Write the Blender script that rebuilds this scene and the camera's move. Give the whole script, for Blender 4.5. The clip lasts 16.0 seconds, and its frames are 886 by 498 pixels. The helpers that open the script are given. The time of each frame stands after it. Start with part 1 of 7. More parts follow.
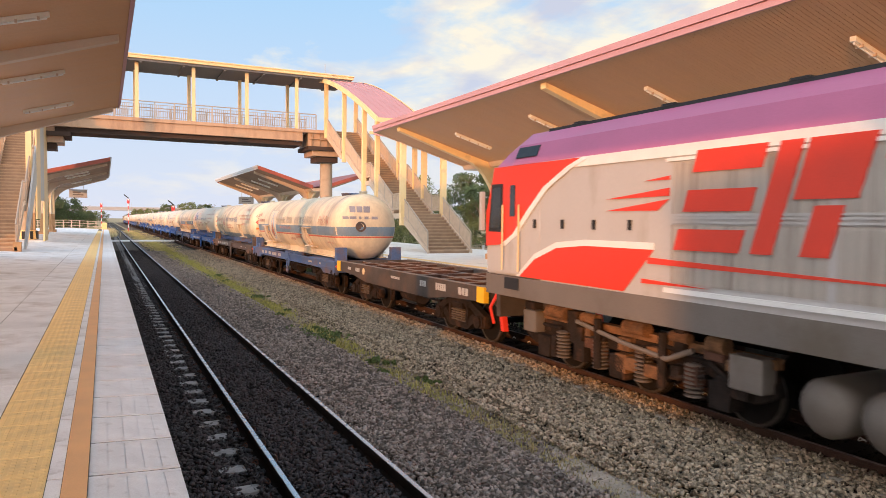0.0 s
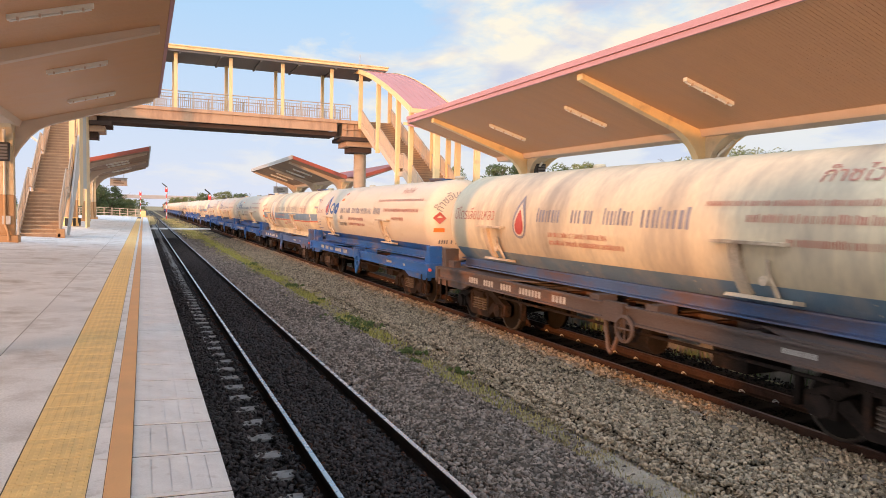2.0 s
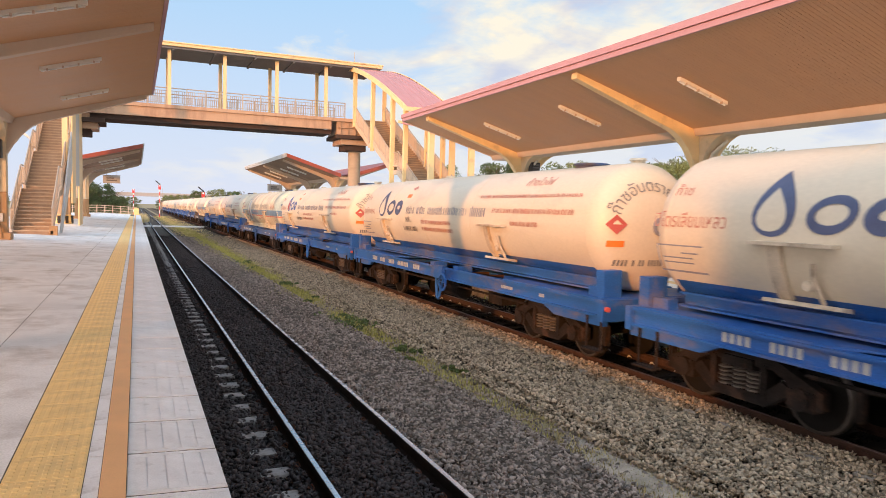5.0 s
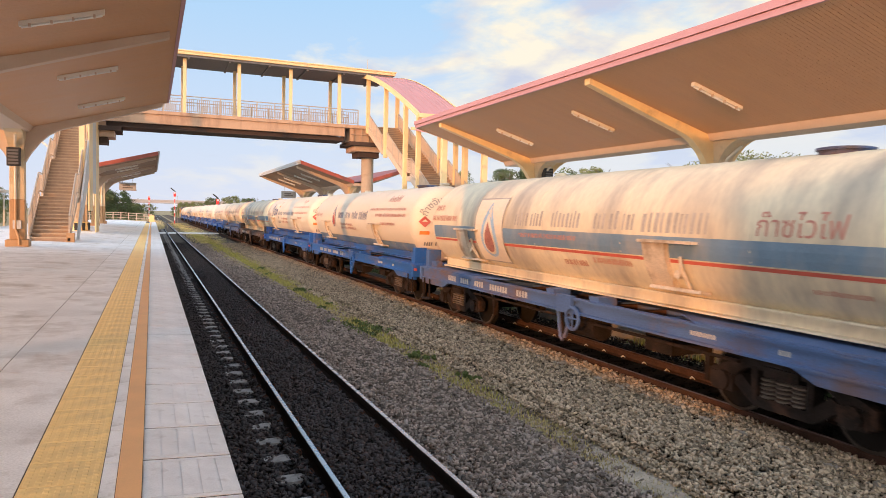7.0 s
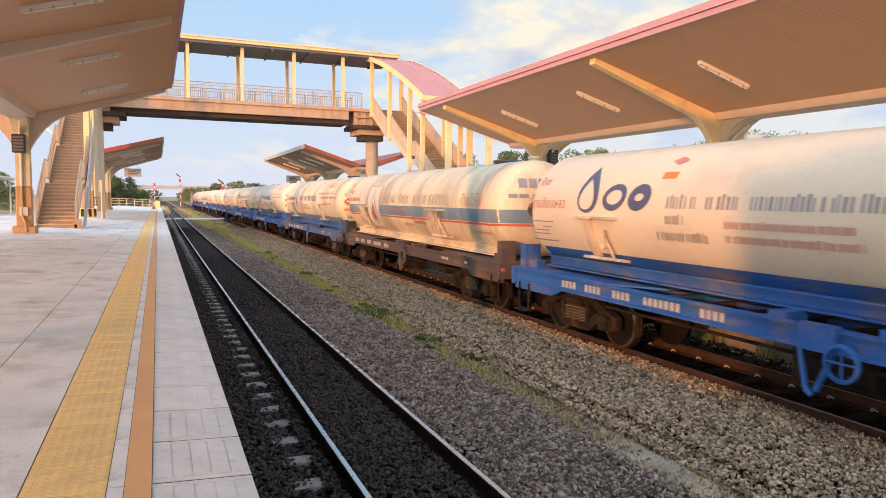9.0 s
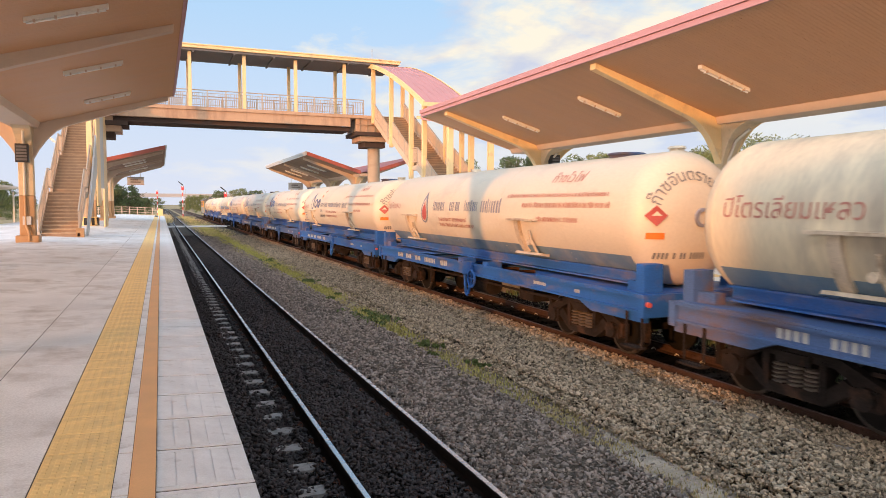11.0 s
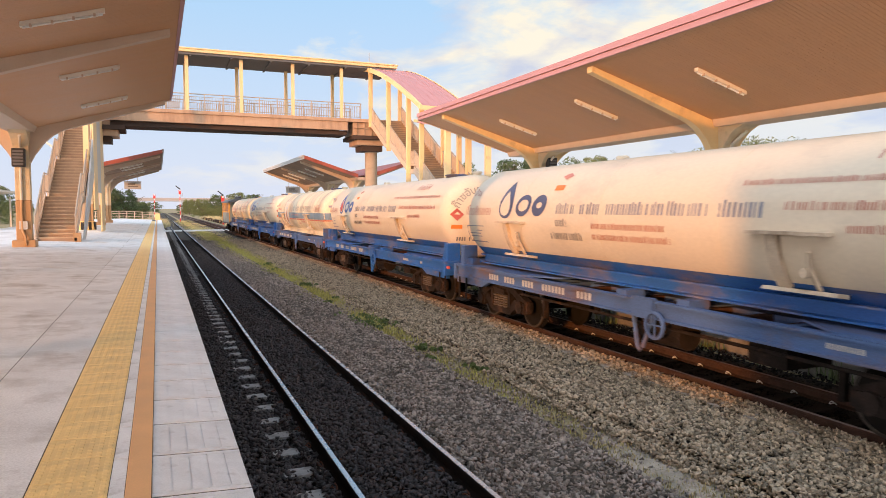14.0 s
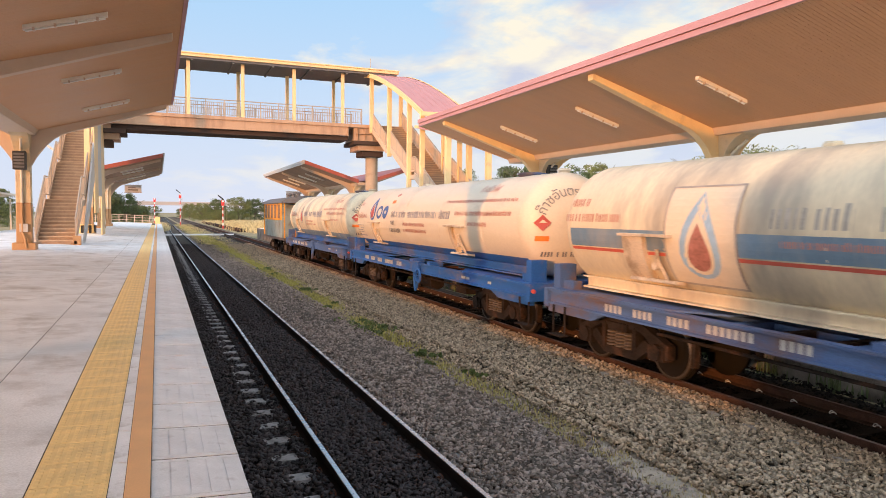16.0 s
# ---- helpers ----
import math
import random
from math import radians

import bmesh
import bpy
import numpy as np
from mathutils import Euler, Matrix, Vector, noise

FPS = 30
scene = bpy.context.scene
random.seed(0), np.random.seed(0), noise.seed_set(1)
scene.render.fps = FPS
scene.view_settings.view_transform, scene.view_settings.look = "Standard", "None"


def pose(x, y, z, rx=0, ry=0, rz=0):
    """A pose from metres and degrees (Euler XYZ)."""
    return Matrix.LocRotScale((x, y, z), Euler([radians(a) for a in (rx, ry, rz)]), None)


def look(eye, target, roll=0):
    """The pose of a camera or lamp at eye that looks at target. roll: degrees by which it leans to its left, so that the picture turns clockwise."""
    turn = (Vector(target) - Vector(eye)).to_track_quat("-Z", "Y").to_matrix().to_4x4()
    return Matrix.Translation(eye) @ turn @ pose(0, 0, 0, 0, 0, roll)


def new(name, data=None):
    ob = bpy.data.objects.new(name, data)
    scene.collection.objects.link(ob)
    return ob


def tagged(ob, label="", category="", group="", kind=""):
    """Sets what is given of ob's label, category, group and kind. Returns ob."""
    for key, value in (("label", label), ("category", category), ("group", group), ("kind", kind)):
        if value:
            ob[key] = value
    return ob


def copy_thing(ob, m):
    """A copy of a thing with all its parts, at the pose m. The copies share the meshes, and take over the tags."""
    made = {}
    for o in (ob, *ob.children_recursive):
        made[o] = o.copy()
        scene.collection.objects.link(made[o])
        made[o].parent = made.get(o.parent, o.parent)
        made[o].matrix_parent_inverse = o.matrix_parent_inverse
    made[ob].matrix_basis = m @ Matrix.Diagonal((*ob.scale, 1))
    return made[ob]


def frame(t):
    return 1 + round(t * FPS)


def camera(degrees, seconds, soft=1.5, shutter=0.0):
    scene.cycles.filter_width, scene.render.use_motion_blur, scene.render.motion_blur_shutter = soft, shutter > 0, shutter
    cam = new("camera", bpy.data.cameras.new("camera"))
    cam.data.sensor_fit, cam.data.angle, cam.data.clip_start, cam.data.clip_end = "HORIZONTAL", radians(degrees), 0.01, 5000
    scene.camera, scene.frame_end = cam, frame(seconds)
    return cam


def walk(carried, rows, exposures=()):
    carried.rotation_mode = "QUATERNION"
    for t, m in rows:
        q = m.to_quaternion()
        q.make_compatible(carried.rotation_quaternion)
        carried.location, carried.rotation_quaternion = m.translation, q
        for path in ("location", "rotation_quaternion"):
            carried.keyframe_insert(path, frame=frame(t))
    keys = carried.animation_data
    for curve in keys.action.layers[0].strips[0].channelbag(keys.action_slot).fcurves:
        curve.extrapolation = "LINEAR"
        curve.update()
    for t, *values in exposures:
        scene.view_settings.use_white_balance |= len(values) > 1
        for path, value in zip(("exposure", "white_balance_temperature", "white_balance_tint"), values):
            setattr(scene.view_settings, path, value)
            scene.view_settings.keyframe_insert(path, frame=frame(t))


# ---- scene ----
cam = camera(65.6, 16.0, soft=0.5, shutter=0.1)
# seconds, x, y, z, pitch, roll, yaw
PATH = [
    (0, 0.043, -0.014, 1.597, -2.32, -0.60, -26.18),
    (0.5, 0.032, -0.025, 1.601, -2.53, -0.74, -26.33),
    (1, 0.026, -0.012, 1.597, -2.69, -0.76, -25.37),
    (1.5, 0.021, -0.006, 1.596, -2.75, -0.81, -24.02),
    (2, 0.008, -0.001, 1.595, -3.08, -1.21, -23.51),
    (2.5, 0.005, -0.004, 1.593, -2.97, -0.69, -23.37),
    (3, 0.009, -0.011, 1.593, -3.33, -0.87, -24.52),
    (5.5, -0.010, -0.017, 1.593, -3.19, -1.51, -23.85),
    (6, -0.008, -0.013, 1.590, -3.41, -1.12, -23.24),
    (6.5, -0.007, -0.018, 1.593, -2.99, -1.19, -23.11),
    (7, -0.010, -0.011, 1.595, -2.71, -1.22, -22.92),
    (7.5, -0.006, -0.018, 1.589, -3.01, -1.19, -22.72),
    (8, -0.005, -0.011, 1.583, -3.87, -0.92, -22.31),
    (8.5, -0.002, -0.011, 1.581, -4.14, -0.75, -22.24),
    (9, -0.005, -0.007, 1.583, -4.13, -0.65, -22.49),
    (11.5, -0.005, -0.015, 1.586, -3.59, -0.13, -22.33),
    (12, -0.003, -0.007, 1.582, -3.62, -0.18, -22.56),
    (12.5, -0.003, -0.011, 1.582, -3.68, -0.11, -22.56),
    (13, -0.006, -0.003, 1.582, -3.47, -0.22, -22.31),
    (13.5, -0.005, -0.011, 1.582, -3.26, -0.21, -22.28),
    (14, 0.005, -0.009, 1.585, -3.36, -0.03, -22.51),
    (14.5, 0.000, 0.000, 1.580, -3.36, -0.10, -22.41),
    (15, 0.000, -0.003, 1.582, -3.09, -0.30, -22.46),
    (15.5, 0.001, -0.006, 1.587, -3.21, -0.34, -22.51),
    (16, -0.006, -0.004, 1.585, -2.86, -0.49, -22.52),
]
walk(cam, [(t, pose(x, y, z, 90 + p, r, w)) for t, x, y, z, p, r, w in PATH], exposures=[(0, 0.0), (16, 0.0)])

# ---------------------------------------------------------------- light
SUN_EL, SUN_FROM = 6.9, Vector((-0.80, -0.60, 0)).normalized()
sun_dir = SUN_FROM * math.cos(radians(SUN_EL)) + Vector((0, 0, math.sin(radians(SUN_EL))))
world = bpy.data.worlds.new("sky")
scene.world = world
world.use_nodes = True


def make_sky():
    nt = world.node_tree
    nt.nodes.clear()
    N, L = nt.nodes.new, nt.links.new
    sky = N("ShaderNodeTexSky")
    sky.sky_type, sky.sun_disc = "NISHITA", False
    sky.sun_elevation = radians(SUN_EL)
    sky.sun_rotation = math.atan2(SUN_FROM.x, SUN_FROM.y)
    sky.air_density, sky.dust_density, sky.ozone_density = 1.0, 0.6, 1.4
    tc = N("ShaderNodeTexCoord")
    sep = N("ShaderNodeSeparateXYZ")
    L(tc.outputs["Generated"], sep.inputs[0])
    # cloud layer on a plane overhead
    up = N("ShaderNodeMath"); up.operation = "ADD"; up.inputs[1].default_value = 0.22
    L(sep.outputs["Z"], up.inputs[0])
    mx = N("ShaderNodeMath"); mx.operation = "MAXIMUM"; mx.inputs[1].default_value = 0.03
    L(up.outputs[0], mx.inputs[0])
    div = N("ShaderNodeVectorMath"); div.operation = "DIVIDE"
    cmb = N("ShaderNodeCombineXYZ")
    for i in range(3):
        L(mx.outputs[0], cmb.inputs[i])
    L(tc.outputs["Generated"], div.inputs[0]); L(cmb.outputs[0], div.inputs[1])
    mp = N("ShaderNodeMapping"); mp.inputs["Location"].default_value = (2.3, 0.7, 0)
    mp.inputs["Scale"].default_value = (1.0, 0.9, 1)
    L(div.outputs[0], mp.inputs[0])
    n1 = N("ShaderNodeTexNoise"); n1.inputs["Scale"].default_value = 2.4; n1.inputs["Detail"].default_value = 9
    n1.inputs["Roughness"].default_value = 0.55; n1.inputs["Distortion"].default_value = 0.35
    L(mp.outputs[0], n1.inputs["Vector"])
    # more cloud towards +x, clear towards the north-west
    bias = N("ShaderNodeMath"); bias.operation = "MULTIPLY_ADD"; bias.inputs[1].default_value = 1.0; bias.inputs[2].default_value = -0.345
    L(sep.outputs["X"], bias.inputs[0])
    cap = N("ShaderNodeMath"); cap.operation = "MINIMUM"; cap.inputs[1].default_value = 0.07
    L(bias.outputs[0], cap.inputs[0])
    add = N("ShaderNodeMath"); add.operation = "ADD"
    L(n1.outputs["Fac"], add.inputs[0]); L(cap.outputs[0], add.inputs[1])
    # a bank of low cloud all round
    low = N("ShaderNodeMapRange"); low.inputs[1].default_value = 0.06; low.inputs[2].default_value = 0.17
    low.inputs[3].default_value = 0.16; low.inputs[4].default_value = 0.0
    L(sep.outputs["Z"], low.inputs[0])
    both = N("ShaderNodeMath"); both.operation = "ADD"
    L(add.outputs[0], both.inputs[0]); L(low.outputs[0], both.inputs[1])
    ramp = N("ShaderNodeValToRGB")
    ramp.color_ramp.elements[0].position, ramp.color_ramp.elements[1].position = 0.41, 0.56
    L(both.outputs[0], ramp.inputs[0])
    # clouds: warm lit tops, lilac bellies
    n2 = N("ShaderNodeTexNoise"); n2.inputs["Scale"].default_value = 3.0; n2.inputs["Detail"].default_value = 8
    L(mp.outputs[0], n2.inputs["Vector"])
    cc = N("ShaderNodeValToRGB")
    cc.color_ramp.elements[0].position, cc.color_ramp.elements[0].color = 0.38, (0.60, 0.61, 0.72, 1)
    cc.color_ramp.elements[1].position, cc.color_ramp.elements[1].color = 0.52, (1.0, 0.89, 0.69, 1)
    L(n2.outputs["Fac"], cc.inputs[0])
    # low haze, pale lilac at the horizon
    hz = N("ShaderNodeMapRange"); hz.inputs[1].default_value = 0.0; hz.inputs[2].default_value = 0.38
    hz.inputs[3].default_value = 0.80; hz.inputs[4].default_value = 0.0
    L(sep.outputs["Z"], hz.inputs[0])
    gain = N("ShaderNodeVectorMath"); gain.operation = "SCALE"; gain.inputs["Scale"].default_value = SKY
    L(sky.outputs[0], gain.inputs[0])
    lift = N("ShaderNodeMix"); lift.data_type = "RGBA"; lift.inputs[0].default_value = 0.86
    lift.inputs[7].default_value = (0.36, 0.67, 1.0, 1)
    L(gain.outputs[0], lift.inputs[6])
    m1 = N("ShaderNodeMix"); m1.data_type = "RGBA"
    L(hz.outputs[0], m1.inputs[0]); L(lift.outputs[2], m1.inputs[6]); m1.inputs[7].default_value = (0.78, 0.755, 0.84, 1)
    m2 = N("ShaderNodeMix"); m2.data_type = "RGBA"
    cf = N("ShaderNodeMath"); cf.operation = "MULTIPLY"
    thin = N("ShaderNodeMapRange"); thin.inputs[1].default_value = 0.08; thin.inputs[2].default_value = 0.22
    thin.inputs[3].default_value = 0.30; thin.inputs[4].default_value = 0.88
    L(sep.outputs["Z"], thin.inputs[0]); L(thin.outputs[0], cf.inputs[1])
    L(ramp.outputs[0], cf.inputs[0])
    L(cf.outputs[0], m2.inputs[0]); L(m1.outputs[2], m2.inputs[6]); L(cc.outputs[0], m2.inputs[7])
    # bright hazy sky round the low sun
    dot = N("ShaderNodeVectorMath"); dot.operation = "DOT_PRODUCT"; dot.inputs[1].default_value = sun_dir
    L(tc.outputs["Generated"], dot.inputs[0])
    mr = N("ShaderNodeMapRange"); mr.inputs[1].default_value = -0.15; mr.inputs[2].default_value = 1.0
    L(dot.outputs["Value"], mr.inputs[0])
    pw = N("ShaderNodeMath"); pw.operation = "POWER"; pw.inputs[1].default_value = 2.0
    L(mr.outputs[0], pw.inputs[0])
    glow = N("ShaderNodeVectorMath"); glow.operation = "SCALE"; glow.inputs[0].default_value = (3.1, 2.6, 2.2)
    L(pw.outputs[0], glow.inputs["Scale"])
    tot = N("ShaderNodeVectorMath"); tot.operation = "ADD"
    L(m2.outputs[2], tot.inputs[0]); L(glow.outputs[0], tot.inputs[1])
    bg = N("ShaderNodeBackground"); bg.inputs[1].default_value = 1.08
    out = N("ShaderNodeOutputWorld")
    L(tot.outputs[0], bg.inputs[0]); L(bg.outputs[0], out.inputs[0])


SKY = 0.12
make_sky()
sun = new("sun", bpy.data.lights.new("sun", "SUN"))
sun.data.energy, sun.data.angle, sun.data.color = 3.6, radians(0.8), (1.0, 0.42, 0.12)
sun.matrix_basis = look(sun_dir * 60, (0, 0, 0))


# ---------------------------------------------------------------- materials
def shade(name, col, rough=0.6, metal=0.0, vary=0.12, scale=4.0, grain=60.0, bump=0.15, dirt=None, dirt_amt=0.0, dirt_scale=1.2,
          spec=0.5, random_obj=0.0, island=0.0, stretch=(1, 1, 1), bump_dist=0.01):
    """A surface with variation at two scales, stains in a second colour and fine relief."""
    m = bpy.data.materials.new(name)
    m.use_nodes = True
    nt = m.node_tree
    b = nt.nodes["Principled BSDF"]
    N, L = nt.nodes.new, nt.links.new
    tc = N("ShaderNodeTexCoord")
    mp = N("ShaderNodeMapping"); mp.inputs["Scale"].default_value = stretch
    L(tc.outputs["Object"], mp.inputs[0])
    big = N("ShaderNodeTexNoise"); big.inputs["Scale"].default_value = scale; big.inputs["Detail"].default_value = 5
    fine = N("ShaderNodeTexNoise"); fine.inputs["Scale"].default_value = grain; fine.inputs["Detail"].default_value = 3
    L(mp.outputs[0], big.inputs["Vector"]); L(mp.outputs[0], fine.inputs["Vector"])
    mixf = N("ShaderNodeMath"); mixf.operation = "MULTIPLY_ADD"; mixf.inputs[1].default_value = 0.55
    half = N("ShaderNodeMath"); half.operation = "MULTIPLY"; half.inputs[1].default_value = 0.45
    L(big.outputs["Fac"], mixf.inputs[0]); L(fine.outputs["Fac"], half.inputs[0]); L(half.outputs[0], mixf.inputs[2])
    last = mixf.outputs[0]
    if random_obj:
        oi = N("ShaderNodeObjectInfo")
        a = N("ShaderNodeMath"); a.operation = "MULTIPLY_ADD"; a.inputs[1].default_value = random_obj
        L(oi.outputs["Random"], a.inputs[0]); L(last, a.inputs[2]); last = a.outputs[0]
    if island:
        ge = N("ShaderNodeNewGeometry")
        a = N("ShaderNodeMath"); a.operation = "MULTIPLY_ADD"; a.inputs[1].default_value = island
        L(ge.outputs["Random Per Island"], a.inputs[0]); L(last, a.inputs[2]); last = a.outputs[0]
    ramp = N("ShaderNodeValToRGB")
    ramp.color_ramp.elements[0].position = 0.3
    ramp.color_ramp.elements[1].position = 0.7 + random_obj + island
    ramp.color_ramp.elements[0].color = (*[max(0, c * (1 - vary * 1.6)) for c in col], 1)
    ramp.color_ramp.elements[1].color = (*[min(1, c * (1 + vary * 1.3)) for c in col], 1)
    L(last, ramp.inputs[0])
    colour = ramp.outputs[0]
    if dirt:
        dn = N("ShaderNodeTexNoise"); dn.inputs["Scale"].default_value = dirt_scale; dn.inputs["Detail"].default_value = 8
        dn.inputs["Roughness"].default_value = 0.65
        L(mp.outputs[0], dn.inputs["Vector"])
        dr = N("ShaderNodeValToRGB")
        dr.color_ramp.elements[0].position, dr.color_ramp.elements[1].position = 0.62 - dirt_amt * 0.3, 0.80 - dirt_amt * 0.2
        L(dn.outputs["Fac"], dr.inputs[0])
        dm = N("ShaderNodeMix"); dm.data_type = "RGBA"
        L(dr.outputs[0], dm.inputs[0]); L(colour, dm.inputs[6]); dm.inputs[7].default_value = (*dirt, 1)
        colour = dm.outputs[2]
    L(colour, b.inputs["Base Color"])
    rr = N("ShaderNodeMapRange"); rr.inputs[3].default_value = max(0.05, rough - 0.1); rr.inputs[4].default_value = min(1, rough + 0.12)
    L(big.outputs["Fac"], rr.inputs[0]); L(rr.outputs[0], b.inputs["Roughness"])
    b.inputs["Metallic"].default_value = metal
    b.inputs["Specular IOR Level"].default_value = spec
    if bump:
        bp = N("ShaderNodeBump"); bp.inputs["Strength"].default_value = bump; bp.inputs["Distance"].default_value = bump_dist
        L(fine.outputs["Fac"], bp.inputs["Height"]); L(bp.outputs[0], b.inputs["Normal"])
    return m


M = {}
M["slab"] = shade("concrete slab", (0.77, 0.775, 0.79), 0.8, vary=0.20, scale=1.1, grain=70, bump=0.2, dirt=(0.42, 0.39, 0.37), dirt_amt=0.40, dirt_scale=1.0, random_obj=0.10)
# Paler, warmer slab copy: low sun on the far platform, as colour.
M["slab_far"] = shade("concrete slab with sunlight in its colour", (0.86, 0.83, 0.78), 0.8, vary=0.10, scale=0.6, grain=90, bump=0.12, dirt=(0.52, 0.49, 0.46), dirt_amt=0.35, dirt_scale=0.6, random_obj=0.10)
M["tile"] = shade("grey paving tile", (0.74, 0.76, 0.79), 0.7, vary=0.15, scale=6, grain=120, bump=0.1, dirt=(0.30, 0.29, 0.29), dirt_amt=0.25, dirt_scale=3, random_obj=0.12)
M["tactile"] = shade("yellow tactile tile", (0.86, 0.62, 0.27), 0.65, vary=0.12, scale=5, grain=120, bump=0.1, dirt=(0.62, 0.45, 0.22), dirt_amt=0.3, dirt_scale=2.2, random_obj=0.10)
M["line"] = shade("ochre painted line", (0.77, 0.44, 0.20), 0.6, vary=0.08, scale=3, grain=100, bump=0.05)
M["kerb"] = shade("platform edge concrete", (0.36, 0.35, 0.34), 0.85, vary=0.2, scale=2, dirt=(0.10, 0.09, 0.08), dirt_amt=0.5)
M["joint"] = shade("dark joint", (0.12, 0.115, 0.11), 0.95, spec=0.1)
# Oil near the rails, with shade put into the near-black colour.
M["ballast_dark"] = shade("dark ballast bed, oil and shade in colour", (0.010, 0.009, 0.010), 0.95, spec=0.08, vary=0.5, scale=9, grain=45, bump=0.9, bump_dist=0.05)
# Far freight bed; sunlight is put into its brighter colour.
M["ballast"] = shade("grey-brown ballast bed", (0.155, 0.127, 0.102), 0.95, spec=0.1, vary=0.4, scale=7, grain=40, bump=0.9, bump_dist=0.05, dirt=(0.10, 0.09, 0.085), dirt_amt=0.4, dirt_scale=3)
# Lighter copy of the dark bed, with sunlight put into its colour.
M["ballast_mid"] = shade("lighter grey-brown ballast bed", (0.115, 0.096, 0.080), 0.95, spec=0.1, vary=0.45, scale=7, grain=40, bump=0.9, bump_dist=0.05)
# Stones of the shaded track; part of their darkness is painted shade.
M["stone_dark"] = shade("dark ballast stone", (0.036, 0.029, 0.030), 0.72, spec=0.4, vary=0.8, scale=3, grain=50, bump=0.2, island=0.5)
M["stone"] = shade("grey-brown ballast stone", (0.30, 0.238, 0.172), 0.85, spec=0.2, vary=0.70, scale=3, grain=50, bump=0.2, island=0.5)
M["stone_mid"] = shade("grey ballast stone", (0.225, 0.186, 0.163), 0.85, spec=0.2, vary=0.68, scale=3, grain=50, bump=0.2, island=0.5)
# Shade under the train goes into this stone's near-black colour.
M["stone_under"] = shade("ballast stone blackened for the train's shade", (0.018, 0.015, 0.014), 0.9, spec=0.08, vary=0.5, scale=3, grain=50, bump=0.2, island=0.5)
M["sleeper"] = shade("weathered concrete sleeper", (0.34, 0.325, 0.32), 0.9, spec=0.2, vary=0.2, scale=5, dirt=(0.09, 0.08, 0.08), dirt_amt=0.5, dirt_scale=4, random_obj=0.3)
M["sleeper_dark"] = shade("dark concrete sleeper", (0.05, 0.042, 0.038), 0.95, spec=0.1, vary=0.3, scale=5, random_obj=0.25)
M["sleeper_end"] = shade("pale concrete sleeper end", (0.36, 0.32, 0.28), 0.9, spec=0.2, vary=0.25, scale=5, dirt=(0.14, 0.11, 0.09), dirt_amt=0.5, dirt_scale=5, random_obj=0.3)
M["rail_top"] = shade("polished rail head", (0.56, 0.54, 0.54), 0.26, metal=1.0, vary=0.05, bump=0.02)
M["rail_side"] = shade("rusty rail web", (0.055, 0.029, 0.021), 0.9, spec=0.15, vary=0.3, scale=8, dirt=(0.05, 0.03, 0.02), dirt_amt=0.4)
# Rail sides lie in black shade; that shade is this web colour.
M["rail_dark"] = shade("black rail web, shade in its colour", (0.014, 0.010, 0.009), 0.9, spec=0.1, vary=0.3, scale=8)
M["rail_dull"] = shade("dull used rail head", (0.20, 0.14, 0.12), 0.45, metal=0.7, vary=0.15, bump=0.03)
M["rust"] = shade("rusty clip", (0.13, 0.06, 0.04), 0.9, spec=0.15, vary=0.3)
M["clip_pale"] = shade("dusty rail clip", (0.58, 0.54, 0.51), 0.7, vary=0.2)
M["cream"] = shade("cream painted steel", (0.78, 0.585, 0.31), 0.5, vary=0.06, scale=3, bump=0.03, dirt=(0.45, 0.36, 0.24), dirt_amt=0.12)
M["brown_paint"] = shade("tan painted dado", (0.43, 0.255, 0.125), 0.55, vary=0.08, scale=3, bump=0.03)
M["concrete_cream"] = shade("cream painted concrete", (0.60, 0.485, 0.32), 0.65, vary=0.08, scale=2, bump=0.06, dirt=(0.35, 0.29, 0.22), dirt_amt=0.25, dirt_scale=1.5)
M["soffit"] = shade("tan ceiling cladding strip", (0.53, 0.30, 0.155), 0.5, vary=0.06, scale=1.5, grain=30, bump=0.05, island=0.12)
M["soffit_gap"] = shade("dark cladding groove", (0.36, 0.20, 0.11), 0.8)
# Weathered planks; their brown is also darkened to stand for shade.
M["soffit_plank"] = shade("weathered soffit plank, shade in its brown", (0.27, 0.17, 0.11), 0.75, vary=0.2, scale=1.5, grain=30, bump=0.1, island=0.3)
M["beam"] = shade("pale beam paint", (0.55, 0.43, 0.33), 0.55, vary=0.06, scale=2, bump=0.04)
M["pink"] = shade("faded pink fascia paint", (0.47, 0.25, 0.265), 0.45, vary=0.07, scale=1, bump=0.02)
M["roof_pink"] = shade("faded pink roof sheet", (0.52, 0.26, 0.27), 0.5, vary=0.08, scale=1, bump=0.02)
M["roof_red"] = shade("red roof sheet", (0.42, 0.11, 0.08), 0.5, vary=0.12, scale=1.5)
M["pier"] = shade("tan pier concrete", (0.40, 0.31, 0.23), 0.7, vary=0.10, scale=2, bump=0.06, dirt=(0.26, 0.19, 0.14), dirt_amt=0.3)
M["girder"] = shade("salmon painted girder", (0.48, 0.315, 0.205), 0.6, vary=0.10, scale=1.2, bump=0.05, dirt=(0.28, 0.17, 0.115), dirt_amt=0.45, stretch=(1, 1, 0.3))
M["under"] = shade("dark steel underside", (0.07, 0.048, 0.04), 0.85, spec=0.15)
M["roof_grey"] = shade("dark grey roof lining", (0.13, 0.13, 0.14), 0.6)
M["lamp_body"] = shade("white lamp housing", (0.74, 0.70, 0.62), 0.45, vary=0.05)
M["tube"] = shade("unlit lamp tube", (0.80, 0.80, 0.78), 0.25, vary=0.03)
M["black"] = shade("black plastic", (0.02, 0.02, 0.022), 0.5)
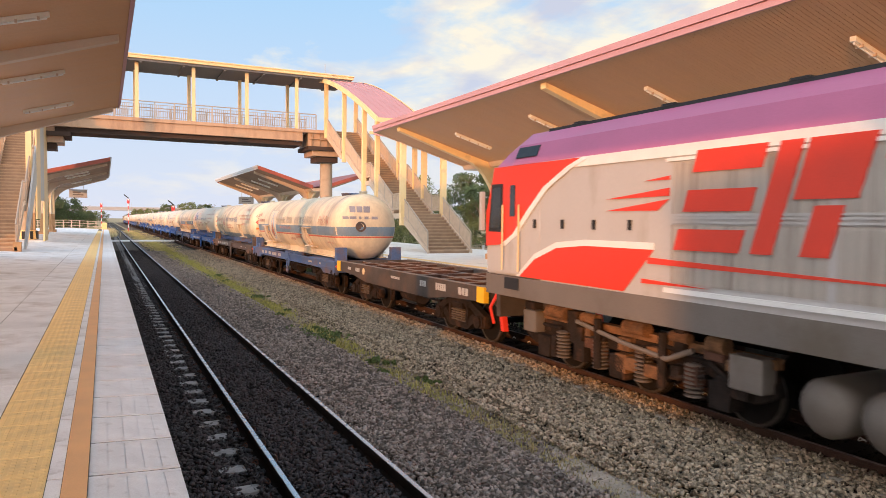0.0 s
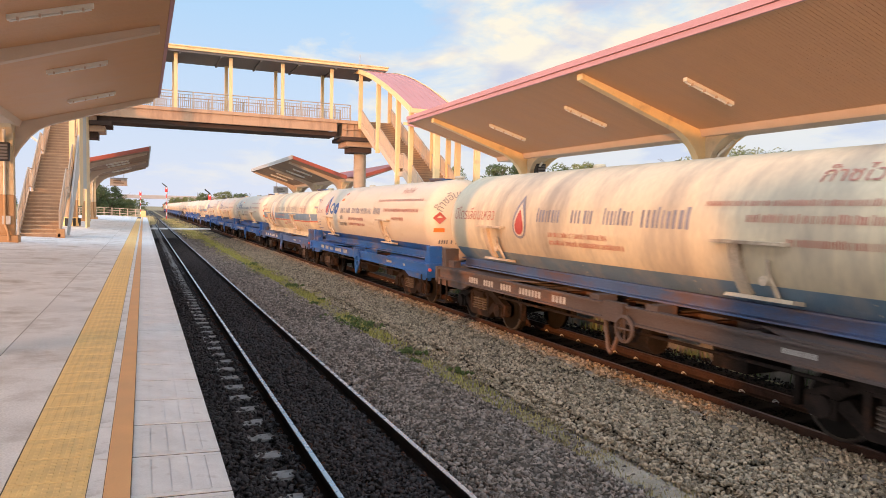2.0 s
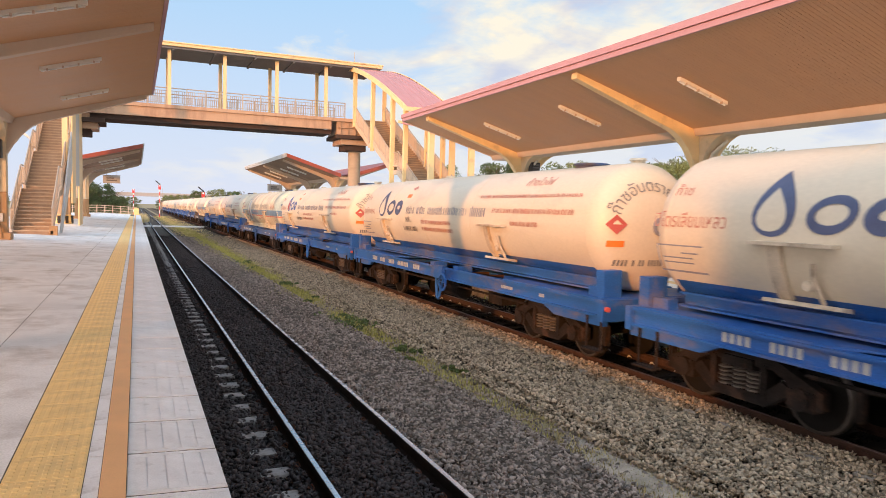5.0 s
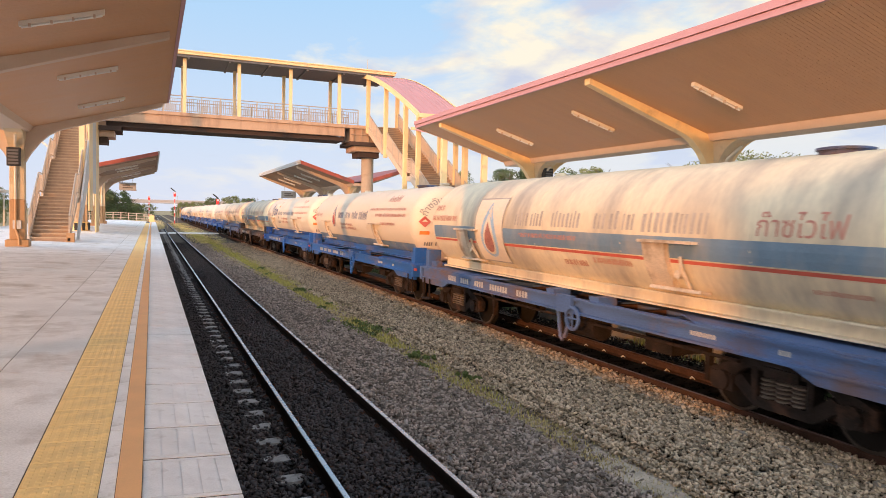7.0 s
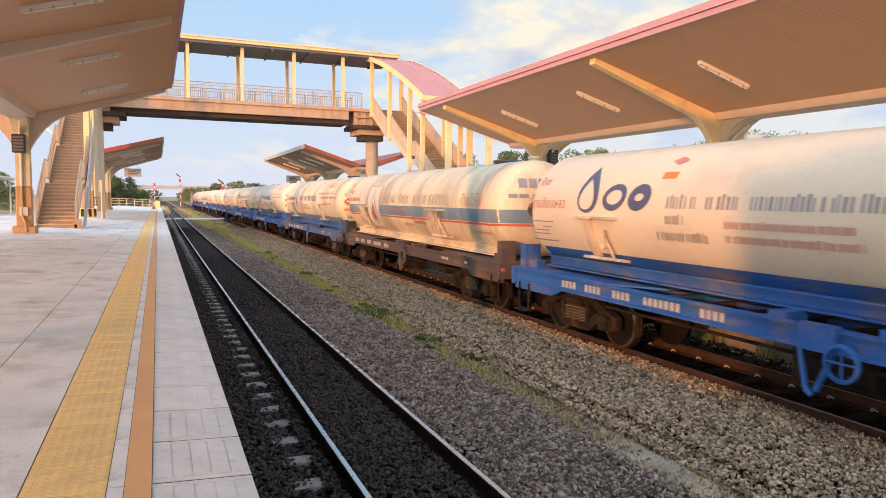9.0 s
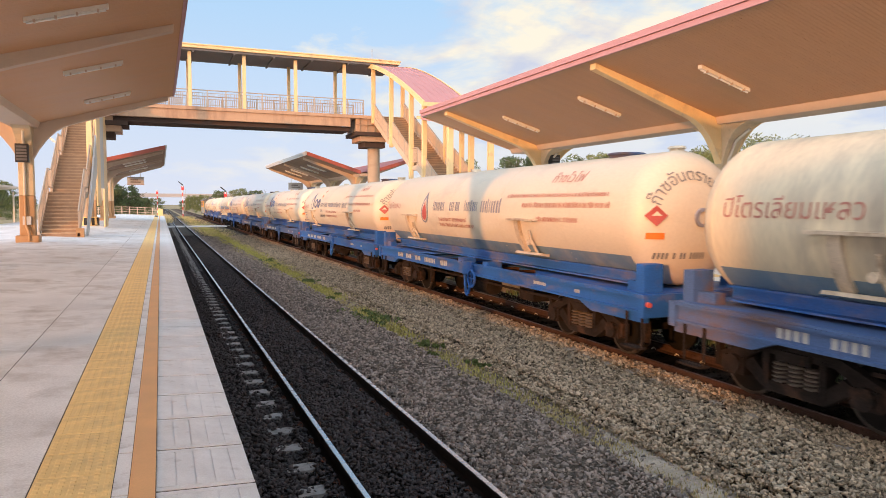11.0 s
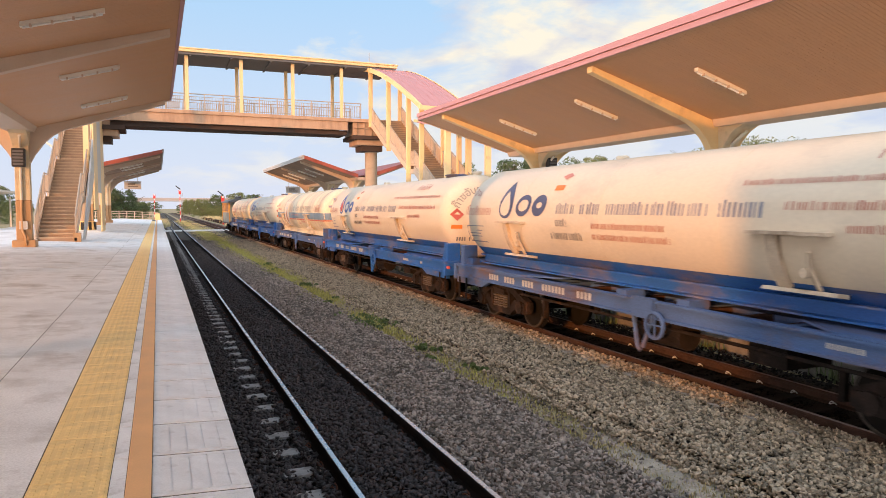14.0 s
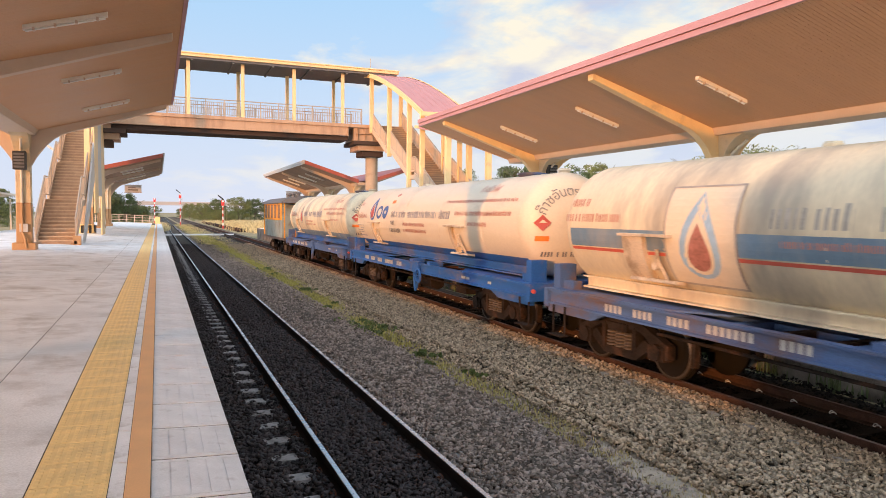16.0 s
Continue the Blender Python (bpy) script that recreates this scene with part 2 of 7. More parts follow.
M["pipe"] = shade("pale drain pipe", (0.62, 0.57, 0.48), 0.45, vary=0.06)
M["step"] = shade("tan stair tread", (0.46, 0.33, 0.22), 0.75, vary=0.15, scale=3)
M["riser"] = shade("brown stair riser", (0.34, 0.235, 0.16), 0.8, vary=0.15, scale=3)
M["grey_panel"] = shade("pale grey steel panel", (0.50, 0.50, 0.50), 0.5, vary=0.08, scale=2)
M["mesh_panel"] = shade("tan railing panel", (0.58, 0.45, 0.34), 0.6, vary=0.10, scale=4)
M["rail_metal"] = shade("tan-grey railing", (0.46, 0.39, 0.32), 0.45, metal=0.3, vary=0.08)
M["bench"] = shade("oxblood painted concrete bench", (0.19, 0.055, 0.042), 0.55, vary=0.15, scale=5)
M["signal_red"] = shade("red signal arm", (0.75, 0.05, 0.05), 0.4)
M["white"] = shade("white paint", (0.78, 0.78, 0.78), 0.5, vary=0.05)


# ---------------------------------------------------------------- mesh tools
class MB:
    """Collects vertices and faces of one mesh."""

    def __init__(self):
        self.v, self.f = [], []

    def add(self, vs, fs):
        o = len(self.v)
        self.v += [tuple(p) for p in vs]
        self.f += [tuple(o + i for i in f) for f in fs]
        return self

    def box(self, x0, y0, z0, x1, y1, z1, m=None):
        vs = [(x, y, z) for z in (z0, z1) for y in (y0, y1) for x in (x0, x1)]
        if m is not None:
            vs = [m @ Vector(p) for p in vs]
        return self.add(vs, [(0, 2, 3, 1), (4, 5, 7, 6), (0, 1, 5, 4), (2, 6, 7, 3), (0, 4, 6, 2), (1, 3, 7, 5)])

    def cyl(self, p0, p1, r0, r1=None, n=12, caps=True):
        p0, p1 = Vector(p0), Vector(p1)
        r1 = r0 if r1 is None else r1
        q = (p1 - p0).to_track_quat("Z", "Y").to_matrix()
        vs, fs = [], []
        for p, r in ((p0, r0), (p1, r1)):
            for i in range(n):
                a = 2 * math.pi * i / n
                vs.append(p + q @ Vector((r * math.cos(a), r * math.sin(a), 0)))
        fs = [(i, (i + 1) % n, n + (i + 1) % n, n + i) for i in range(n)]
        if caps:
            fs += [tuple(range(n))[::-1], tuple(range(n, 2 * n))]
        return self.add(vs, fs)

    def tube(self, pts, r, n=8):
        for a, b in zip(pts, pts[1:]):
            self.cyl(a, b, r, n=n)
        return self

    def prism(self, poly, axis, a, b):
        """poly: 2D outline in the plane across the axis; x: (y, z), y: (x, z), z: (x, y)."""
        def p3(p, t):
            return {"x": (t, p[0], p[1]), "y": (p[0], t, p[1]), "z": (p[0], p[1], t)}[axis]
        n = len(poly)
        vs = [p3(p, a) for p in poly] + [p3(p, b) for p in poly]
        fs = [(i, (i + 1) % n, n + (i + 1) % n, n + i) for i in range(n)] + [tuple(range(n))[::-1], tuple(range(n, 2 * n))]
        return self.add(vs, fs)

    def lathe(self, prof, origin, axis, n=24, caps=True):
        """prof: (radius, distance along the axis)."""
        o, ax = Vector(origin), Vector(axis).normalized()
        q = ax.to_track_quat("Z", "Y").to_matrix()
        vs, fs = [], []
        for r, h in prof:
            for i in range(n):
                a = 2 * math.pi * i / n
                vs.append(o + ax * h + q @ Vector((r * math.cos(a), r * math.sin(a), 0)))
        for k in range(len(prof) - 1):
            for i in range(n):
                j = (i + 1) % n
                fs.append((k * n + i, k * n + j, (k + 1) * n + j, (k + 1) * n + i))
        if caps:
            fs += [tuple(range(n))[::-1], tuple(range((len(prof) - 1) * n, len(prof) * n))]
        return self.add(vs, fs)

    def shear(self, fn):
        self.v = [(x, y, z + fn(x, y)) for x, y, z in self.v]
        return self

    def mesh(self, name, smooth=False):
        me = bpy.data.meshes.new(name)
        me.from_pydata(self.v, [], self.f)
        bm = bmesh.new()
        bm.from_mesh(me)
        bmesh.ops.recalc_face_normals(bm, faces=bm.faces)
        bm.to_mesh(me)
        bm.free()
        if smooth:
            for p in me.polygons:
                p.use_smooth = True
        return me


def part(name, mb, material, parent=None, label="", bevel=0.0, smooth=False):
    me = mb.mesh(name, smooth) if isinstance(mb, MB) else mb
    if not me.materials:
        me.materials.append(M[material] if isinstance(material, str) else material)
    ob = new(name, me)
    if parent is not None:
        ob.parent = parent
    if label:
        ob["label"] = label
    if name in ("lettering", "spring_set", "ribbing", "weld_seam", "lamp_clip", "landing_rail"):
        ob["kind"] = "stuff"
    if bevel:
        b = ob.modifiers.new("soft edges", "BEVEL")
        b.width, b.segments, b.limit_method = bevel, 2, "ANGLE"
    if smooth:
        e = ob.modifiers.new("crease", "EDGE_SPLIT")
        e.split_angle = radians(38)
    return ob


def thing(name, label, category, group="", at=(0, 0, 0), rz=0):
    ob = new(name)
    ob.empty_display_size = 0.3
    ob.matrix_basis = pose(*at, 0, 0, rz)
    return tagged(ob, label, category, group)


def setting(name, mb, material, label="", category="", bevel=0.0, smooth=False, parent=None):
    return tagged(part(name, mb, material, parent, label, bevel, smooth), label, category, kind="structure")


# ---------------------------------------------------------------- plan
RAIL = -0.86                       # rail head
TRACK_1, TRACK_2 = 2.085, 7.72     # track centres
EDGE, CREST = 0.47, -4.4           # near platform: edge and crest
FAR_EDGE, FAR_COL = 9.75, 14.97


def near_z(x, y=0):
    """The near platform falls to the track from its crest."""
    return 0.045 * (EDGE - x) if x > CREST else 0.045 * (EDGE - CREST) - 0.02 * (CREST - x)


# ---- ground: one sheet to the horizon
def ground():
    g = MB()
    xs = [-3000, -400, -80, -11.2, 0.52, 9.7, 20.0, 60, 200, 600, 3000]
    ys = [-3000, -300, -40, 0, 40, 105, 200, 420, 1200, 3500]
    idx = lambda i, j: j * len(xs) + i
    vs = [(x, y, -1.14) for y in ys for x in xs]
    fs = [(idx(i, j), idx(i + 1, j), idx(i + 1, j + 1), idx(i, j + 1)) for j in range(len(ys) - 1) for i in range(len(xs) - 1)]
    g.add(vs, fs)
    M["ground"] = shade("dry grass and earth", (0.36, 0.29, 0.17), 0.95, vary=0.35, scale=0.5, grain=14, bump=0.6, bump_dist=0.08,
                        dirt=(0.22, 0.20, 0.085), dirt_amt=0.5, dirt_scale=0.25)
    setting("ground", g, "ground", "dry grassy earth around the station", "ground")


ground()


def ballast_bed(name, x0, x1, y0, y1, z, mat, label):
    """A bed with sloped shoulders and an uneven top."""
    g = MB()
    nx, ny = 14, int((y1 - y0) / 1.2)
    vs = []
    for j in range(ny + 1):
        y = y0 + (y1 - y0) * j / ny
        for i in range(nx + 1):
            u = i / nx
            x = x0 + (x1 - x0) * u
            edge = min(u, 1 - u) * nx / 2
            h = z if edge >= 1 else -1.15 + (z + 1.15) * edge
            vs.append((x, y, h + 0.018 * noise.noise((x * 2.1, y * 2.1, 3)) if edge > 0 else -1.15))
    fs = [(j * (nx + 1) + i, j * (nx + 1) + i + 1, (j + 1) * (nx + 1) + i + 1, (j + 1) * (nx + 1) + i) for j in range(ny) for i in range(nx)]
    g.add(vs, fs)
    return setting(name, g, mat, label, "ballast", smooth=True)


ballast_bed("ballast_1", 0.50, 4.35, -12, 36, -1.065, "ballast_dark", "dark ballast under the empty track, oil and shade in colour")
ballast_bed("ballast_4", 2.72, 4.42, -12, 36, -1.056, "ballast_mid", "grey-brown ballast shoulder beside the empty track")
ballast_bed("ballast_3", 0.50, 4.35, 36, 420, -1.065, "ballast_mid", "ballast under the empty track, sunlight in its colour")
setting("ballast_fill", MB().prism([(1.60, -1.06), (1.66, -1.012), (2.54, -1.012), (2.60, -1.06)], "y", -12, 36), "ballast_dark", "dark ballast between the rails, oil and shade in colour", "ballast")
setting("ballast_fill", MB().prism([(1.60, -1.06), (1.66, -1.012), (2.54, -1.012), (2.60, -1.06)], "y", 36, 300), "ballast_mid", "ballast between the rails, sunlight in its colour", "ballast")
# Near copy of the freight bed, shade worked into its dark colour.
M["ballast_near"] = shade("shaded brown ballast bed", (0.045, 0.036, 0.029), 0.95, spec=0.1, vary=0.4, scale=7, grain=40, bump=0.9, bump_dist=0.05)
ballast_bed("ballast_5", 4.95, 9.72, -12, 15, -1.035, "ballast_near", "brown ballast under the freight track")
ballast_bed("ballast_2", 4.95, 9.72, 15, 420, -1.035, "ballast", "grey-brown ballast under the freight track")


def rail_profile(cx):
    h, w, b = 0.15, 0.035, 0.065
    return [(cx - b, -h), (cx + b, -h), (cx + b, -h + 0.012), (cx + 0.009, -h + 0.03), (cx + 0.009, -0.045), (cx + w, -0.035), (cx + w, -0.006),
            (cx + w - 0.007, 0), (cx - w + 0.007, 0), (cx - w, -0.006), (cx - w, -0.035), (cx - 0.009, -0.045), (cx - 0.009, -h + 0.03), (cx - b, -h + 0.012)]


def track(name, cx, top, side, label):
    t = thing(name, label, "railway track", at=(cx, 0, RAIL))
    for s in (-1, 1):
        r = part("rail", MB().prism(rail_profile(s * 0.533), "y", -12, 420), side, t, "rusty steel rail")
        part("rail_head", MB().prism([(s * 0.533 - 0.027, -0.004), (s * 0.533 + 0.027, -0.004), (s * 0.533 + 0.023, 0.004), (s * 0.533 - 0.023, 0.004)], "y", -12, 420), top, r,
             "worn running surface")
    return t


track_1 = track("track", TRACK_1, "rail_top", "rail_dark", "empty railway track with shiny worn rails")
track_2 = track("track", TRACK_2, "rail_dull", "rail_side", "freight railway track with rusty brown rails")


# ---- platforms
def near_platform():
    body = MB().prism([(EDGE - 0.03, -1.2), (EDGE - 0.03, -0.055), (CREST, near_z(CREST) - 0.055), (-10.9, near_z(-10.9) - 0.055), (-10.9, -1.2)], "y", -14, 102.5)
    p = setting("platform_near", body, "kerb", "long concrete platform with a yellow tactile strip", "platform")
    part("mortar_bed", MB().box(CREST, -14, -0.052, EDGE - 0.006, 102.5, -0.0045).shear(near_z), "joint", p, "dark recessed joints")
    coping = MB().box(EDGE - 0.05, -14, -0.16, EDGE, 102.5, -0.045)
    part("coping", coping, "kerb", p, "pale concrete platform edge")
    line = MB().box(-0.195, -14, -0.05, -0.062, 102.5, 0.004).shear(near_z)
    part("painted_line", line, "line", p, "ochre painted safety line")
    return p


platform_near = near_platform()


def far_platform():
    body = MB().box(FAR_EDGE, -40, -1.2, 19.4, 75, -0.01)
    # Besides its dirt, the wall colour carries the shade behind the train.
    M["kerb_shaded"] = shade("dirty platform wall concrete, darkened for shade", (0.20, 0.185, 0.17), 0.9, spec=0.2, vary=0.25, scale=2, dirt=(0.06, 0.055, 0.05), dirt_amt=0.5)
    p = setting("platform_far", body, "kerb_shaded", "far concrete island platform in low sun", "platform")
    part("safety_strip", MB().box(11.55, -40, -0.03, 11.95, 75, 0.003), "tactile", p, "yellow tactile strip")
    for i in range(23):
        y0 = -40 + i * 5
        for a, b in ((FAR_EDGE, 11.53), (11.97, 15.0), (15.01, 19.4)):
            part("slab", MB().box(a + 0.004, y0 + 0.005, -0.05, b - 0.004, y0 + 4.995, 0.0), "slab_far", p)
    return p


platform_far = far_platform()


# ---- canopies
def canopy(name, cx, tip, back, y0, y1, ribs, lamps, zv, zt, base_z, red, label, group, lamp_x, cols=None, detail=True):
    """A butterfly roof over one row of columns. tip, back: x of the two edges; zv, zt: soffit at the valley and at the edges."""
    t = thing(name, label, "platform canopy", group, at=(cx, 0, base_z))
    zv, zt = zv - base_z, zt - base_z
    for ex in (tip - cx, back - cx):
        s = 1 if ex > 0 else -1
        vx = s * 0.42
        slope = (zt - zv) / (ex - vx)
        zz = lambda x: zv + slope * (x - vx)
        # cladding: dark backing with strips proud of it
        part("backing", MB().prism([(vx, zv + 0.02), (ex, zt + 0.02), (ex, zt + 0.09), (vx, zv + 0.10)], "y", y0, y1), "soffit_gap", t, "dark groove behind the cladding")
        strips = MB()
        w = 0.10 if detail else 0.5
        n = int((y1 - y0) / w)
        for i in range(n):
            a = y0 + i * w
            strips.prism([(vx, zv), (ex - s * 0.02, zz(ex - s * 0.02)), (ex - s * 0.02, zz(ex - s * 0.02) + 0.018), (vx, zv + 0.018)], "y", a + 0.002, a + w - 0.002)
        part("soffit", strips, "soffit" if detail else "soffit_plank", t, "tan metal strip ceiling" if detail else "weathered plank ceiling with shade in its brown")["kind"] = "stuff"
        part("roof_sheet", MB().prism([(vx, zv + 0.22), (ex, zt + 0.21), (ex, zt + 0.25), (vx, zv + 0.26)], "y", y0 - 0.05, y1 + 0.05), red, t, "pinkish red roof sheet")
        f = MB()
        f.prism([(ex - s * 0.01, zt - 0.015), (ex + s * 0.05, zt - 0.015), (ex + s * 0.05, zt + 0.11), (ex - s * 0.01, zt + 0.11)], "y", y0 - 0.06, y1 + 0.06)
        f.prism([(ex - s * 0.01, zt + 0.118), (ex + s * 0.09, zt + 0.118), (ex + s * 0.09, zt + 0.27), (ex - s * 0.01, zt + 0.27)], "y", y0 - 0.08, y1 + 0.08)
        part("fascia", f, "grey_panel" if red == "roof_red" else "pink", t, "grey eaves fascia" if red == "roof_red" else "pink painted eaves fascia")
        for ye, q in ((y0, -1), (y1, 1)):
            part("end_fascia", MB().prism([(vx, zv - 0.02), (ex, zt - 0.015), (ex, zt + 0.25), (vx, zv + 0.26)], "y", ye + q * 0.01, ye + q * 0.06), red if red == "roof_red" else "beam", t)
        for ry in ribs:
            # tapered rib that deepens to the column
            r = MB()
            w0 = 0.125
            pts = []
            for k in range(17):
                u = k / 16
                x = vx * 0.3 + (ex * 0.965 - vx * 0.3) * u
                top = zv + slope * (x - vx)
                d = 0.15 + 0.20 * (1 - u) + 1.05 * max(0.0, 1 - u * 3.4) ** 2.4
                pts.append((x, top + 0.01, top - d))
            poly = [(x, a) for x, a, b in pts] + [(x, b) for x, a, b in reversed(pts)]
            r.prism(poly, "y", ry - w0, ry + w0)
            # Left canopy ribs: shade put in by the duller beam colour.
            part("rib", r, "cream" if detail and cx > 0 else "beam", t, "tapered painted roof rib", bevel=0.015)
        for ly in lamps:
            a, b = lamp_x[0] * s, lamp_x[1] * s
            lamp = MB().prism([(a, zz(a) - 0.09), (b, zz(b) - 0.09), (b, zz(b) + 0.0), (a, zz(a) + 0.0)], "y", ly - 0.06, ly + 0.06)
            lo = part("lamp", lamp, "lamp_body", t, "white fluorescent batten lamp", bevel=0.008)
            part("tube", MB().cyl((a + 0.04 * s, ly, zz(a + 0.04 * s) - 0.11), (b - 0.04 * s, ly, zz(b - 0.04 * s) - 0.11), 0.02, n=8), "tube", lo)
            cl = MB()
            for k in range(4):
                x = a + (b - a) * (k + 0.5) / 4
                cl.box(x - 0.02, ly - 0.065, zz(x) - 0.13, x + 0.02, ly + 0.065, zz(x) - 0.07)
            part("lamp_clip", cl, "beam", lo)
    # gutter beam along the valley
    part("gutter_beam", MB().prism([(-0.52, zv + 0.05), (-0.42, zv - 0.17), (0.42, zv - 0.17), (0.52, zv + 0.05)], "y", y0, y1), "beam", t, "tan boxed gutter beam")
    for ry in ribs if cols is None else cols:
        column(t, ry, zv)
    return t


def column(t, y, zv):
    """A square shaft that flares along the track into the beam, brown below and cream above."""
    zb = 1.66
    part("base_block", MB().box(-0.37, y - 0.29, -0.02, 0.37, y + 0.29, 0.24), "brown_paint", t, "tan concrete column foot", bevel=0.03)
    part("column_dado", MB().prism([(-0.25, 0.22), (0.25, 0.22), (0.24, zb), (-0.24, zb)], "y", y - 0.165, y + 0.165), "brown_paint", t, "brown painted lower shaft", bevel=0.03)
    sh = MB()
    # flare in the plane across the track and along it
    prof = [(0.24, zb), (0.235, zv - 1.45), (0.235, zv - 1.15), (0.24, zv - 0.90), (0.25, zv - 0.66), (0.27, zv - 0.44), (0.28, zv - 0.27), (0.28, zv - 0.155)]
    dep = [0.155, 0.15, 0.18, 0.25, 0.36, 0.54, 0.78, 1.12]
    vs, fs = [], []
    for (a, z), d in zip(prof, dep):
        for sx, sy in ((-1, -1), (1, -1), (1, 1), (-1, 1)):
            vs.append((sx * a, y + sy * d, z))
    for k in range(len(prof) - 1):
        for i in range(4):
            j = (i + 1) % 4
            fs.append((k * 4 + i, k * 4 + j, k * 4 + 4 + j, k * 4 + 4 + i))
    fs += [(3, 2, 1, 0), tuple(range(len(vs) - 4, len(vs)))]
    sh.add(vs, fs)
    part("column_shaft", sh, "concrete_cream", t, "cream painted flared column", bevel=0.02)
    pp = MB().tube([(-0.04, y - 0.20, zb), (-0.04, y - 0.20, zv - 1.15), (-0.01, y - 0.40, zv - 0.66), (0.06, y - 0.84, zv - 0.34)], 0.045, n=10)
    part("drain_pipe", pp, "pipe", t, "pale plastic drain pipe")
    lp = MB().tube([(0.08, y - 0.30, 0.06), (0.06, y - 0.29, 0.36), (-0.04, y - 0.21, 0.60), (-0.04, y - 0.20, zb)], 0.045, n=10)
    part("lower_pipe", lp, "brown_paint", t, "tan painted drain pipe")



canopy_r = canopy("platform_canopy", FAR_COL, 10.28, 19.66, -24.7, 27.4, [25.21, 15.25, 5.3, -4.65, -14.6], [22.8, 17.85, 12.8, 7.7, 2.6, -2.4, -7.4], 4.06, 5.31, 0.0, "pink",
                  "butterfly platform canopy with tan soffit and pink edge", "station canopies", (1.71, 3.24))
canopy_l = canopy("platform_canopy", CREST, 0.53, -9.3, -24.0, 28.62, [28.45, 17.2, 6.0, -5.2, -16.4], [25.4, 20.1, 14.6, 9.3, 3.8], 4.45, 5.73, near_z(CREST), "pink",
                  "butterfly platform canopy with brown shaded soffit", "station canopies", (2.17, 3.57))
for y in (17.2, 28.45):
    part("junction_box", MB().box(-0.13, y - 0.24, 0.62, 0.13, y - 0.15, 0.92), "grey_panel", canopy_l, "small grey electric box", bevel=0.01)
canopy_r2 = canopy("platform_canopy", 14.9, 10.3, 19.5, 52.2, 73.5, [54.5, 63.5, 72.5], [58, 61, 66, 69], 4.0, 5.35, 0.0, "roof_red",
                   "red roofed platform canopy beyond the footbridge", "station canopies", (1.80, 3.42), detail=False)
canopy_l2 = canopy("platform_canopy", CREST, 0.40, -6.2, 52.0, 74.5, [54, 64, 74], [58, 61, 66, 70], 4.3, 5.44, near_z(CREST), "roof_red",
                   "red roofed platform canopy beyond the footbridge", "station canopies", (1.80, 3.42), detail=False)


def speaker(x, y, z):
    t = thing("loudspeaker", "black box loudspeaker on a canopy column", "loudspeaker", "column speakers", at=(x, y, z))
    part("cabinet", MB().box(-0.2, -0.14, -0.32, 0.2, 0.14, 0.32), "black", t, bevel=0.02)
    for k in range(5):
        part("grille", MB().box(-0.16, -0.152, -0.26 + k * 0.11, 0.16, -0.139, -0.19 + k * 0.11), "roof_grey", t)
    part("bracket", MB().box(-0.03, 0.13, -0.05, 0.03, 0.24, 0.05), "rust", t)


speaker(CREST - 0.03, 28.45 - 0.55, 3.35)
speaker(FAR_COL + 0.12, 25.21 - 0.52, 3.35)


# ---- footbridge
BY0, BY1, DECK = 48.0, 50.8, 7.96


def railing(t, x0, x1, y, z):
    """Steel railing with groups of upright bars."""
    top = MB().tube([(x0, y, z + 1.08), (x1, y, z + 1.08)], 0.035, n=6).tube([(x0, y, z + 0.12), (x1, y, z + 0.12)], 0.022, n=6).tube([(x0, y, z + 0.90), (x1, y, z + 0.90)], 0.02, n=6)
    r = part("railing", top, "rail_metal", t, "grey tubular railing")
    n = int((x1 - x0) / 1.15)
    for i in range(n + 1):
        x = x0 + (x1 - x0) * i / n
        part("baluster", MB().box(x - 0.03, y - 0.03, z, x + 0.03, y + 0.03, z + 1.08), "rail_metal", r)
    bars = MB()
    x = x0 + 0.12
    k = 0
    while x < x1:
        if k % 8 != 7:
            bars.cyl((x, y, z + 0.12), (x, y, z + 0.90), 0.019, n=5)
        x += 0.125
        k += 1
    part("railing_bar", bars, "rail_metal", r)["kind"] = "stuff"


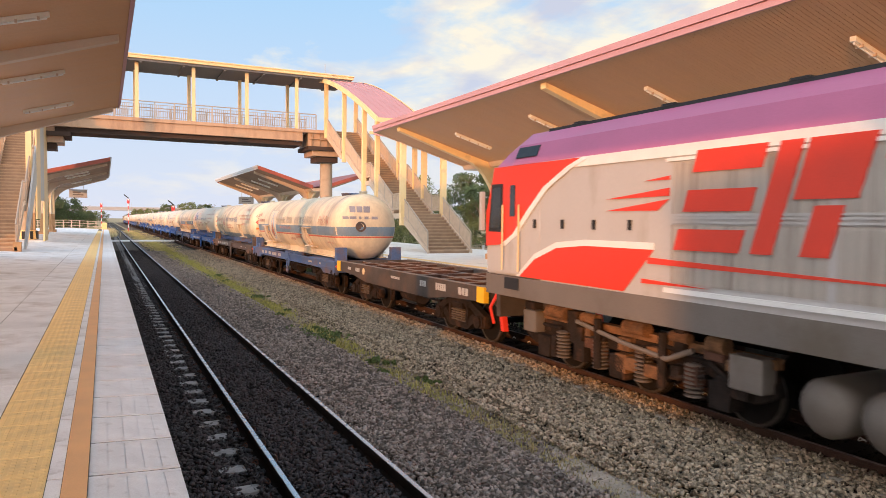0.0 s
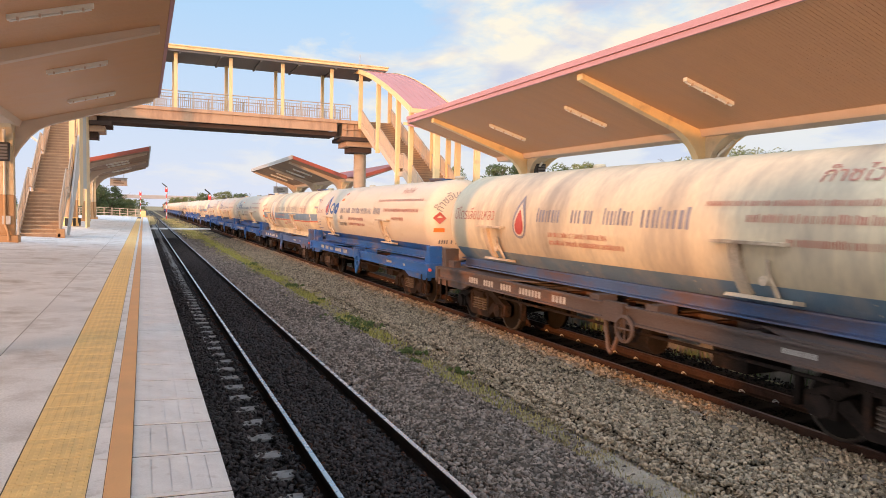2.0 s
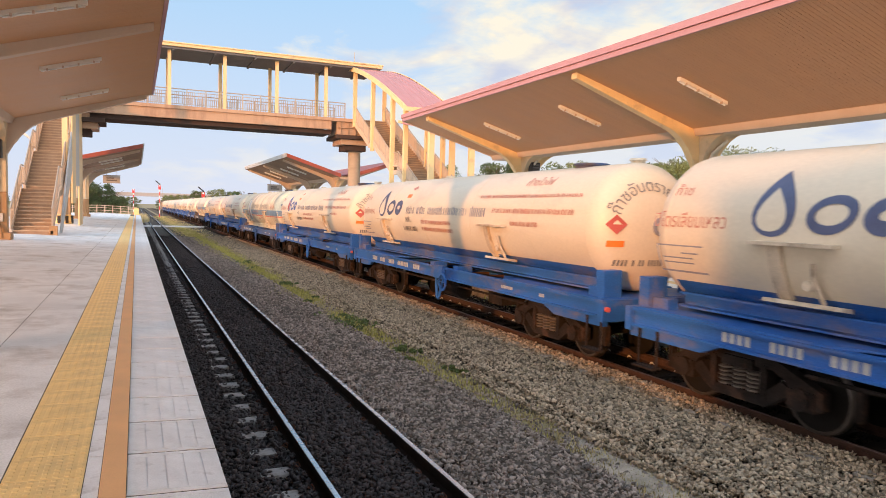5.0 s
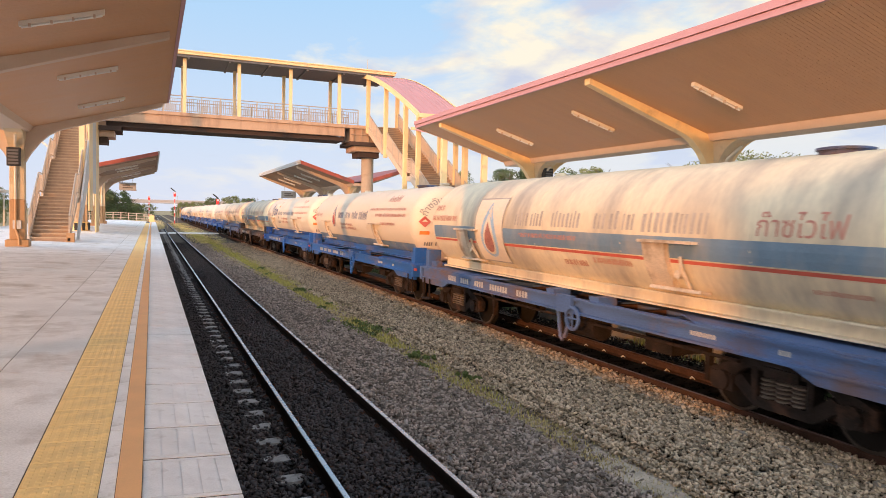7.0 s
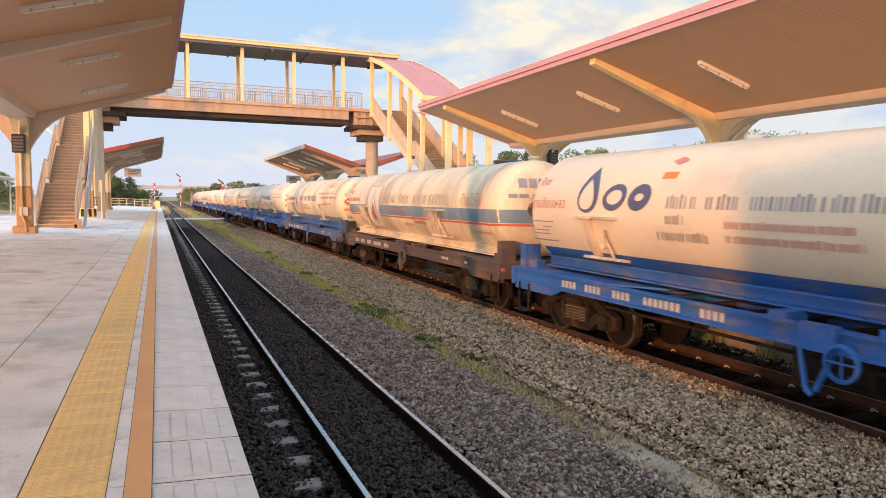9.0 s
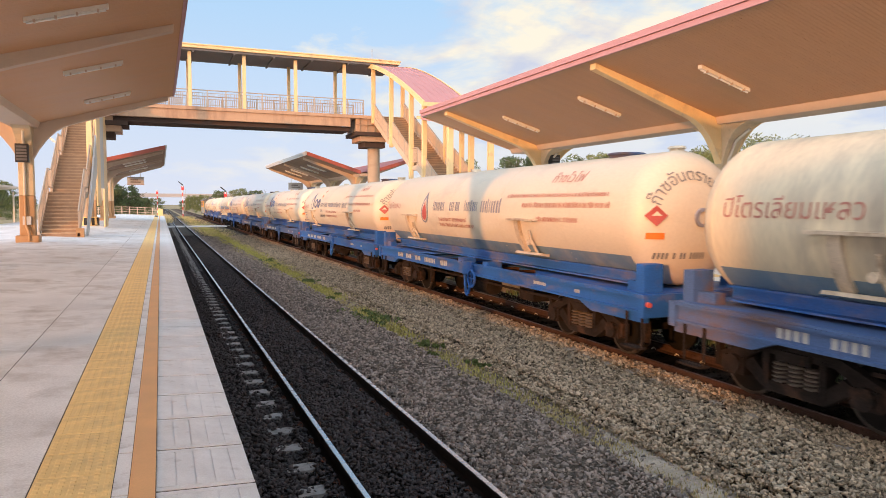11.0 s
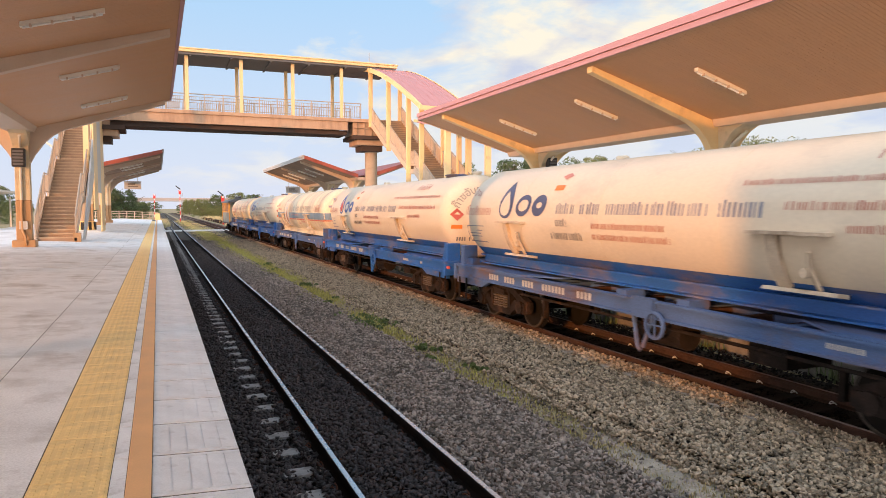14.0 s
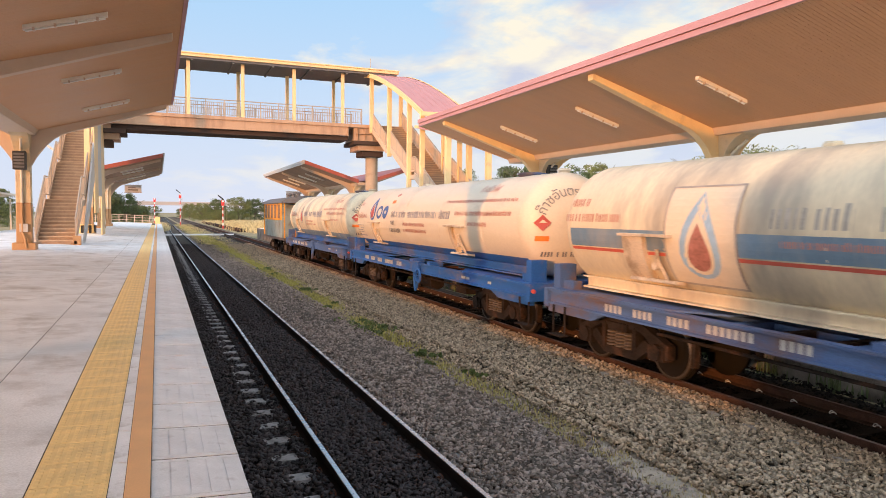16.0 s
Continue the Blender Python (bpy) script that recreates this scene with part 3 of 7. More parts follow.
def footbridge():
    t = thing("footbridge", "covered steel footbridge over the tracks, cream posts", "footbridge", at=(0, BY0, 0))
    L0, L1 = -6.4, 14.3
    w = BY1 - BY0
    part("deck", MB().box(L0, -0.1, DECK - 0.22, L1, w + 0.1, DECK), "girder", t, "salmon painted deck edge")
    for y in (0.0, w - 0.2):
        g = MB().box(L0 + 0.3, y, DECK - 0.80, L1 - 1.7, y + 0.05, DECK - 0.22).box(L0 + 0.3, y - 0.10, DECK - 0.84, L1 - 1.7, y + 0.17, DECK - 0.80)
        gi = part("girder", g, "girder", t, "salmon painted plate girder with rust streaks")
        part("stiffener", MB().box(L1 - 1.8, y - 0.10, DECK - 0.80, L1 - 1.76, y, DECK - 0.24), "girder", gi)
    part("soffit_plate", MB().box(L0 + 0.3, 0.22, DECK - 1.14, L1 - 1.7, w - 0.32, DECK - 0.845), "under", t, "dark box girder below the deck")
    for y in (0.03, w - 0.03):
        for k in range(7):
            x = 15.55 - 3.41 * (k + 1) + 0.02
            if x < -9:
                continue
            part("post", MB().box(x - 0.11, y - 0.09, DECK - 0.02, x + 0.11, y + 0.09, 11.59), "cream", t, "cream square post", bevel=0.01)
        railing(t, L0, 13.55, y, DECK)
    part("roof_lining", MB().box(L0 - 0.3, -0.5, 11.46, 15.95, w + 0.5, 11.60), "roof_grey", t, "dark roof lining")
    part("roof", MB().box(L0 - 0.4, -0.62, 11.60, 16.1, w + 0.62, 11.88), "cream", t, "cream roof edge", bevel=0.02)
    for k in range(9):
        x = L0 + 0.9 + k * 2.55
        part("roof_purlin", MB().box(x - 0.06, -0.45, 11.36, x + 0.06, w + 0.45, 11.455), "roof_grey", t, "grey roof purlin")
    part("roof_lip", MB().box(L0 - 0.4, -0.68, 11.79, 16.15, w + 0.68, 11.85), "cream", t)
    for x in (-4.4, 14.15):
        zb = near_z(x) if x < 0 else 0
        pr = part("pier", MB().lathe([(0.46, zb - 0.05), (0.45, DECK - 2.15)], (x + (0.55 if x > 0 else 0), w / 2, 0), (0, 0, 1), 24), "pier", t, "round concrete pier", smooth=True)
        s = 1 if x > 0 else -1
        xc = x + (0.55 if x > 0 else 0)
        for k, (a, z0, z1, hy, mt) in enumerate(((1.75, DECK - 1.42, DECK - 1.15, 1.45, "under"), (1.35, DECK - 1.80, DECK - 1.41, 1.15, "girder"), (0.95, DECK - 2.20, DECK - 1.79, 0.85, "under"))):
            a += 0.85 if s < 0 else 0
            xa, xb = sorted((xc - s * a, xc + s * 0.62))
            part("pier_head", MB().box(xa, w / 2 - hy, z0, xb, w / 2 + hy, z1), mt, pr, "stepped steel pier head", bevel=0.015)
        xa, xb = sorted((xc - s * 1.75, xc + s * 0.4))
        part("end_diaphragm", MB().box(xa + 0.05, 0.12, DECK - 1.14, xb, w - 0.3, DECK - 0.22), "girder", pr, "salmon painted end box")
        for k in range(3):
            part("gusset", MB().box(xa + 0.3 + k * 0.55, 0.02, DECK - 1.12, xa + 0.34 + k * 0.55, 0.119, DECK - 0.24), "girder", pr, "welded stiffener plate")
        part("shelf_plate", MB().box(xa + 0.1, -0.06, DECK - 0.66, xb, 0.119, DECK - 0.62), "girder", pr)
        if x < 0:
            col = MB().lathe([(0.74, zb), (0.66, zb + 0.55)], (x, w / 2, 0), (0, 0, 1), 20)
            part("collar", col, "tactile", pr, "yellow and black painted collar")
            for i in range(10):
                a = 2 * math.pi * i / 10
                part("stripe", MB().box(-0.09, 0.66, zb + 0.02, 0.09, 0.745, zb + 0.5, Matrix.Translation((x, w / 2, 0)) @ Matrix.Rotation(a, 4, "Z")), "black", pr)
    part("antenna", MB().cyl((14.6, 1.4, 11.75), (14.6, 1.4, 13.0), 0.02, n=6), "rail_metal", t)
    return t


bridge = footbridge()


def stairway(name, x0, x1, ybot, ytop, zbot, roofed, label, wall_x=None):
    """Four straight flights with landings between, climbing away from the camera along the track."""
    t = thing(name, label, "stairway", "footbridge stairs", at=(0, 0, 0))
    n_fl, land = 4, 1.15
    run = (ytop - ybot - 3 * land) / n_fl
    rise = (DECK - zbot) / n_fl
    n = 12
    y, z = ybot, zbot
    centre = []
    for f in range(n_fl):
        for i in range(n):
            ya, za = y + run * i / n, z + rise * i / n
            part("step", MB().box(x0 + 0.05, ya, za + rise / n - 0.05, x1 - 0.05, ya + run / n + 0.03, za + rise / n), "step", t)
            part("riser", MB().box(x0 + 0.06, ya + 0.035, za - 0.05, x1 - 0.06, ya + 0.06, za + rise / n - 0.05), "riser", t)
        for x in (x0, x1):
            s = MB().prism([(y - 0.1, z - 0.25 if f else z), (y + run + 0.05, z + rise - 0.30), (y + run + 0.05, z + rise + 0.14), (y - 0.1, z + 0.14)], "x", x - 0.05, x + 0.05)
            part("stringer", s, "mesh_panel", t, "tan painted stair stringer")
            # railing panel: frame and many bars
            fr = MB()
            for h in (0.16, 0.98):
                fr.tube([(x, y, z + h + 0.08), (x, y + run, z + rise + h + 0.08)], 0.035 if h > 0.5 else 0.02, n=6)
            k = 0
            m = 3
            for k in range(m + 1):
                yy = y + run * k / m
                zz = z + rise * k / m
                fr.box(x - 0.025, yy - 0.025, zz, x + 0.025, yy + 0.025, zz + 1.06)
            part("handrail", fr, "rail_metal", t, "tan tubular handrail")
            bars = MB()
            q = int(run / 0.085)
            for k in range(q):
                yy, zz = y + run * k / q, z + rise * k / q
                bars.box(x - 0.012, yy - 0.022, zz + 0.18, x + 0.012, yy + 0.022, zz + 0.98)
            part("railing_bar", bars, "mesh_panel", t, "tan close-set railing bars")["kind"] = "stuff"
        y, z = y + run, z + rise
        if f < n_fl - 1:
            part("landing", MB().box(x0 - 0.02, y, z - 0.28, x1 + 0.02, y + land, z), "mesh_panel", t, "stair landing", bevel=0.01)
            for x in (x0, x1):
                lr = MB()
                for h in (0.16, 0.98):
                    lr.tube([(x, y, z + h + 0.08), (x, y + land, z + h + 0.08)], 0.03, n=6)
                for k in range(9):
                    lr.box(x - 0.012, y + land * k / 9 - 0.02, z + 0.18, x + 0.012, y + land * k / 9 + 0.02, z + 1.0)
                part("landing_rail", lr, "mesh_panel", t)
            y += land
        centre.append((y, z))
    return t


SX0, SX1 = 14.28, 16.67
stair_r = stairway("stairway", SX0, SX1, 30.6, BY0 + 0.2, 0.0, True, "tan footbridge stairway with a curved pink roof")
stair_l = stairway("stairway", -4.75, -3.25, 33.1, BY0 + 0.2, near_z(-4), False, "tan footbridge stairway beside a grey wall")


def stair_roof():
    t = thing("stair_roof", "curved pink sheet roof on cream posts over stairs", "stair roof")
    # arch in the plane of the stair: flat at the bridge, falling towards the foot
    arc = []
    for k in range(15):
        u = k / 14
        yy = 49.6 - 12.6 * u
        arc.append((yy, 11.82 - 4.35 * u ** 1.4))
    poly = arc + [(a, b - 0.10) for a, b in reversed(arc)]
    part("roof_sheet", MB().prism(poly, "x", SX0 - 0.25, SX1 + 0.35), "roof_pink", t, "faded pink curved roof sheet")
    for k in range(7):
        x = SX0 - 0.1 + k * 0.46
        part("seam", MB().prism([(a, b + 0.02) for a, b in arc] + [(a, b - 0.01) for a, b in reversed(arc)], "x", x, x + 0.03), "roof_pink", t)
    for x in (SX0 - 0.30, SX1 + 0.32):
        part("eave_beam", MB().prism([(a, b + 0.05) for a, b in arc] + [(a, b - 0.26) for a, b in reversed(arc)], "x", x - 0.05, x + 0.06), "cream", t, "cream curved edge beam")
    for k in range(1, 8):
        u = k / 8
        yy, zz = 49.6 - 12.6 * u, 11.82 - 4.35 * u ** 1.4
        part("roof_rib", MB().box(SX0 - 0.24, yy - 0.05, zz - 0.26, SX1 + 0.26, yy + 0.05, zz - 0.11), "cream", t, "cream cross rib")
    part("end_beam", MB().box(SX0 - 0.3, 36.95, 7.22, SX1 + 0.35, 37.1, 7.46), "cream", t)
    part("end_bracket", MB().box(SX0 - 0.55, 37.40, 6.55, SX0 + 0.4, 37.55, 6.70), "cream", t)
    for x, spots in ((SX0 - 0.06, ((47.8, 7.4), (43.7, 5.4), (39.8, 3.2), (37.55, 2.4))), (SX1 + 0.06, ((48.7, 7.6), (44.2, 5.6), (40.35, 3.6), (37.85, 2.6)))):
        for yy, zl in spots:
            u = (49.6 - yy) / 12.6
            part("post", MB().box(x - 0.13, yy - 0.11, zl, x + 0.13, yy + 0.11, 11.82 - 4.35 * max(0, u) ** 1.4 - 0.12), "cream", t, "cream square post", bevel=0.012)
    # lower roof posts by the bottom flights
    for x, yy, zl, zt in ((SX0 - 0.06, 33.7, 1.35, 5.9), (SX1 + 0.06, 33.95, 1.4, 5.6), (SX1 + 0.06, 36.5, 2.9, 6.0)):
        part("post", MB().box(x - 0.15, yy - 0.13, zl, x + 0.15, yy + 0.13, zt), "cream", t, "cream square post", bevel=0.012)
    part("lower_roof", MB().prism([(33.0, 5.75), (37.9, 6.6), (37.9, 6.72), (33.0, 5.87)], "x", SX0 - 0.3, SX1 + 0.35), "roof_pink", t)
    return t


stair_roof()


def left_stair_wall():
    t = thing("stair_wall", "grey and cream steel wall beside the left stairway", "stair wall")
    for k, (a, b) in enumerate(((41.3, 43.6), (43.6, 46.0), (46.0, 48.6))):
        part("wall_panel", MB().box(-3.16, a + 0.01, 0.2 if k == 2 else 1.5 + k, -3.08, b - 0.01, 6.4 + k * 1.3), "cream" if k != 1 else "grey_panel", t, "cream steel cladding panel", bevel=0.01)
    part("post", MB().box(-3.40, 39.2, 2.9, -3.14, 39.5, 9.0), "cream", t, "cream square post", bevel=0.012)
    part("post", MB().box(-3.40, 43.4, 4.6, -3.14, 43.7, 10.6), "cream", t, "cream square post", bevel=0.012)
    part("wing", MB().prism([(34.6, 0.2), (35.2, 0.2), (40.5, 3.2), (40.5, 5.2)], "x", -3.12, -3.04), "grey_panel", t, "grey sloping side panel")
    part("foot_post", MB().box(-3.35, 33.0, 0.15, -3.05, 33.3, 0.55), "brown_paint", t)


left_stair_wall()


# ---------------------------------------------------------------- the train
M["tank_white"] = shade("off-white tank enamel", (0.69, 0.59, 0.455), 0.38, vary=0.05, scale=0.7, grain=25, bump=0.02, dirt=(0.50, 0.44, 0.36), dirt_amt=0.22, dirt_scale=0.8, stretch=(1, 0.5, 1))
M["tank_old"] = shade("weathered cream tank enamel", (0.70, 0.60, 0.43), 0.45, vary=0.10, scale=0.7, grain=20, bump=0.03, dirt=(0.37, 0.32, 0.255), dirt_amt=0.55, dirt_scale=0.9, stretch=(0.6, 1.3, 0.35))
M["cover_tan"] = shade("weathered tan valve box", (0.60, 0.49, 0.37), 0.6, vary=0.2, scale=3, dirt=(0.25, 0.18, 0.12), dirt_amt=0.5, dirt_scale=2.5)
M["band_blue"] = shade("faded blue band", (0.145, 0.225, 0.315), 0.5, vary=0.14, scale=1.5, dirt=(0.30, 0.31, 0.31), dirt_amt=0.5, dirt_scale=1.1, stretch=(1, 1.2, 0.5))
M["band_red"] = shade("red pinstripe", (0.52, 0.10, 0.07), 0.45)
M["text_blue"] = shade("faded blue-grey lettering", (0.25, 0.25, 0.30), 0.5, vary=0.2, scale=3)
M["text_faint"] = shade("nearly worn-off grey lettering", (0.40, 0.36, 0.32), 0.5, vary=0.25, scale=3)
M["text_red"] = shade("faded red lettering", (0.50, 0.21, 0.16), 0.5, vary=0.15, scale=3)
M["text_dark"] = shade("faded dark lettering", (0.19, 0.18, 0.18), 0.5, vary=0.2, scale=3)
M["emblem_slate"] = shade("slate blue emblem", (0.085, 0.10, 0.19), 0.4)
M["chassis_navy"] = shade("dirty navy deck plate", (0.022, 0.04, 0.11), 0.6, vary=0.25, scale=1.5, dirt=(0.05, 0.04, 0.04), dirt_amt=0.4)
M["drop_red"] = shade("red flame emblem", (0.47, 0.085, 0.07), 0.45, vary=0.2, scale=3)
M["flame_worn"] = shade("sun-faded flame red", (0.36, 0.15, 0.12), 0.5, vary=0.35, scale=5, grain=30)
M["drop_blue"] = shade("blue emblem", (0.06, 0.13, 0.36), 0.4)
M["drop_pale"] = shade("pale blue emblem", (0.30, 0.45, 0.62), 0.4)
M["orange"] = shade("orange hazard plate", (0.85, 0.20, 0.03), 0.45)
M["chassis_blue"] = shade("blue wagon frame", (0.022, 0.105, 0.36), 0.5, spec=0.4, vary=0.25, scale=1.2, dirt=(0.19, 0.145, 0.135), dirt_amt=0.42, dirt_scale=2.2, stretch=(1, 0.4, 1))
M["chassis_grey"] = shade("dusty blue-grey wagon frame", (0.070, 0.125, 0.27), 0.6, spec=0.3, vary=0.2, scale=1.2, dirt=(0.16, 0.09, 0.05), dirt_amt=0.5, dirt_scale=1.6, stretch=(1, 0.4, 1))
M["chassis_brown"] = shade("brown-black wagon frame", (0.085, 0.065, 0.06), 0.65, vary=0.25, scale=1.2, dirt=(0.22, 0.10, 0.05), dirt_amt=0.4, dirt_scale=1.6, stretch=(1, 0.4, 1))
M["bogie"] = shade("rusty cast bogie", (0.024, 0.018, 0.016), 0.9, spec=0.15, vary=0.5, scale=4, dirt=(0.10, 0.052, 0.033), dirt_amt=0.28, dirt_scale=3, bump=0.2)
M["wheel"] = shade("dark steel wheel", (0.012, 0.010, 0.009), 0.85, spec=0.12, metal=0.0, vary=0.2, scale=5)
M["tread"] = shade("worn wheel tread", (0.10, 0.085, 0.075), 0.5, metal=0.6)
M["spring"] = shade("dusty coil spring", (0.13, 0.105, 0.09), 0.7, spec=0.2, vary=0.2)
M["flat_black"] = shade("black wagon side sill", (0.075, 0.063, 0.058), 0.75, spec=0.2, vary=0.25, scale=2, dirt=(0.12, 0.078, 0.058), dirt_amt=0.4)
M["flat_rust"] = shade("rusty wagon crossbar", (0.10, 0.05, 0.036), 0.85, spec=0.15, vary=0.35, scale=3, dirt=(0.05, 0.035, 0.03), dirt_amt=0.5)
M["flat_bar"] = shade("worn dusty bar top", (0.22, 0.17, 0.145), 0.75, vary=0.2, scale=3)
M["flat_dust"] = shade("dusty brown deck plate", (0.25, 0.165, 0.12), 0.85, vary=0.25, scale=3, dirt=(0.09, 0.055, 0.04), dirt_amt=0.4)
M["sill_white"] = shade("grubby white lettering", (0.42, 0.41, 0.40), 0.6, vary=0.2, scale=6)
M["yellow"] = shade("yellow end plate", (0.80, 0.47, 0.02), 0.5, vary=0.08)
M["loco_silver"] = shade("silver-grey locomotive paint", (0.47, 0.46, 0.46), 0.35, vary=0.05, scale=1.2, bump=0.02, dirt=(0.33, 0.29, 0.25), dirt_amt=0.3, dirt_scale=1.3, stretch=(1, 1, 0.3))
M["loco_panel"] = shade("dusty grey side grille", (0.43, 0.395, 0.36), 0.5, vary=0.12, scale=2, grain=60, dirt=(0.20, 0.16, 0.13), dirt_amt=0.35, stretch=(1, 6, 0.3))
M["loco_red"] = shade("bright red locomotive paint", (0.72, 0.045, 0.02), 0.35, vary=0.07, scale=1.5, bump=0.02)
M["loco_roof"] = shade("dull magenta roof paint", (0.47, 0.13, 0.24), 0.4, vary=0.08, scale=1.0, bump=0.02)
M["loco_skirt"] = shade("grey-brown skirt paint", (0.16, 0.14, 0.125), 0.5, vary=0.12, scale=1.5, dirt=(0.12, 0.10, 0.08), dirt_amt=0.4)
M["cover_rust"] = shade("ochre rust and brake dust", (0.20, 0.105, 0.055), 0.85, spec=0.15, vary=0.4, scale=5, dirt=(0.06, 0.04, 0.03), dirt_amt=0.5, dirt_scale=4)
M["glass"] = shade("dark cab glass", (0.015, 0.02, 0.025), 0.06, vary=0.02, bump=0, spec=0.8)

R_T, Z_T = 1.08, 2.25               # tank radius and axis above the rail
PITCH, BODY = 13.7, 13.2
Y_A, Y_B = 0.42, 13.28              # tank tips


def wrap(y, s, lift=0.006):
    """A point of the tank's near side: y along, s metres of arc above the axis."""
    a = s / R_T
    return (-(R_T + lift) * math.cos(a), y, Z_T + (R_T + lift) * math.sin(a))


def decal_grid(y0, y1, s0, s1, ny=2, lift=0.006):
    mb = MB()
    ns = max(1, int(abs(s1 - s0) / 0.09))
    vs = [wrap(y0 + (y1 - y0) * i / ny, s0 + (s1 - s0) * j / ns, lift) for j in range(ns + 1) for i in range(ny + 1)]
    fs = [(j * (ny + 1) + i, j * (ny + 1) + i + 1, (j + 1) * (ny + 1) + i + 1, (j + 1) * (ny + 1) + i) for j in range(ns) for i in range(ny)]
    return mb.add(vs, fs)


def decal_bars(rows, lift=0.006):
    """rows: (y0, y1, s0, s1) bars on the tank's side in one mesh."""
    mb = MB()
    for y0, y1, s0, s1 in rows:
        g = decal_grid(y0, y1, s0, s1, 1, lift)
        mb.add(g.v, g.f)
    return mb


def drop_outline(cy, cs, w, h, n=22):
    """A teardrop, point up."""
    pts = []
    for i in range(n):
        a = 2 * math.pi * i / n
        u = math.cos(a)
        pts.append((cy + w / 2 * math.sin(a) * (math.sin((a if a < math.pi else 2 * math.pi - a) / 2) ** 1.3), cs + h / 2 * u))
    return pts


def decal_poly(pts, lift=0.008):
    cy = sum(p[0] for p in pts) / len(pts)
    cs = sum(p[1] for p in pts) / len(pts)
    vs = [wrap(cy, cs, lift)] + [wrap(cy + (a - cy) * 0.5, cs + (b - cs) * 0.5, lift) for a, b in pts] + [wrap(a, b, lift) for a, b in pts]
    n = len(pts)
    fs = [(0, 1 + i, 1 + (i + 1) % n) for i in range(n)] + [(1 + i, 1 + n + i, 1 + n + (i + 1) % n, 1 + (i + 1) % n) for i in range(n)]
    return MB().add(vs, fs)


def ring_poly(cy, cs, w, h, t, slant=0.0, lift=0.008, n=24):
    vs, fs = [], []
    for i in range(n):
        a = 2 * math.pi * i / n
        for k in (1, 0):
            ww, hh = w / 2 - t * k, h / 2 - t * k
            vs.append(wrap(cy - (ww * math.sin(a)) - slant * hh * math.cos(a), cs + hh * math.cos(a), lift))
    for i in range(n):
        j = (i + 1) % n
        fs.append((2 * i, 2 * i + 1, 2 * j + 1, 2 * j))
    return MB().add(vs, fs)


def words(text, size):
    """The outline mesh of a word: vertices in 2D and faces."""
    cu = bpy.data.curves.new("word", "FONT")
    cu.body, cu.size, cu.resolution_u = text, size, 2
    ob = bpy.data.objects.new("word", cu)
    scene.collection.objects.link(ob)
    me = ob.to_mesh()
    vs = [(v.co.x, v.co.y) for v in me.vertices]
    fs = [tuple(p.vertices) for p in me.polygons]
    ob.to_mesh_clear()
    bpy.data.objects.remove(ob)
    bpy.data.curves.remove(cu)
    return vs, fs


def tank_word(text, size, y_left, s, lift=0.008, stretch=1.0):
    """A word on the near side, read from +y to -y."""
    vs, fs = words(text, size)
    return MB().add([wrap(y_left - x * stretch, s + z, lift) for x, z in vs], fs)


# meshes that every wagon shares
SH = {}


def wheelset(parent, y, r=0.42):
    if "wheel" not in SH:
        SH["wheel"] = MB().lathe([(0.10, -0.64), (0.13, -0.62), (0.30, -0.57), (0.34, -0.60), (0.41, -0.60), (0.42, -0.53), (0.45, -0.49), (0.45, -0.47), (0.30, -0.48), (0.06, -0.50),
                                  (0.06, 0.50), (0.30, 0.48), (0.45, 0.47), (0.45, 0.49), (0.42, 0.53), (0.41, 0.60), (0.34, 0.60), (0.30, 0.57), (0.13, 0.62), (0.10, 0.64)], (0, 0, 0), (1, 0, 0), 22).mesh("wheelset", True)
        SH["tread"] = MB().lathe([(0.385, -0.606), (0.426, -0.604), (0.426, -0.545), (0.385, -0.545), (0.385, -0.606)], (0, 0, 0), (1, 0, 0), 24, False).mesh("tyre", True)
    w = part("wheelset", SH["wheel"], "wheel", parent, "dark steel wheels on their axle")
    w.location = (0, y, r)
    tr = part("tyre", SH["tread"], "tread", w)
    return w


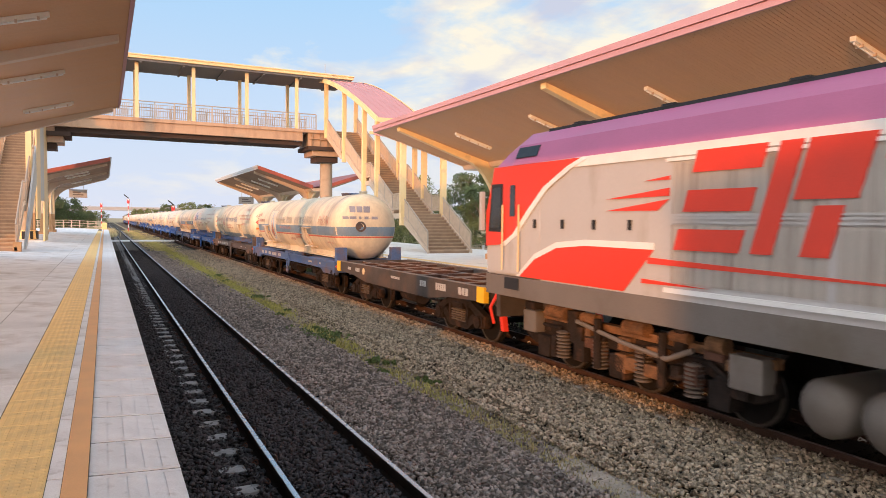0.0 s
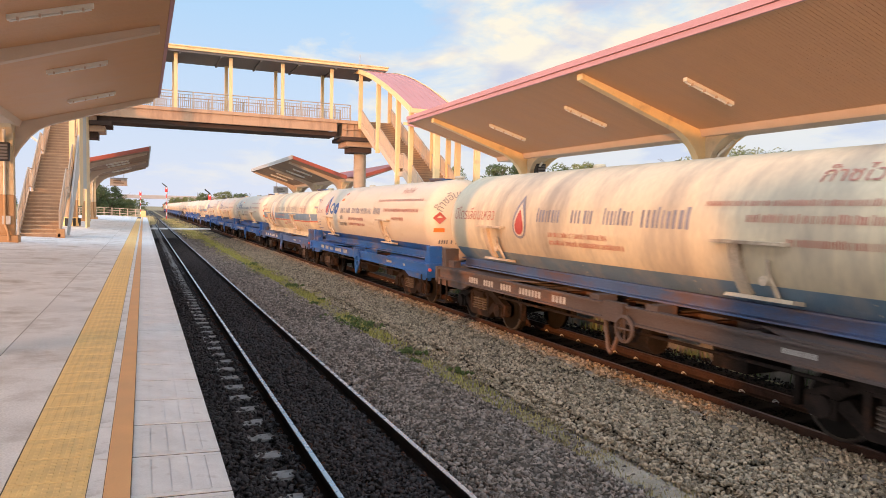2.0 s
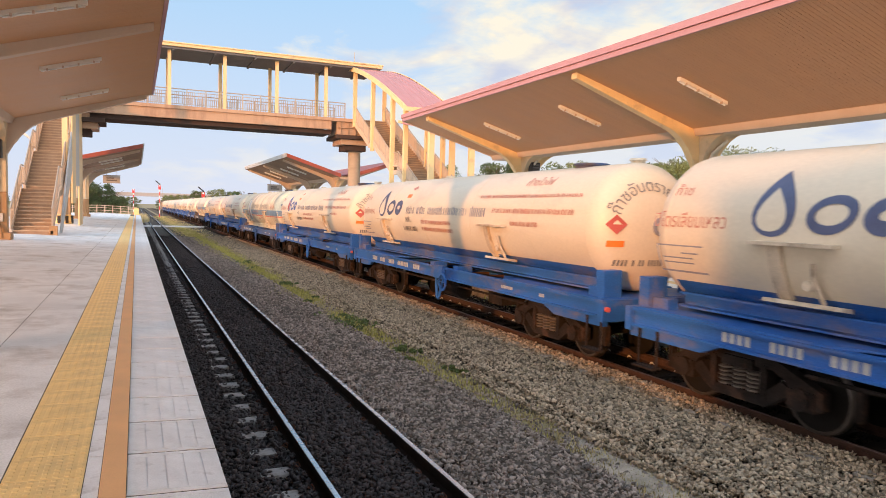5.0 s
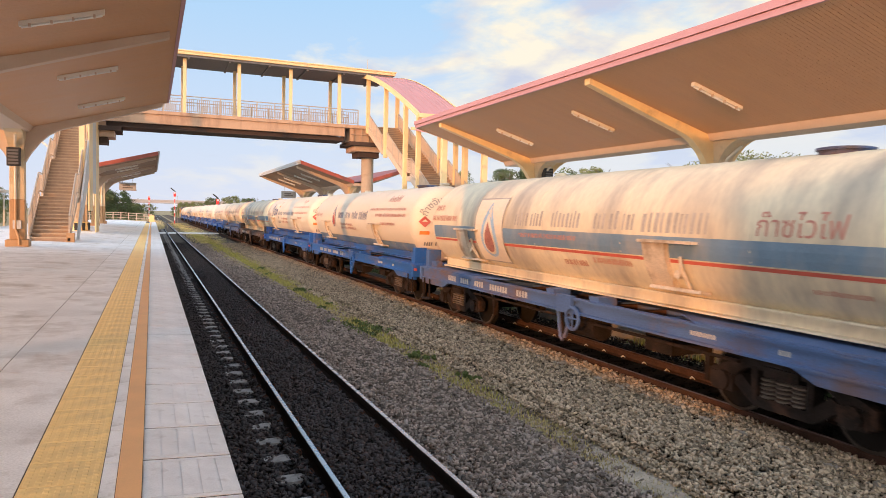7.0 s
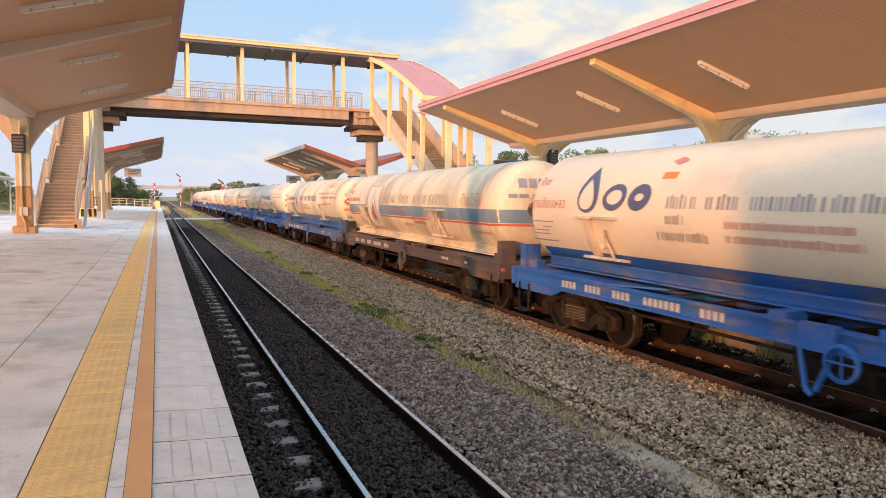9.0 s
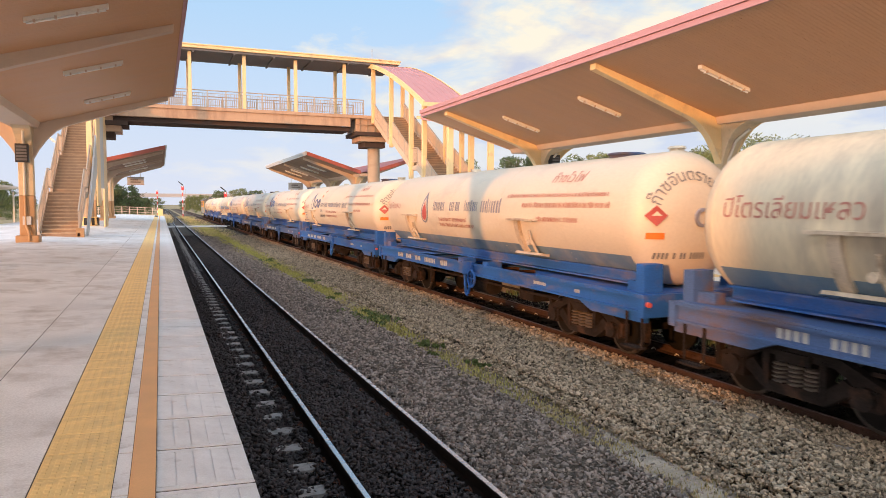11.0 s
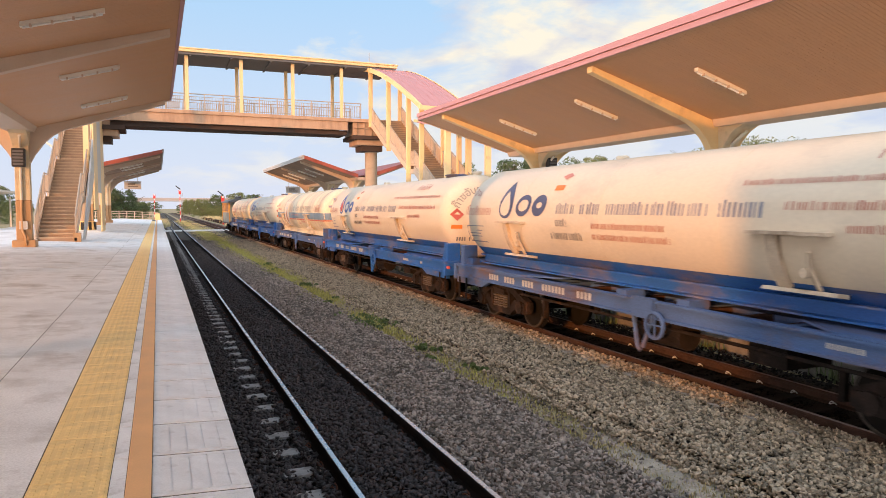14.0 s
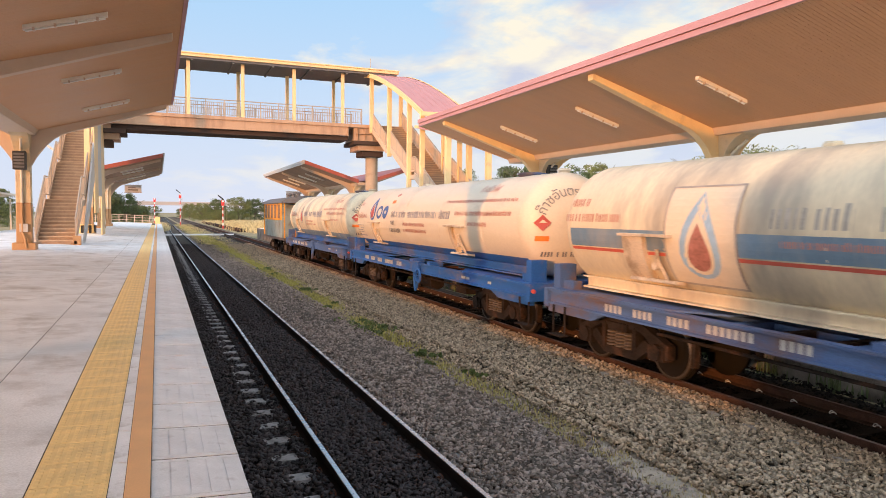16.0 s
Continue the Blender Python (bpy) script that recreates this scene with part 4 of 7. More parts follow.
def bogie(parent, y):
    """A three-piece freight bogie: two sides with coil springs, two wheelsets."""
    if "bogie" not in SH:
        b = MB()
        for s in (-1, 1):
            x0, x1 = (s * 0.74, s * 0.88) if s > 0 else (s * 0.88, s * 0.74)
            b.prism([(-1.15, 0.34), (-1.15, 0.54), (-0.95, 0.62), (-0.5, 0.80), (0.5, 0.80), (0.95, 0.62), (1.15, 0.54), (1.15, 0.34), (0.95, 0.30), (0.66, 0.58), (0.5, 0.66), (-0.5, 0.66), (-0.66, 0.58), (-0.95, 0.30)], "x", x0, x1)
            b.prism([(-0.80, 0.46), (-0.40, 0.20), (0.40, 0.20), (0.80, 0.46), (0.62, 0.56), (0.34, 0.33), (-0.34, 0.33), (-0.62, 0.56)], "x", x0, x1)
            for yy in (-0.42, 0.36):
                b.box(min(x0, x1) - 0.012, yy, 0.28, max(x0, x1) + 0.012, yy + 0.09, 0.70)
            for yy in (-0.9, 0.9):
                b.cyl((s * 0.66, yy, 0.42), (s * 0.95, yy, 0.42), 0.13, n=12)
        b.box(-0.93, -0.24, 0.61, 0.93, 0.24, 0.73)
        for s in (-1, 1):
            for yy in (-0.9, 0.9):
                b.box(s * 0.82 - 0.09, yy - 0.17, 0.30, s * 0.82 + 0.09, yy + 0.17, 0.52)
        SH["bogie"] = b.mesh("bogie_frame")
        sp = MB()
        for s in (-1, 1):
            for yy in (-0.22, 0.0, 0.22):
                for k in range(5):
                    sp.lathe([(0.055, 0), (0.095, 0.012), (0.095, 0.03), (0.055, 0.042)], (s * 0.84, yy, 0.335 + k * 0.052), (0, 0, 1), 8)
        SH["springs"] = sp.mesh("springs")
        SH["brake"] = [MB().box(s * 0.62 - 0.05, yy - 0.04, 0.28, s * 0.62 + 0.05, yy + 0.04, 0.62).mesh("brake_block") for s in (-1, 1) for yy in (-1.42, 1.42)]
    f = part("bogie_frame", SH["bogie"], "bogie", parent, "rusty cast steel bogie")
    f.location = (0, y, 0)
    part("spring_set", SH["springs"], "spring", f, "black coil springs")
    for me in SH["brake"]:
        part("brake_block", me, "bogie", f)
    for yy in (-0.9, 0.9):
        w = wheelset(parent, y + yy)


def coupler(parent, y, s):
    c = MB().box(-0.10, min(y, y + s * 0.42), 0.78, 0.10, max(y, y + s * 0.42), 0.98)
    c.box(-0.17, min(y + s * 0.20, y + s * 0.42), 0.72, 0.17, max(y + s * 0.20, y + s * 0.42), 1.04)
    part("coupler", c, "rust", parent, "rusty knuckle coupler", bevel=0.02)
    hose = MB().tube([(0.35, y, 0.80), (0.36, y + s * 0.12, 0.55), (0.30, y + s * 0.28, 0.50)], 0.03, n=6)
    part("brake_hose", hose, "loco_red" if s < 0 else "black", parent, "air brake hose")


def islands(mb):
    """Splits a mesh into its loose pieces."""
    root = list(range(len(mb.v)))

    def find(i):
        while root[i] != i:
            root[i] = root[root[i]]
            i = root[i]
        return i
    for f in mb.f:
        for j in f[1:]:
            root[find(j)] = find(f[0])
    out = {}
    for f in mb.f:
        out.setdefault(find(f[0]), []).append(f)
    res = []
    for fs in out.values():
        idx = sorted({i for f in fs for i in f})
        at = {i: k for k, i in enumerate(idx)}
        res.append(MB().add([mb.v[i] for i in idx], [tuple(at[i] for i in f) for f in fs]))
    return res



def tank_chassis(t, key, cradle):
    """The underframe: side sills, end beams, cross members, steps and brake gear."""
    k = "sill"
    if k not in SH:
        sill = MB()
        for s in (-1, 1):
            q = [(1.06, 0.86), (1.20, 0.86), (1.20, 0.89), (1.15, 0.90), (1.15, 1.08), (1.20, 1.09), (1.20, 1.12), (1.06, 1.12)]
            sill.prism([(s * u, w) for u, w in q], "y", 0.28, BODY + 0.12)
            xa, xb = sorted((s * 1.07, s * 1.165))
            for a, b in ((0.28, 1), (BODY + 0.12, -1)):
                sill.prism([(a, 0.875), (a, 0.72), (a + b * 1.35, 0.72), (a + b * 1.75, 0.875)], "x", xa, xb)
        SH["sill"] = sill
        cs = MB().box(-0.28, 0.3, 0.74, 0.28, BODY + 0.1, 1.06)
        for yy in (0.34, 2.4, 4.2, 5.9, 7.5, 9.2, 11.0, BODY - 0.06):
            cs.box(-1.10, yy - 0.07, 0.86, 1.10, yy + 0.07, 1.08)
        SH["centre_sill"] = cs
        en = MB()
        for yy in (0.22, BODY + 0.06):
            en.box(-1.22, yy, 0.80, 1.22, yy + 0.12, 1.14)
        SH["end_beam"] = en
        deck = MB()
        for a, b in ((0.3, 1), (BODY + 0.1, -1)):
            deck.prism([(-1.19, a), (1.19, a), (1.19, a + b * 3.1), (0.72, a + b * 3.9), (-0.72, a + b * 3.9), (-1.19, a + b * 3.1)], "z", 1.122, 1.15)
        SH["end_deck"] = deck
        st = MB()
        for s in (-1, 1):
            x0, x1 = sorted((s * 0.76, s * 1.10))
            st.box(x0, 0.36, 1.12, x1, 0.56, 1.58).box(x0, BODY - 0.16, 1.12, x1, BODY + 0.04, 1.58)
            st.box(x0 + 0.08, 0.56, 1.15, x1 - 0.08, 0.86, 1.30).box(x0 + 0.08, BODY - 0.46, 1.15, x1 - 0.08, BODY - 0.16, 1.30)
        SH["end_stop"] = st
        sb = MB()
        for s in (-1, 1):
            x0, x1 = sorted((s * 0.76, s * 1.12))
            for yy in (5.75, 7.1):
                sb.box(x0, yy - 0.12, 1.06, x1, yy + 0.12, 1.20)
        SH["saddle_block"] = sb
        sk = MB()
        for s in (-1, 1):
            # rolled beams under the tank, with saddle blocks that stand on the sills
            sk.prism([(s * u, w) for u, w in ((0.56, 1.20), (0.80, 1.20), (0.80, 1.225), (0.70, 1.235), (0.70, 1.375), (0.80, 1.385), (0.80, 1.41), (0.56, 1.41))], "y", 0.95, 12.75)
        SH["cradle"] = sk
        br = MB()
        br.cyl((-0.75, 6.0, 0.62), (-0.75, 7.0, 0.62), 0.20, n=14).cyl((0.5, 5.2, 0.66), (0.5, 6.3, 0.66), 0.17, n=12)
        br.box(-0.95, 6.9, 0.40, -0.88, 7.0, 0.92).tube([(-0.95, 2.9, 0.72), (-0.95, 10.6, 0.72)], 0.025, n=6)
        br.box(-0.6, 4.5, 0.45, 0.2, 5.1, 0.80)
        SH["brake_gear"] = br.mesh("brake_gear")
        SH["floor_plate"] = MB().box(-1.05, 4.0, 0.93, 1.05, 9.6, 0.955).mesh("floor_plate")
        SH["cross_bearer"] = MB().box(-1.05, -0.06, 0.955, 1.05, 0.06, 1.06).mesh("cross_bearer")
        wh = MB().lathe([(0.17, 0), (0.21, 0.01), (0.21, 0.04), (0.17, 0.05), (0.17, 0)], (-1.24, 6.15, 0.80), (-1, 0, 0), 16, False).box(-1.27, 5.97, 0.79, -1.25, 6.33, 0.81).box(-1.27, 6.14, 0.62, -1.25, 6.16, 0.98)
        wh.tube([(-1.16, 6.75, 0.90), (-1.18, 6.62, 0.42), (-1.18, 6.55, 0.36)], 0.035, n=6).tube([(-1.16, 6.30, 0.90), (-1.18, 6.50, 0.42)], 0.035, n=6)
        wh.box(-1.24, 6.25, 0.86, -1.14, 6.7, 1.16)
        SH["hand_brake"] = wh
        stp = MB()
        for yy in (0.45, BODY - 0.3):
            stp.tube([(-1.2, yy - 0.18, 0.86), (-1.2, yy - 0.18, 0.35), (-1.2, yy + 0.18, 0.35), (-1.2, yy + 0.18, 0.86)], 0.02, n=6)
            stp.box(-1.30, yy - 0.2, 0.33, -1.12, yy + 0.2, 0.36)
        SH["foot_step"] = stp
    for nm in ("side_sill", "centre_sill", "end_beam", "end_deck", "end_stop", "saddle_block", "cradle", "hand_brake", "foot_step"):
        src = SH["sill" if nm == "side_sill" else nm]
        own = cradle if nm == "cradle" else key
        if (nm, own) not in SH:
            SH[(nm, own)] = [p.mesh(nm) for p in (islands(src) if nm not in ("hand_brake",) else [src])]
        for k, me in enumerate(SH[(nm, own)]):
            part("cross_member" if nm == "centre_sill" and k else nm, me, cradle if nm == "cradle" else ("bogie" if nm == "foot_step" else key), t)
    part("brake_gear", SH["brake_gear"], "bogie", t, "rusty brake cylinder and rods")
    part("floor_plate", SH["floor_plate"], "flat_rust", t, "rusty brown floor in the open frame")
    for k in range(8):
        part("cross_bearer", SH["cross_bearer"], "flat_rust", t).location = (0, 4.36 + k * 0.7, 0)
    for y in (2.3, 11.6):
        bogie(t, y)
    coupler(t, 0.25, -1)
    coupler(t, BODY + 0.15, 1)
    if "sill_marks" not in SH:
        b = MB()
        for a, n, h in ((11.55, 4, 0.12), (10.85, 4, 0.12), (10.1, 4, 0.12), (9.35, 7, 0.12), (8.2, 4, 0.12), (3.5, 8, 0.06), (2.1, 3, 0.06)):
            for j in range(n):
                b.box(-1.156, a - j * h * 0.95, 0.99 - h / 2, -1.149, a - j * h * 0.95 + h * 0.62, 0.99 + h / 2)
        SH["sill_marks"] = b.mesh("sill_marks")
    part("lettering", SH["sill_marks"], "sill_white", t, "small pale lettering strips")
    part("tail_lamp", MB().cyl((-1.15, 0.24, 1.0), (-1.15, 0.16, 1.0), 0.04, n=10), "drop_red", t)


def dish(r0, y0, sgn, depth=0.5, n=8):
    out = []
    for k in range(n + 1):
        a = math.pi / 2 * k / n
        out.append((max(0.02, r0 * math.cos(a) ** 0.8), y0 + sgn * depth * math.sin(a)))
    return out


def tank_shell(t, mat):
    if "shell" not in SH:
        prof = [(r, y) for r, y in reversed(dish(R_T, Y_A + 0.5, -1))] + [(R_T, y) for y in (2.6, 4.2, 5.9, 7.6, 9.3, 11.0)] + dish(R_T, Y_B - 0.5, 1)
        SH["shell"] = MB().lathe(prof, (0, 0, Z_T), (0, 1, 0), 48).mesh("shell", True)
        top = MB().lathe([(0.30, 0), (0.30, 0.06), (0.33, 0.06), (0.33, 0.09), (0.28, 0.10)], (0, 2.3, Z_T + R_T - 0.04), (0, 0, 1), 18)
        SH["manhole"] = top.mesh("manhole")
        vb = MB().lathe([(0.12, 0), (0.12, 0.07), (0.15, 0.07), (0.13, 0.11)], (0, 1.0, Z_T + R_T - 0.03), (0, 0, 1), 12)
        vb2 = MB().lathe([(0.12, 0), (0.12, 0.06), (0.10, 0.09)], (0, 8.6, Z_T + R_T - 0.03), (0, 0, 1), 12)
        SH["valve2"] = vb2.mesh("safety_valve")
        SH["valve"] = vb.mesh("safety_valve")
        seam = MB()
        for y in (0.93, 2.69, 5.2, 7.8, 10.4, 12.77):
            seam.lathe([(R_T - 0.01, y - 0.014), (R_T + 0.004, y - 0.009), (R_T + 0.004, y + 0.009), (R_T - 0.01, y + 0.014)], (0, 0, Z_T), (0, 1, 0), 48)
        SH["seam"] = seam.mesh("weld_seam", True)
        SH["valve_cover"] = []
        for y in (4.1, 10.75):
            pb = MB()
            pb.box(-1.20, y - 0.55, Z_T - 0.10, -1.04, y + 0.55, Z_T - 0.06)
            ring_ = [(-(R_T + h) * math.cos(a), Z_T + (R_T + h) * math.sin(a)) for h, seq in ((0.07, range(9)), (0.0, range(8, -1, -1))) for a in [-0.09 - 0.078 * k for k in seq]]
            pb.prism(ring_, "y", y + 0.14, y + 0.30)
            pb.prism([(-0.80, Z_T - 0.74), (-0.98, Z_T - 0.72), (-1.02, Z_T - 0.76), (-0.80, Z_T - 0.79)], "y", y - 0.55, y + 0.45)
            pb.tube([(-0.93, y - 0.30, Z_T - 0.72), (-1.06, y - 0.25, Z_T - 0.45), (-1.12, y - 0.28, Z_T - 0.28)], 0.028, n=6)
            pb.cyl((-1.02, y - 0.2, Z_T - 0.52), (-1.09, y - 0.2, Z_T - 0.52), 0.06, n=10)
            SH["valve_cover"].append(pb)
    me = SH.setdefault(("shell", mat), SH["shell"].copy())
    sh = part("shell", me, mat, t, "cylindrical pressure tank", smooth=True)
    part("weld_seam", SH.setdefault(("seam", mat), SH["seam"].copy()), mat, sh)
    part("manhole", SH.setdefault(("manhole", mat), SH["manhole"].copy()), "chassis_grey", sh, "dark manhole dome")
    for v in ("valve", "valve2"):
        part("safety_valve", SH.setdefault((v, mat), SH[v].copy()), mat, sh)
    if ("vc", mat) not in SH:
        SH[("vc", mat)] = [q.mesh("valve_cover") for q in SH["valve_cover"]]
    for me in SH[("vc", mat)]:
        part("valve_cover", me, "cover_tan", sh, "valve box with pipe bracket")
    return sh


def shared(key, make):
    if key not in SH:
        SH[key] = make().mesh(str(key[0] if isinstance(key, tuple) else key))
    return SH[key]


def front_dish(pts, lift=0.012):
    """Points (across, up) on the rounded front end of the tank; -x is the near side."""
    out = []
    for a, b in pts:
        r = min(math.hypot(a, b), R_T * 0.985)
        c = (r / R_T) ** (1 / 0.8)
        out.append((a, Y_A + 0.5 - 0.5 * math.sqrt(max(0, 1 - c * c)) - lift, Z_T + b))
    return out


def dish_patch(x0, x1, z0, z1, n=6, lift=0.012):
    mb = MB()
    pts = front_dish([(x0 + (x1 - x0) * i / n, z0 + (z1 - z0) * j / n) for j in range(n + 1) for i in range(n + 1)], lift)
    return mb.add(pts, [(j * (n + 1) + i, j * (n + 1) + i + 1, (j + 1) * (n + 1) + i + 1, (j + 1) * (n + 1) + i) for j in range(n) for i in range(n)])


def text_rows(rows, seed):
    """Bars like words in lines: (y from, y to, s, height)."""
    rnd = random.Random(seed)
    out = []
    for a, b, s, h in rows:
        y = a
        while y > b:
            w = h * rnd.uniform(0.14, 0.30)
            lo, hi = rnd.choice(((0, 1), (0, 1), (0, 1), (0, 1), (0, 0.94), (0.0, 1.18)))
            out.append((max(b, y - w), y, s + h * lo, s + h * hi))
            y -= w + h * rnd.choice((0.16, 0.20, 0.24, 0.24, 0.24, 0.5))
    return out


def shoulder(s0, s1, lift=0.005):
    """A band carried round the rounded front shoulder of the tank."""
    vs, n = [], 4
    rows = [(Y_A + 0.525, R_T)] + [(Y_A + 0.5 - 0.5 * math.sin(a), R_T * math.cos(a) ** 0.8) for a in (0.0, 0.07, 0.14, 0.21, 0.26)]
    for y, r in rows:
        for k in range(n + 1):
            a = (s0 + (s1 - s0) * k / n) / R_T
            vs.append((-(r + lift) * math.cos(a), y - lift, Z_T + (r + lift) * math.sin(a)))
    return MB().add(vs, [(j * (n + 1) + i, j * (n + 1) + i + 1, (j + 1) * (n + 1) + i + 1, (j + 1) * (n + 1) + i) for j in range(len(rows) - 1) for i in range(n)])


def livery_band(sh):
    """Cream tank, blue band over a red pinstripe, flame emblem in a frame."""
    def band():
        m = MB()
        for s0, s1 in ((-0.31, -0.01),):
            g = decal_grid(Y_A + 0.52, Y_B - 0.52, s0, s1, 12, 0.004)
            m.add(g.v, g.f)
            sh2 = shoulder(s0, s1)
            m.add(sh2.v, sh2.f)
        return m

    def pin():
        m = decal_grid(Y_A + 0.52, Y_B - 0.52, -0.38, -0.33, 12, 0.004)
        sh2 = shoulder(-0.38, -0.33)
        return m.add(sh2.v, sh2.f)
    part("blue_band", shared("band", band), "band_blue", sh, "faded blue band")
    part("red_pinstripe", shared("pin", pin), "band_red", sh, "thin red line")

    def front_band(z0, z1):
        w = lambda z: math.sqrt(max(0.0, (R_T * 0.99) ** 2 - z * z))
        m = MB()
        n = 24
        vs = []
        for z in (z0, (z0 + z1) / 2, z1):
            ww = w(z)
            vs += front_dish([(-ww + 2 * ww * i / n, z) for i in range(n + 1)], 0.006)
        m.add(vs, [(j * (n + 1) + i, j * (n + 1) + i + 1, (j + 1) * (n + 1) + i + 1, (j + 1) * (n + 1) + i) for j in range(2) for i in range(n)])
        return m
    part("front_band", shared("fband", lambda: front_band(-0.300, -0.010)), "band_blue", sh, "faded blue band")
    part("front_pinstripe", shared("fpin", lambda: front_band(-0.366, -0.319)), "band_red", sh)
    def strap(y):
        seq = [-0.09 - 0.078 * k for k in range(9)]
        out = [(-(R_T + 0.085) * math.cos(a), Z_T + (R_T + 0.085) * math.sin(a)) for a in seq] + [(-R_T * math.cos(a), Z_T + R_T * math.sin(a)) for a in reversed(seq)]
        return MB().prism(out, "y", y + 0.02, y + 0.48)
    for y in (4.1, 10.75):
        part("strap_plate", shared(("strap", y), lambda: strap(y)), "cover_tan", sh, "rust-streaked cover plate")
    # emblem plate and flame
    part("emblem_plate", shared("plate", lambda: decal_grid(9.05, 10.35, -0.79, 0.63, 6, 0.012)), "tank_white", sh, "white emblem plate")
    fr = lambda: decal_bars([(9.03, 9.07, -0.80, 0.64), (10.33, 10.37, -0.80, 0.64), (9.03, 10.37, 0.62, 0.65), (9.03, 10.37, -0.82, -0.78)], 0.016)
    part("emblem_frame", shared("plate_frame", fr), "text_faint", sh)
    part("flame_rim", shared("flame_rim", lambda: decal_poly(drop_outline(9.70, -0.06, 1.02, 1.22), 0.018)), "drop_pale", sh, "pale blue flame outline")
    part("flame_edge", shared("flame_edge", lambda: decal_poly(drop_outline(9.70, -0.14, 0.72, 0.92), 0.022)), "tank_white", sh)
    part("flame", shared("flame", lambda: decal_poly(drop_outline(9.70, -0.22, 0.56, 0.66), 0.026)), "flame_worn", sh, "dark red flame")
    part("lettering", shared("band_name", lambda: decal_bars(text_rows([(8.55, 7.5, 0.06, 0.25), (7.2, 6.3, 0.06, 0.25), (5.9, 4.9, 0.06, 0.25), (4.7, 3.4, 0.04, 0.29)], 3))), "text_faint", sh, "blue-grey lettering strip")
    part("gas_word", shared("gasA", lambda: tank_word("ก๊าซไวไฟ", 0.36, 2.62, 0.05, stretch=1.0)), "text_red", sh, "red painted word")
    part("lettering", shared("band_note", lambda: decal_bars(text_rows([(8.4, 6.4, -0.16, 0.08), (6.9, 6.2, -0.62, 0.10), (6.0, 5.0, -0.52, 0.10), (12.9, 11.4, 0.10, 0.13), (12.8, 12.3, 0.36, 0.14), (1.9, 1.2, -0.6, 0.06)], 4))), "text_red", sh, "faded red lettering strips")
    def end_bars():
        m = MB()
        for a, b, z0, z1 in ((-0.62, -0.44, 0.46, 0.66), (-0.40, -0.22, 0.46, 0.66), (-0.18, 0.04, 0.46, 0.66), (-0.84, -0.66, 0.24, 0.33), (-0.63, -0.42, 0.24, 0.33),
                             (-0.34, -0.26, 0.24, 0.33), (-0.23, -0.19, 0.27, 0.29), (-0.16, -0.02, 0.24, 0.33), (0.01, 0.05, 0.27, 0.29), (0.08, 0.30, 0.24, 0.33)):
            g = dish_patch(a, b, z0, z1, 3)
            m.add(g.v, g.f)
        return m
    part("lettering", shared("band_end", end_bars), "text_blue", sh, "faded grey lettering bars on the end")
    part("end_gauge", shared("gauge", lambda: MB().lathe([(0.17, 0), (0.17, 0.05), (0.11, 0.06), (0.11, 0.02), (0.02, 0.03)], (-0.28, Y_A + 0.03, Z_T + 0.0), (0, -1, 0), 18)), "chassis_brown", sh, "round gauge on the tank end")


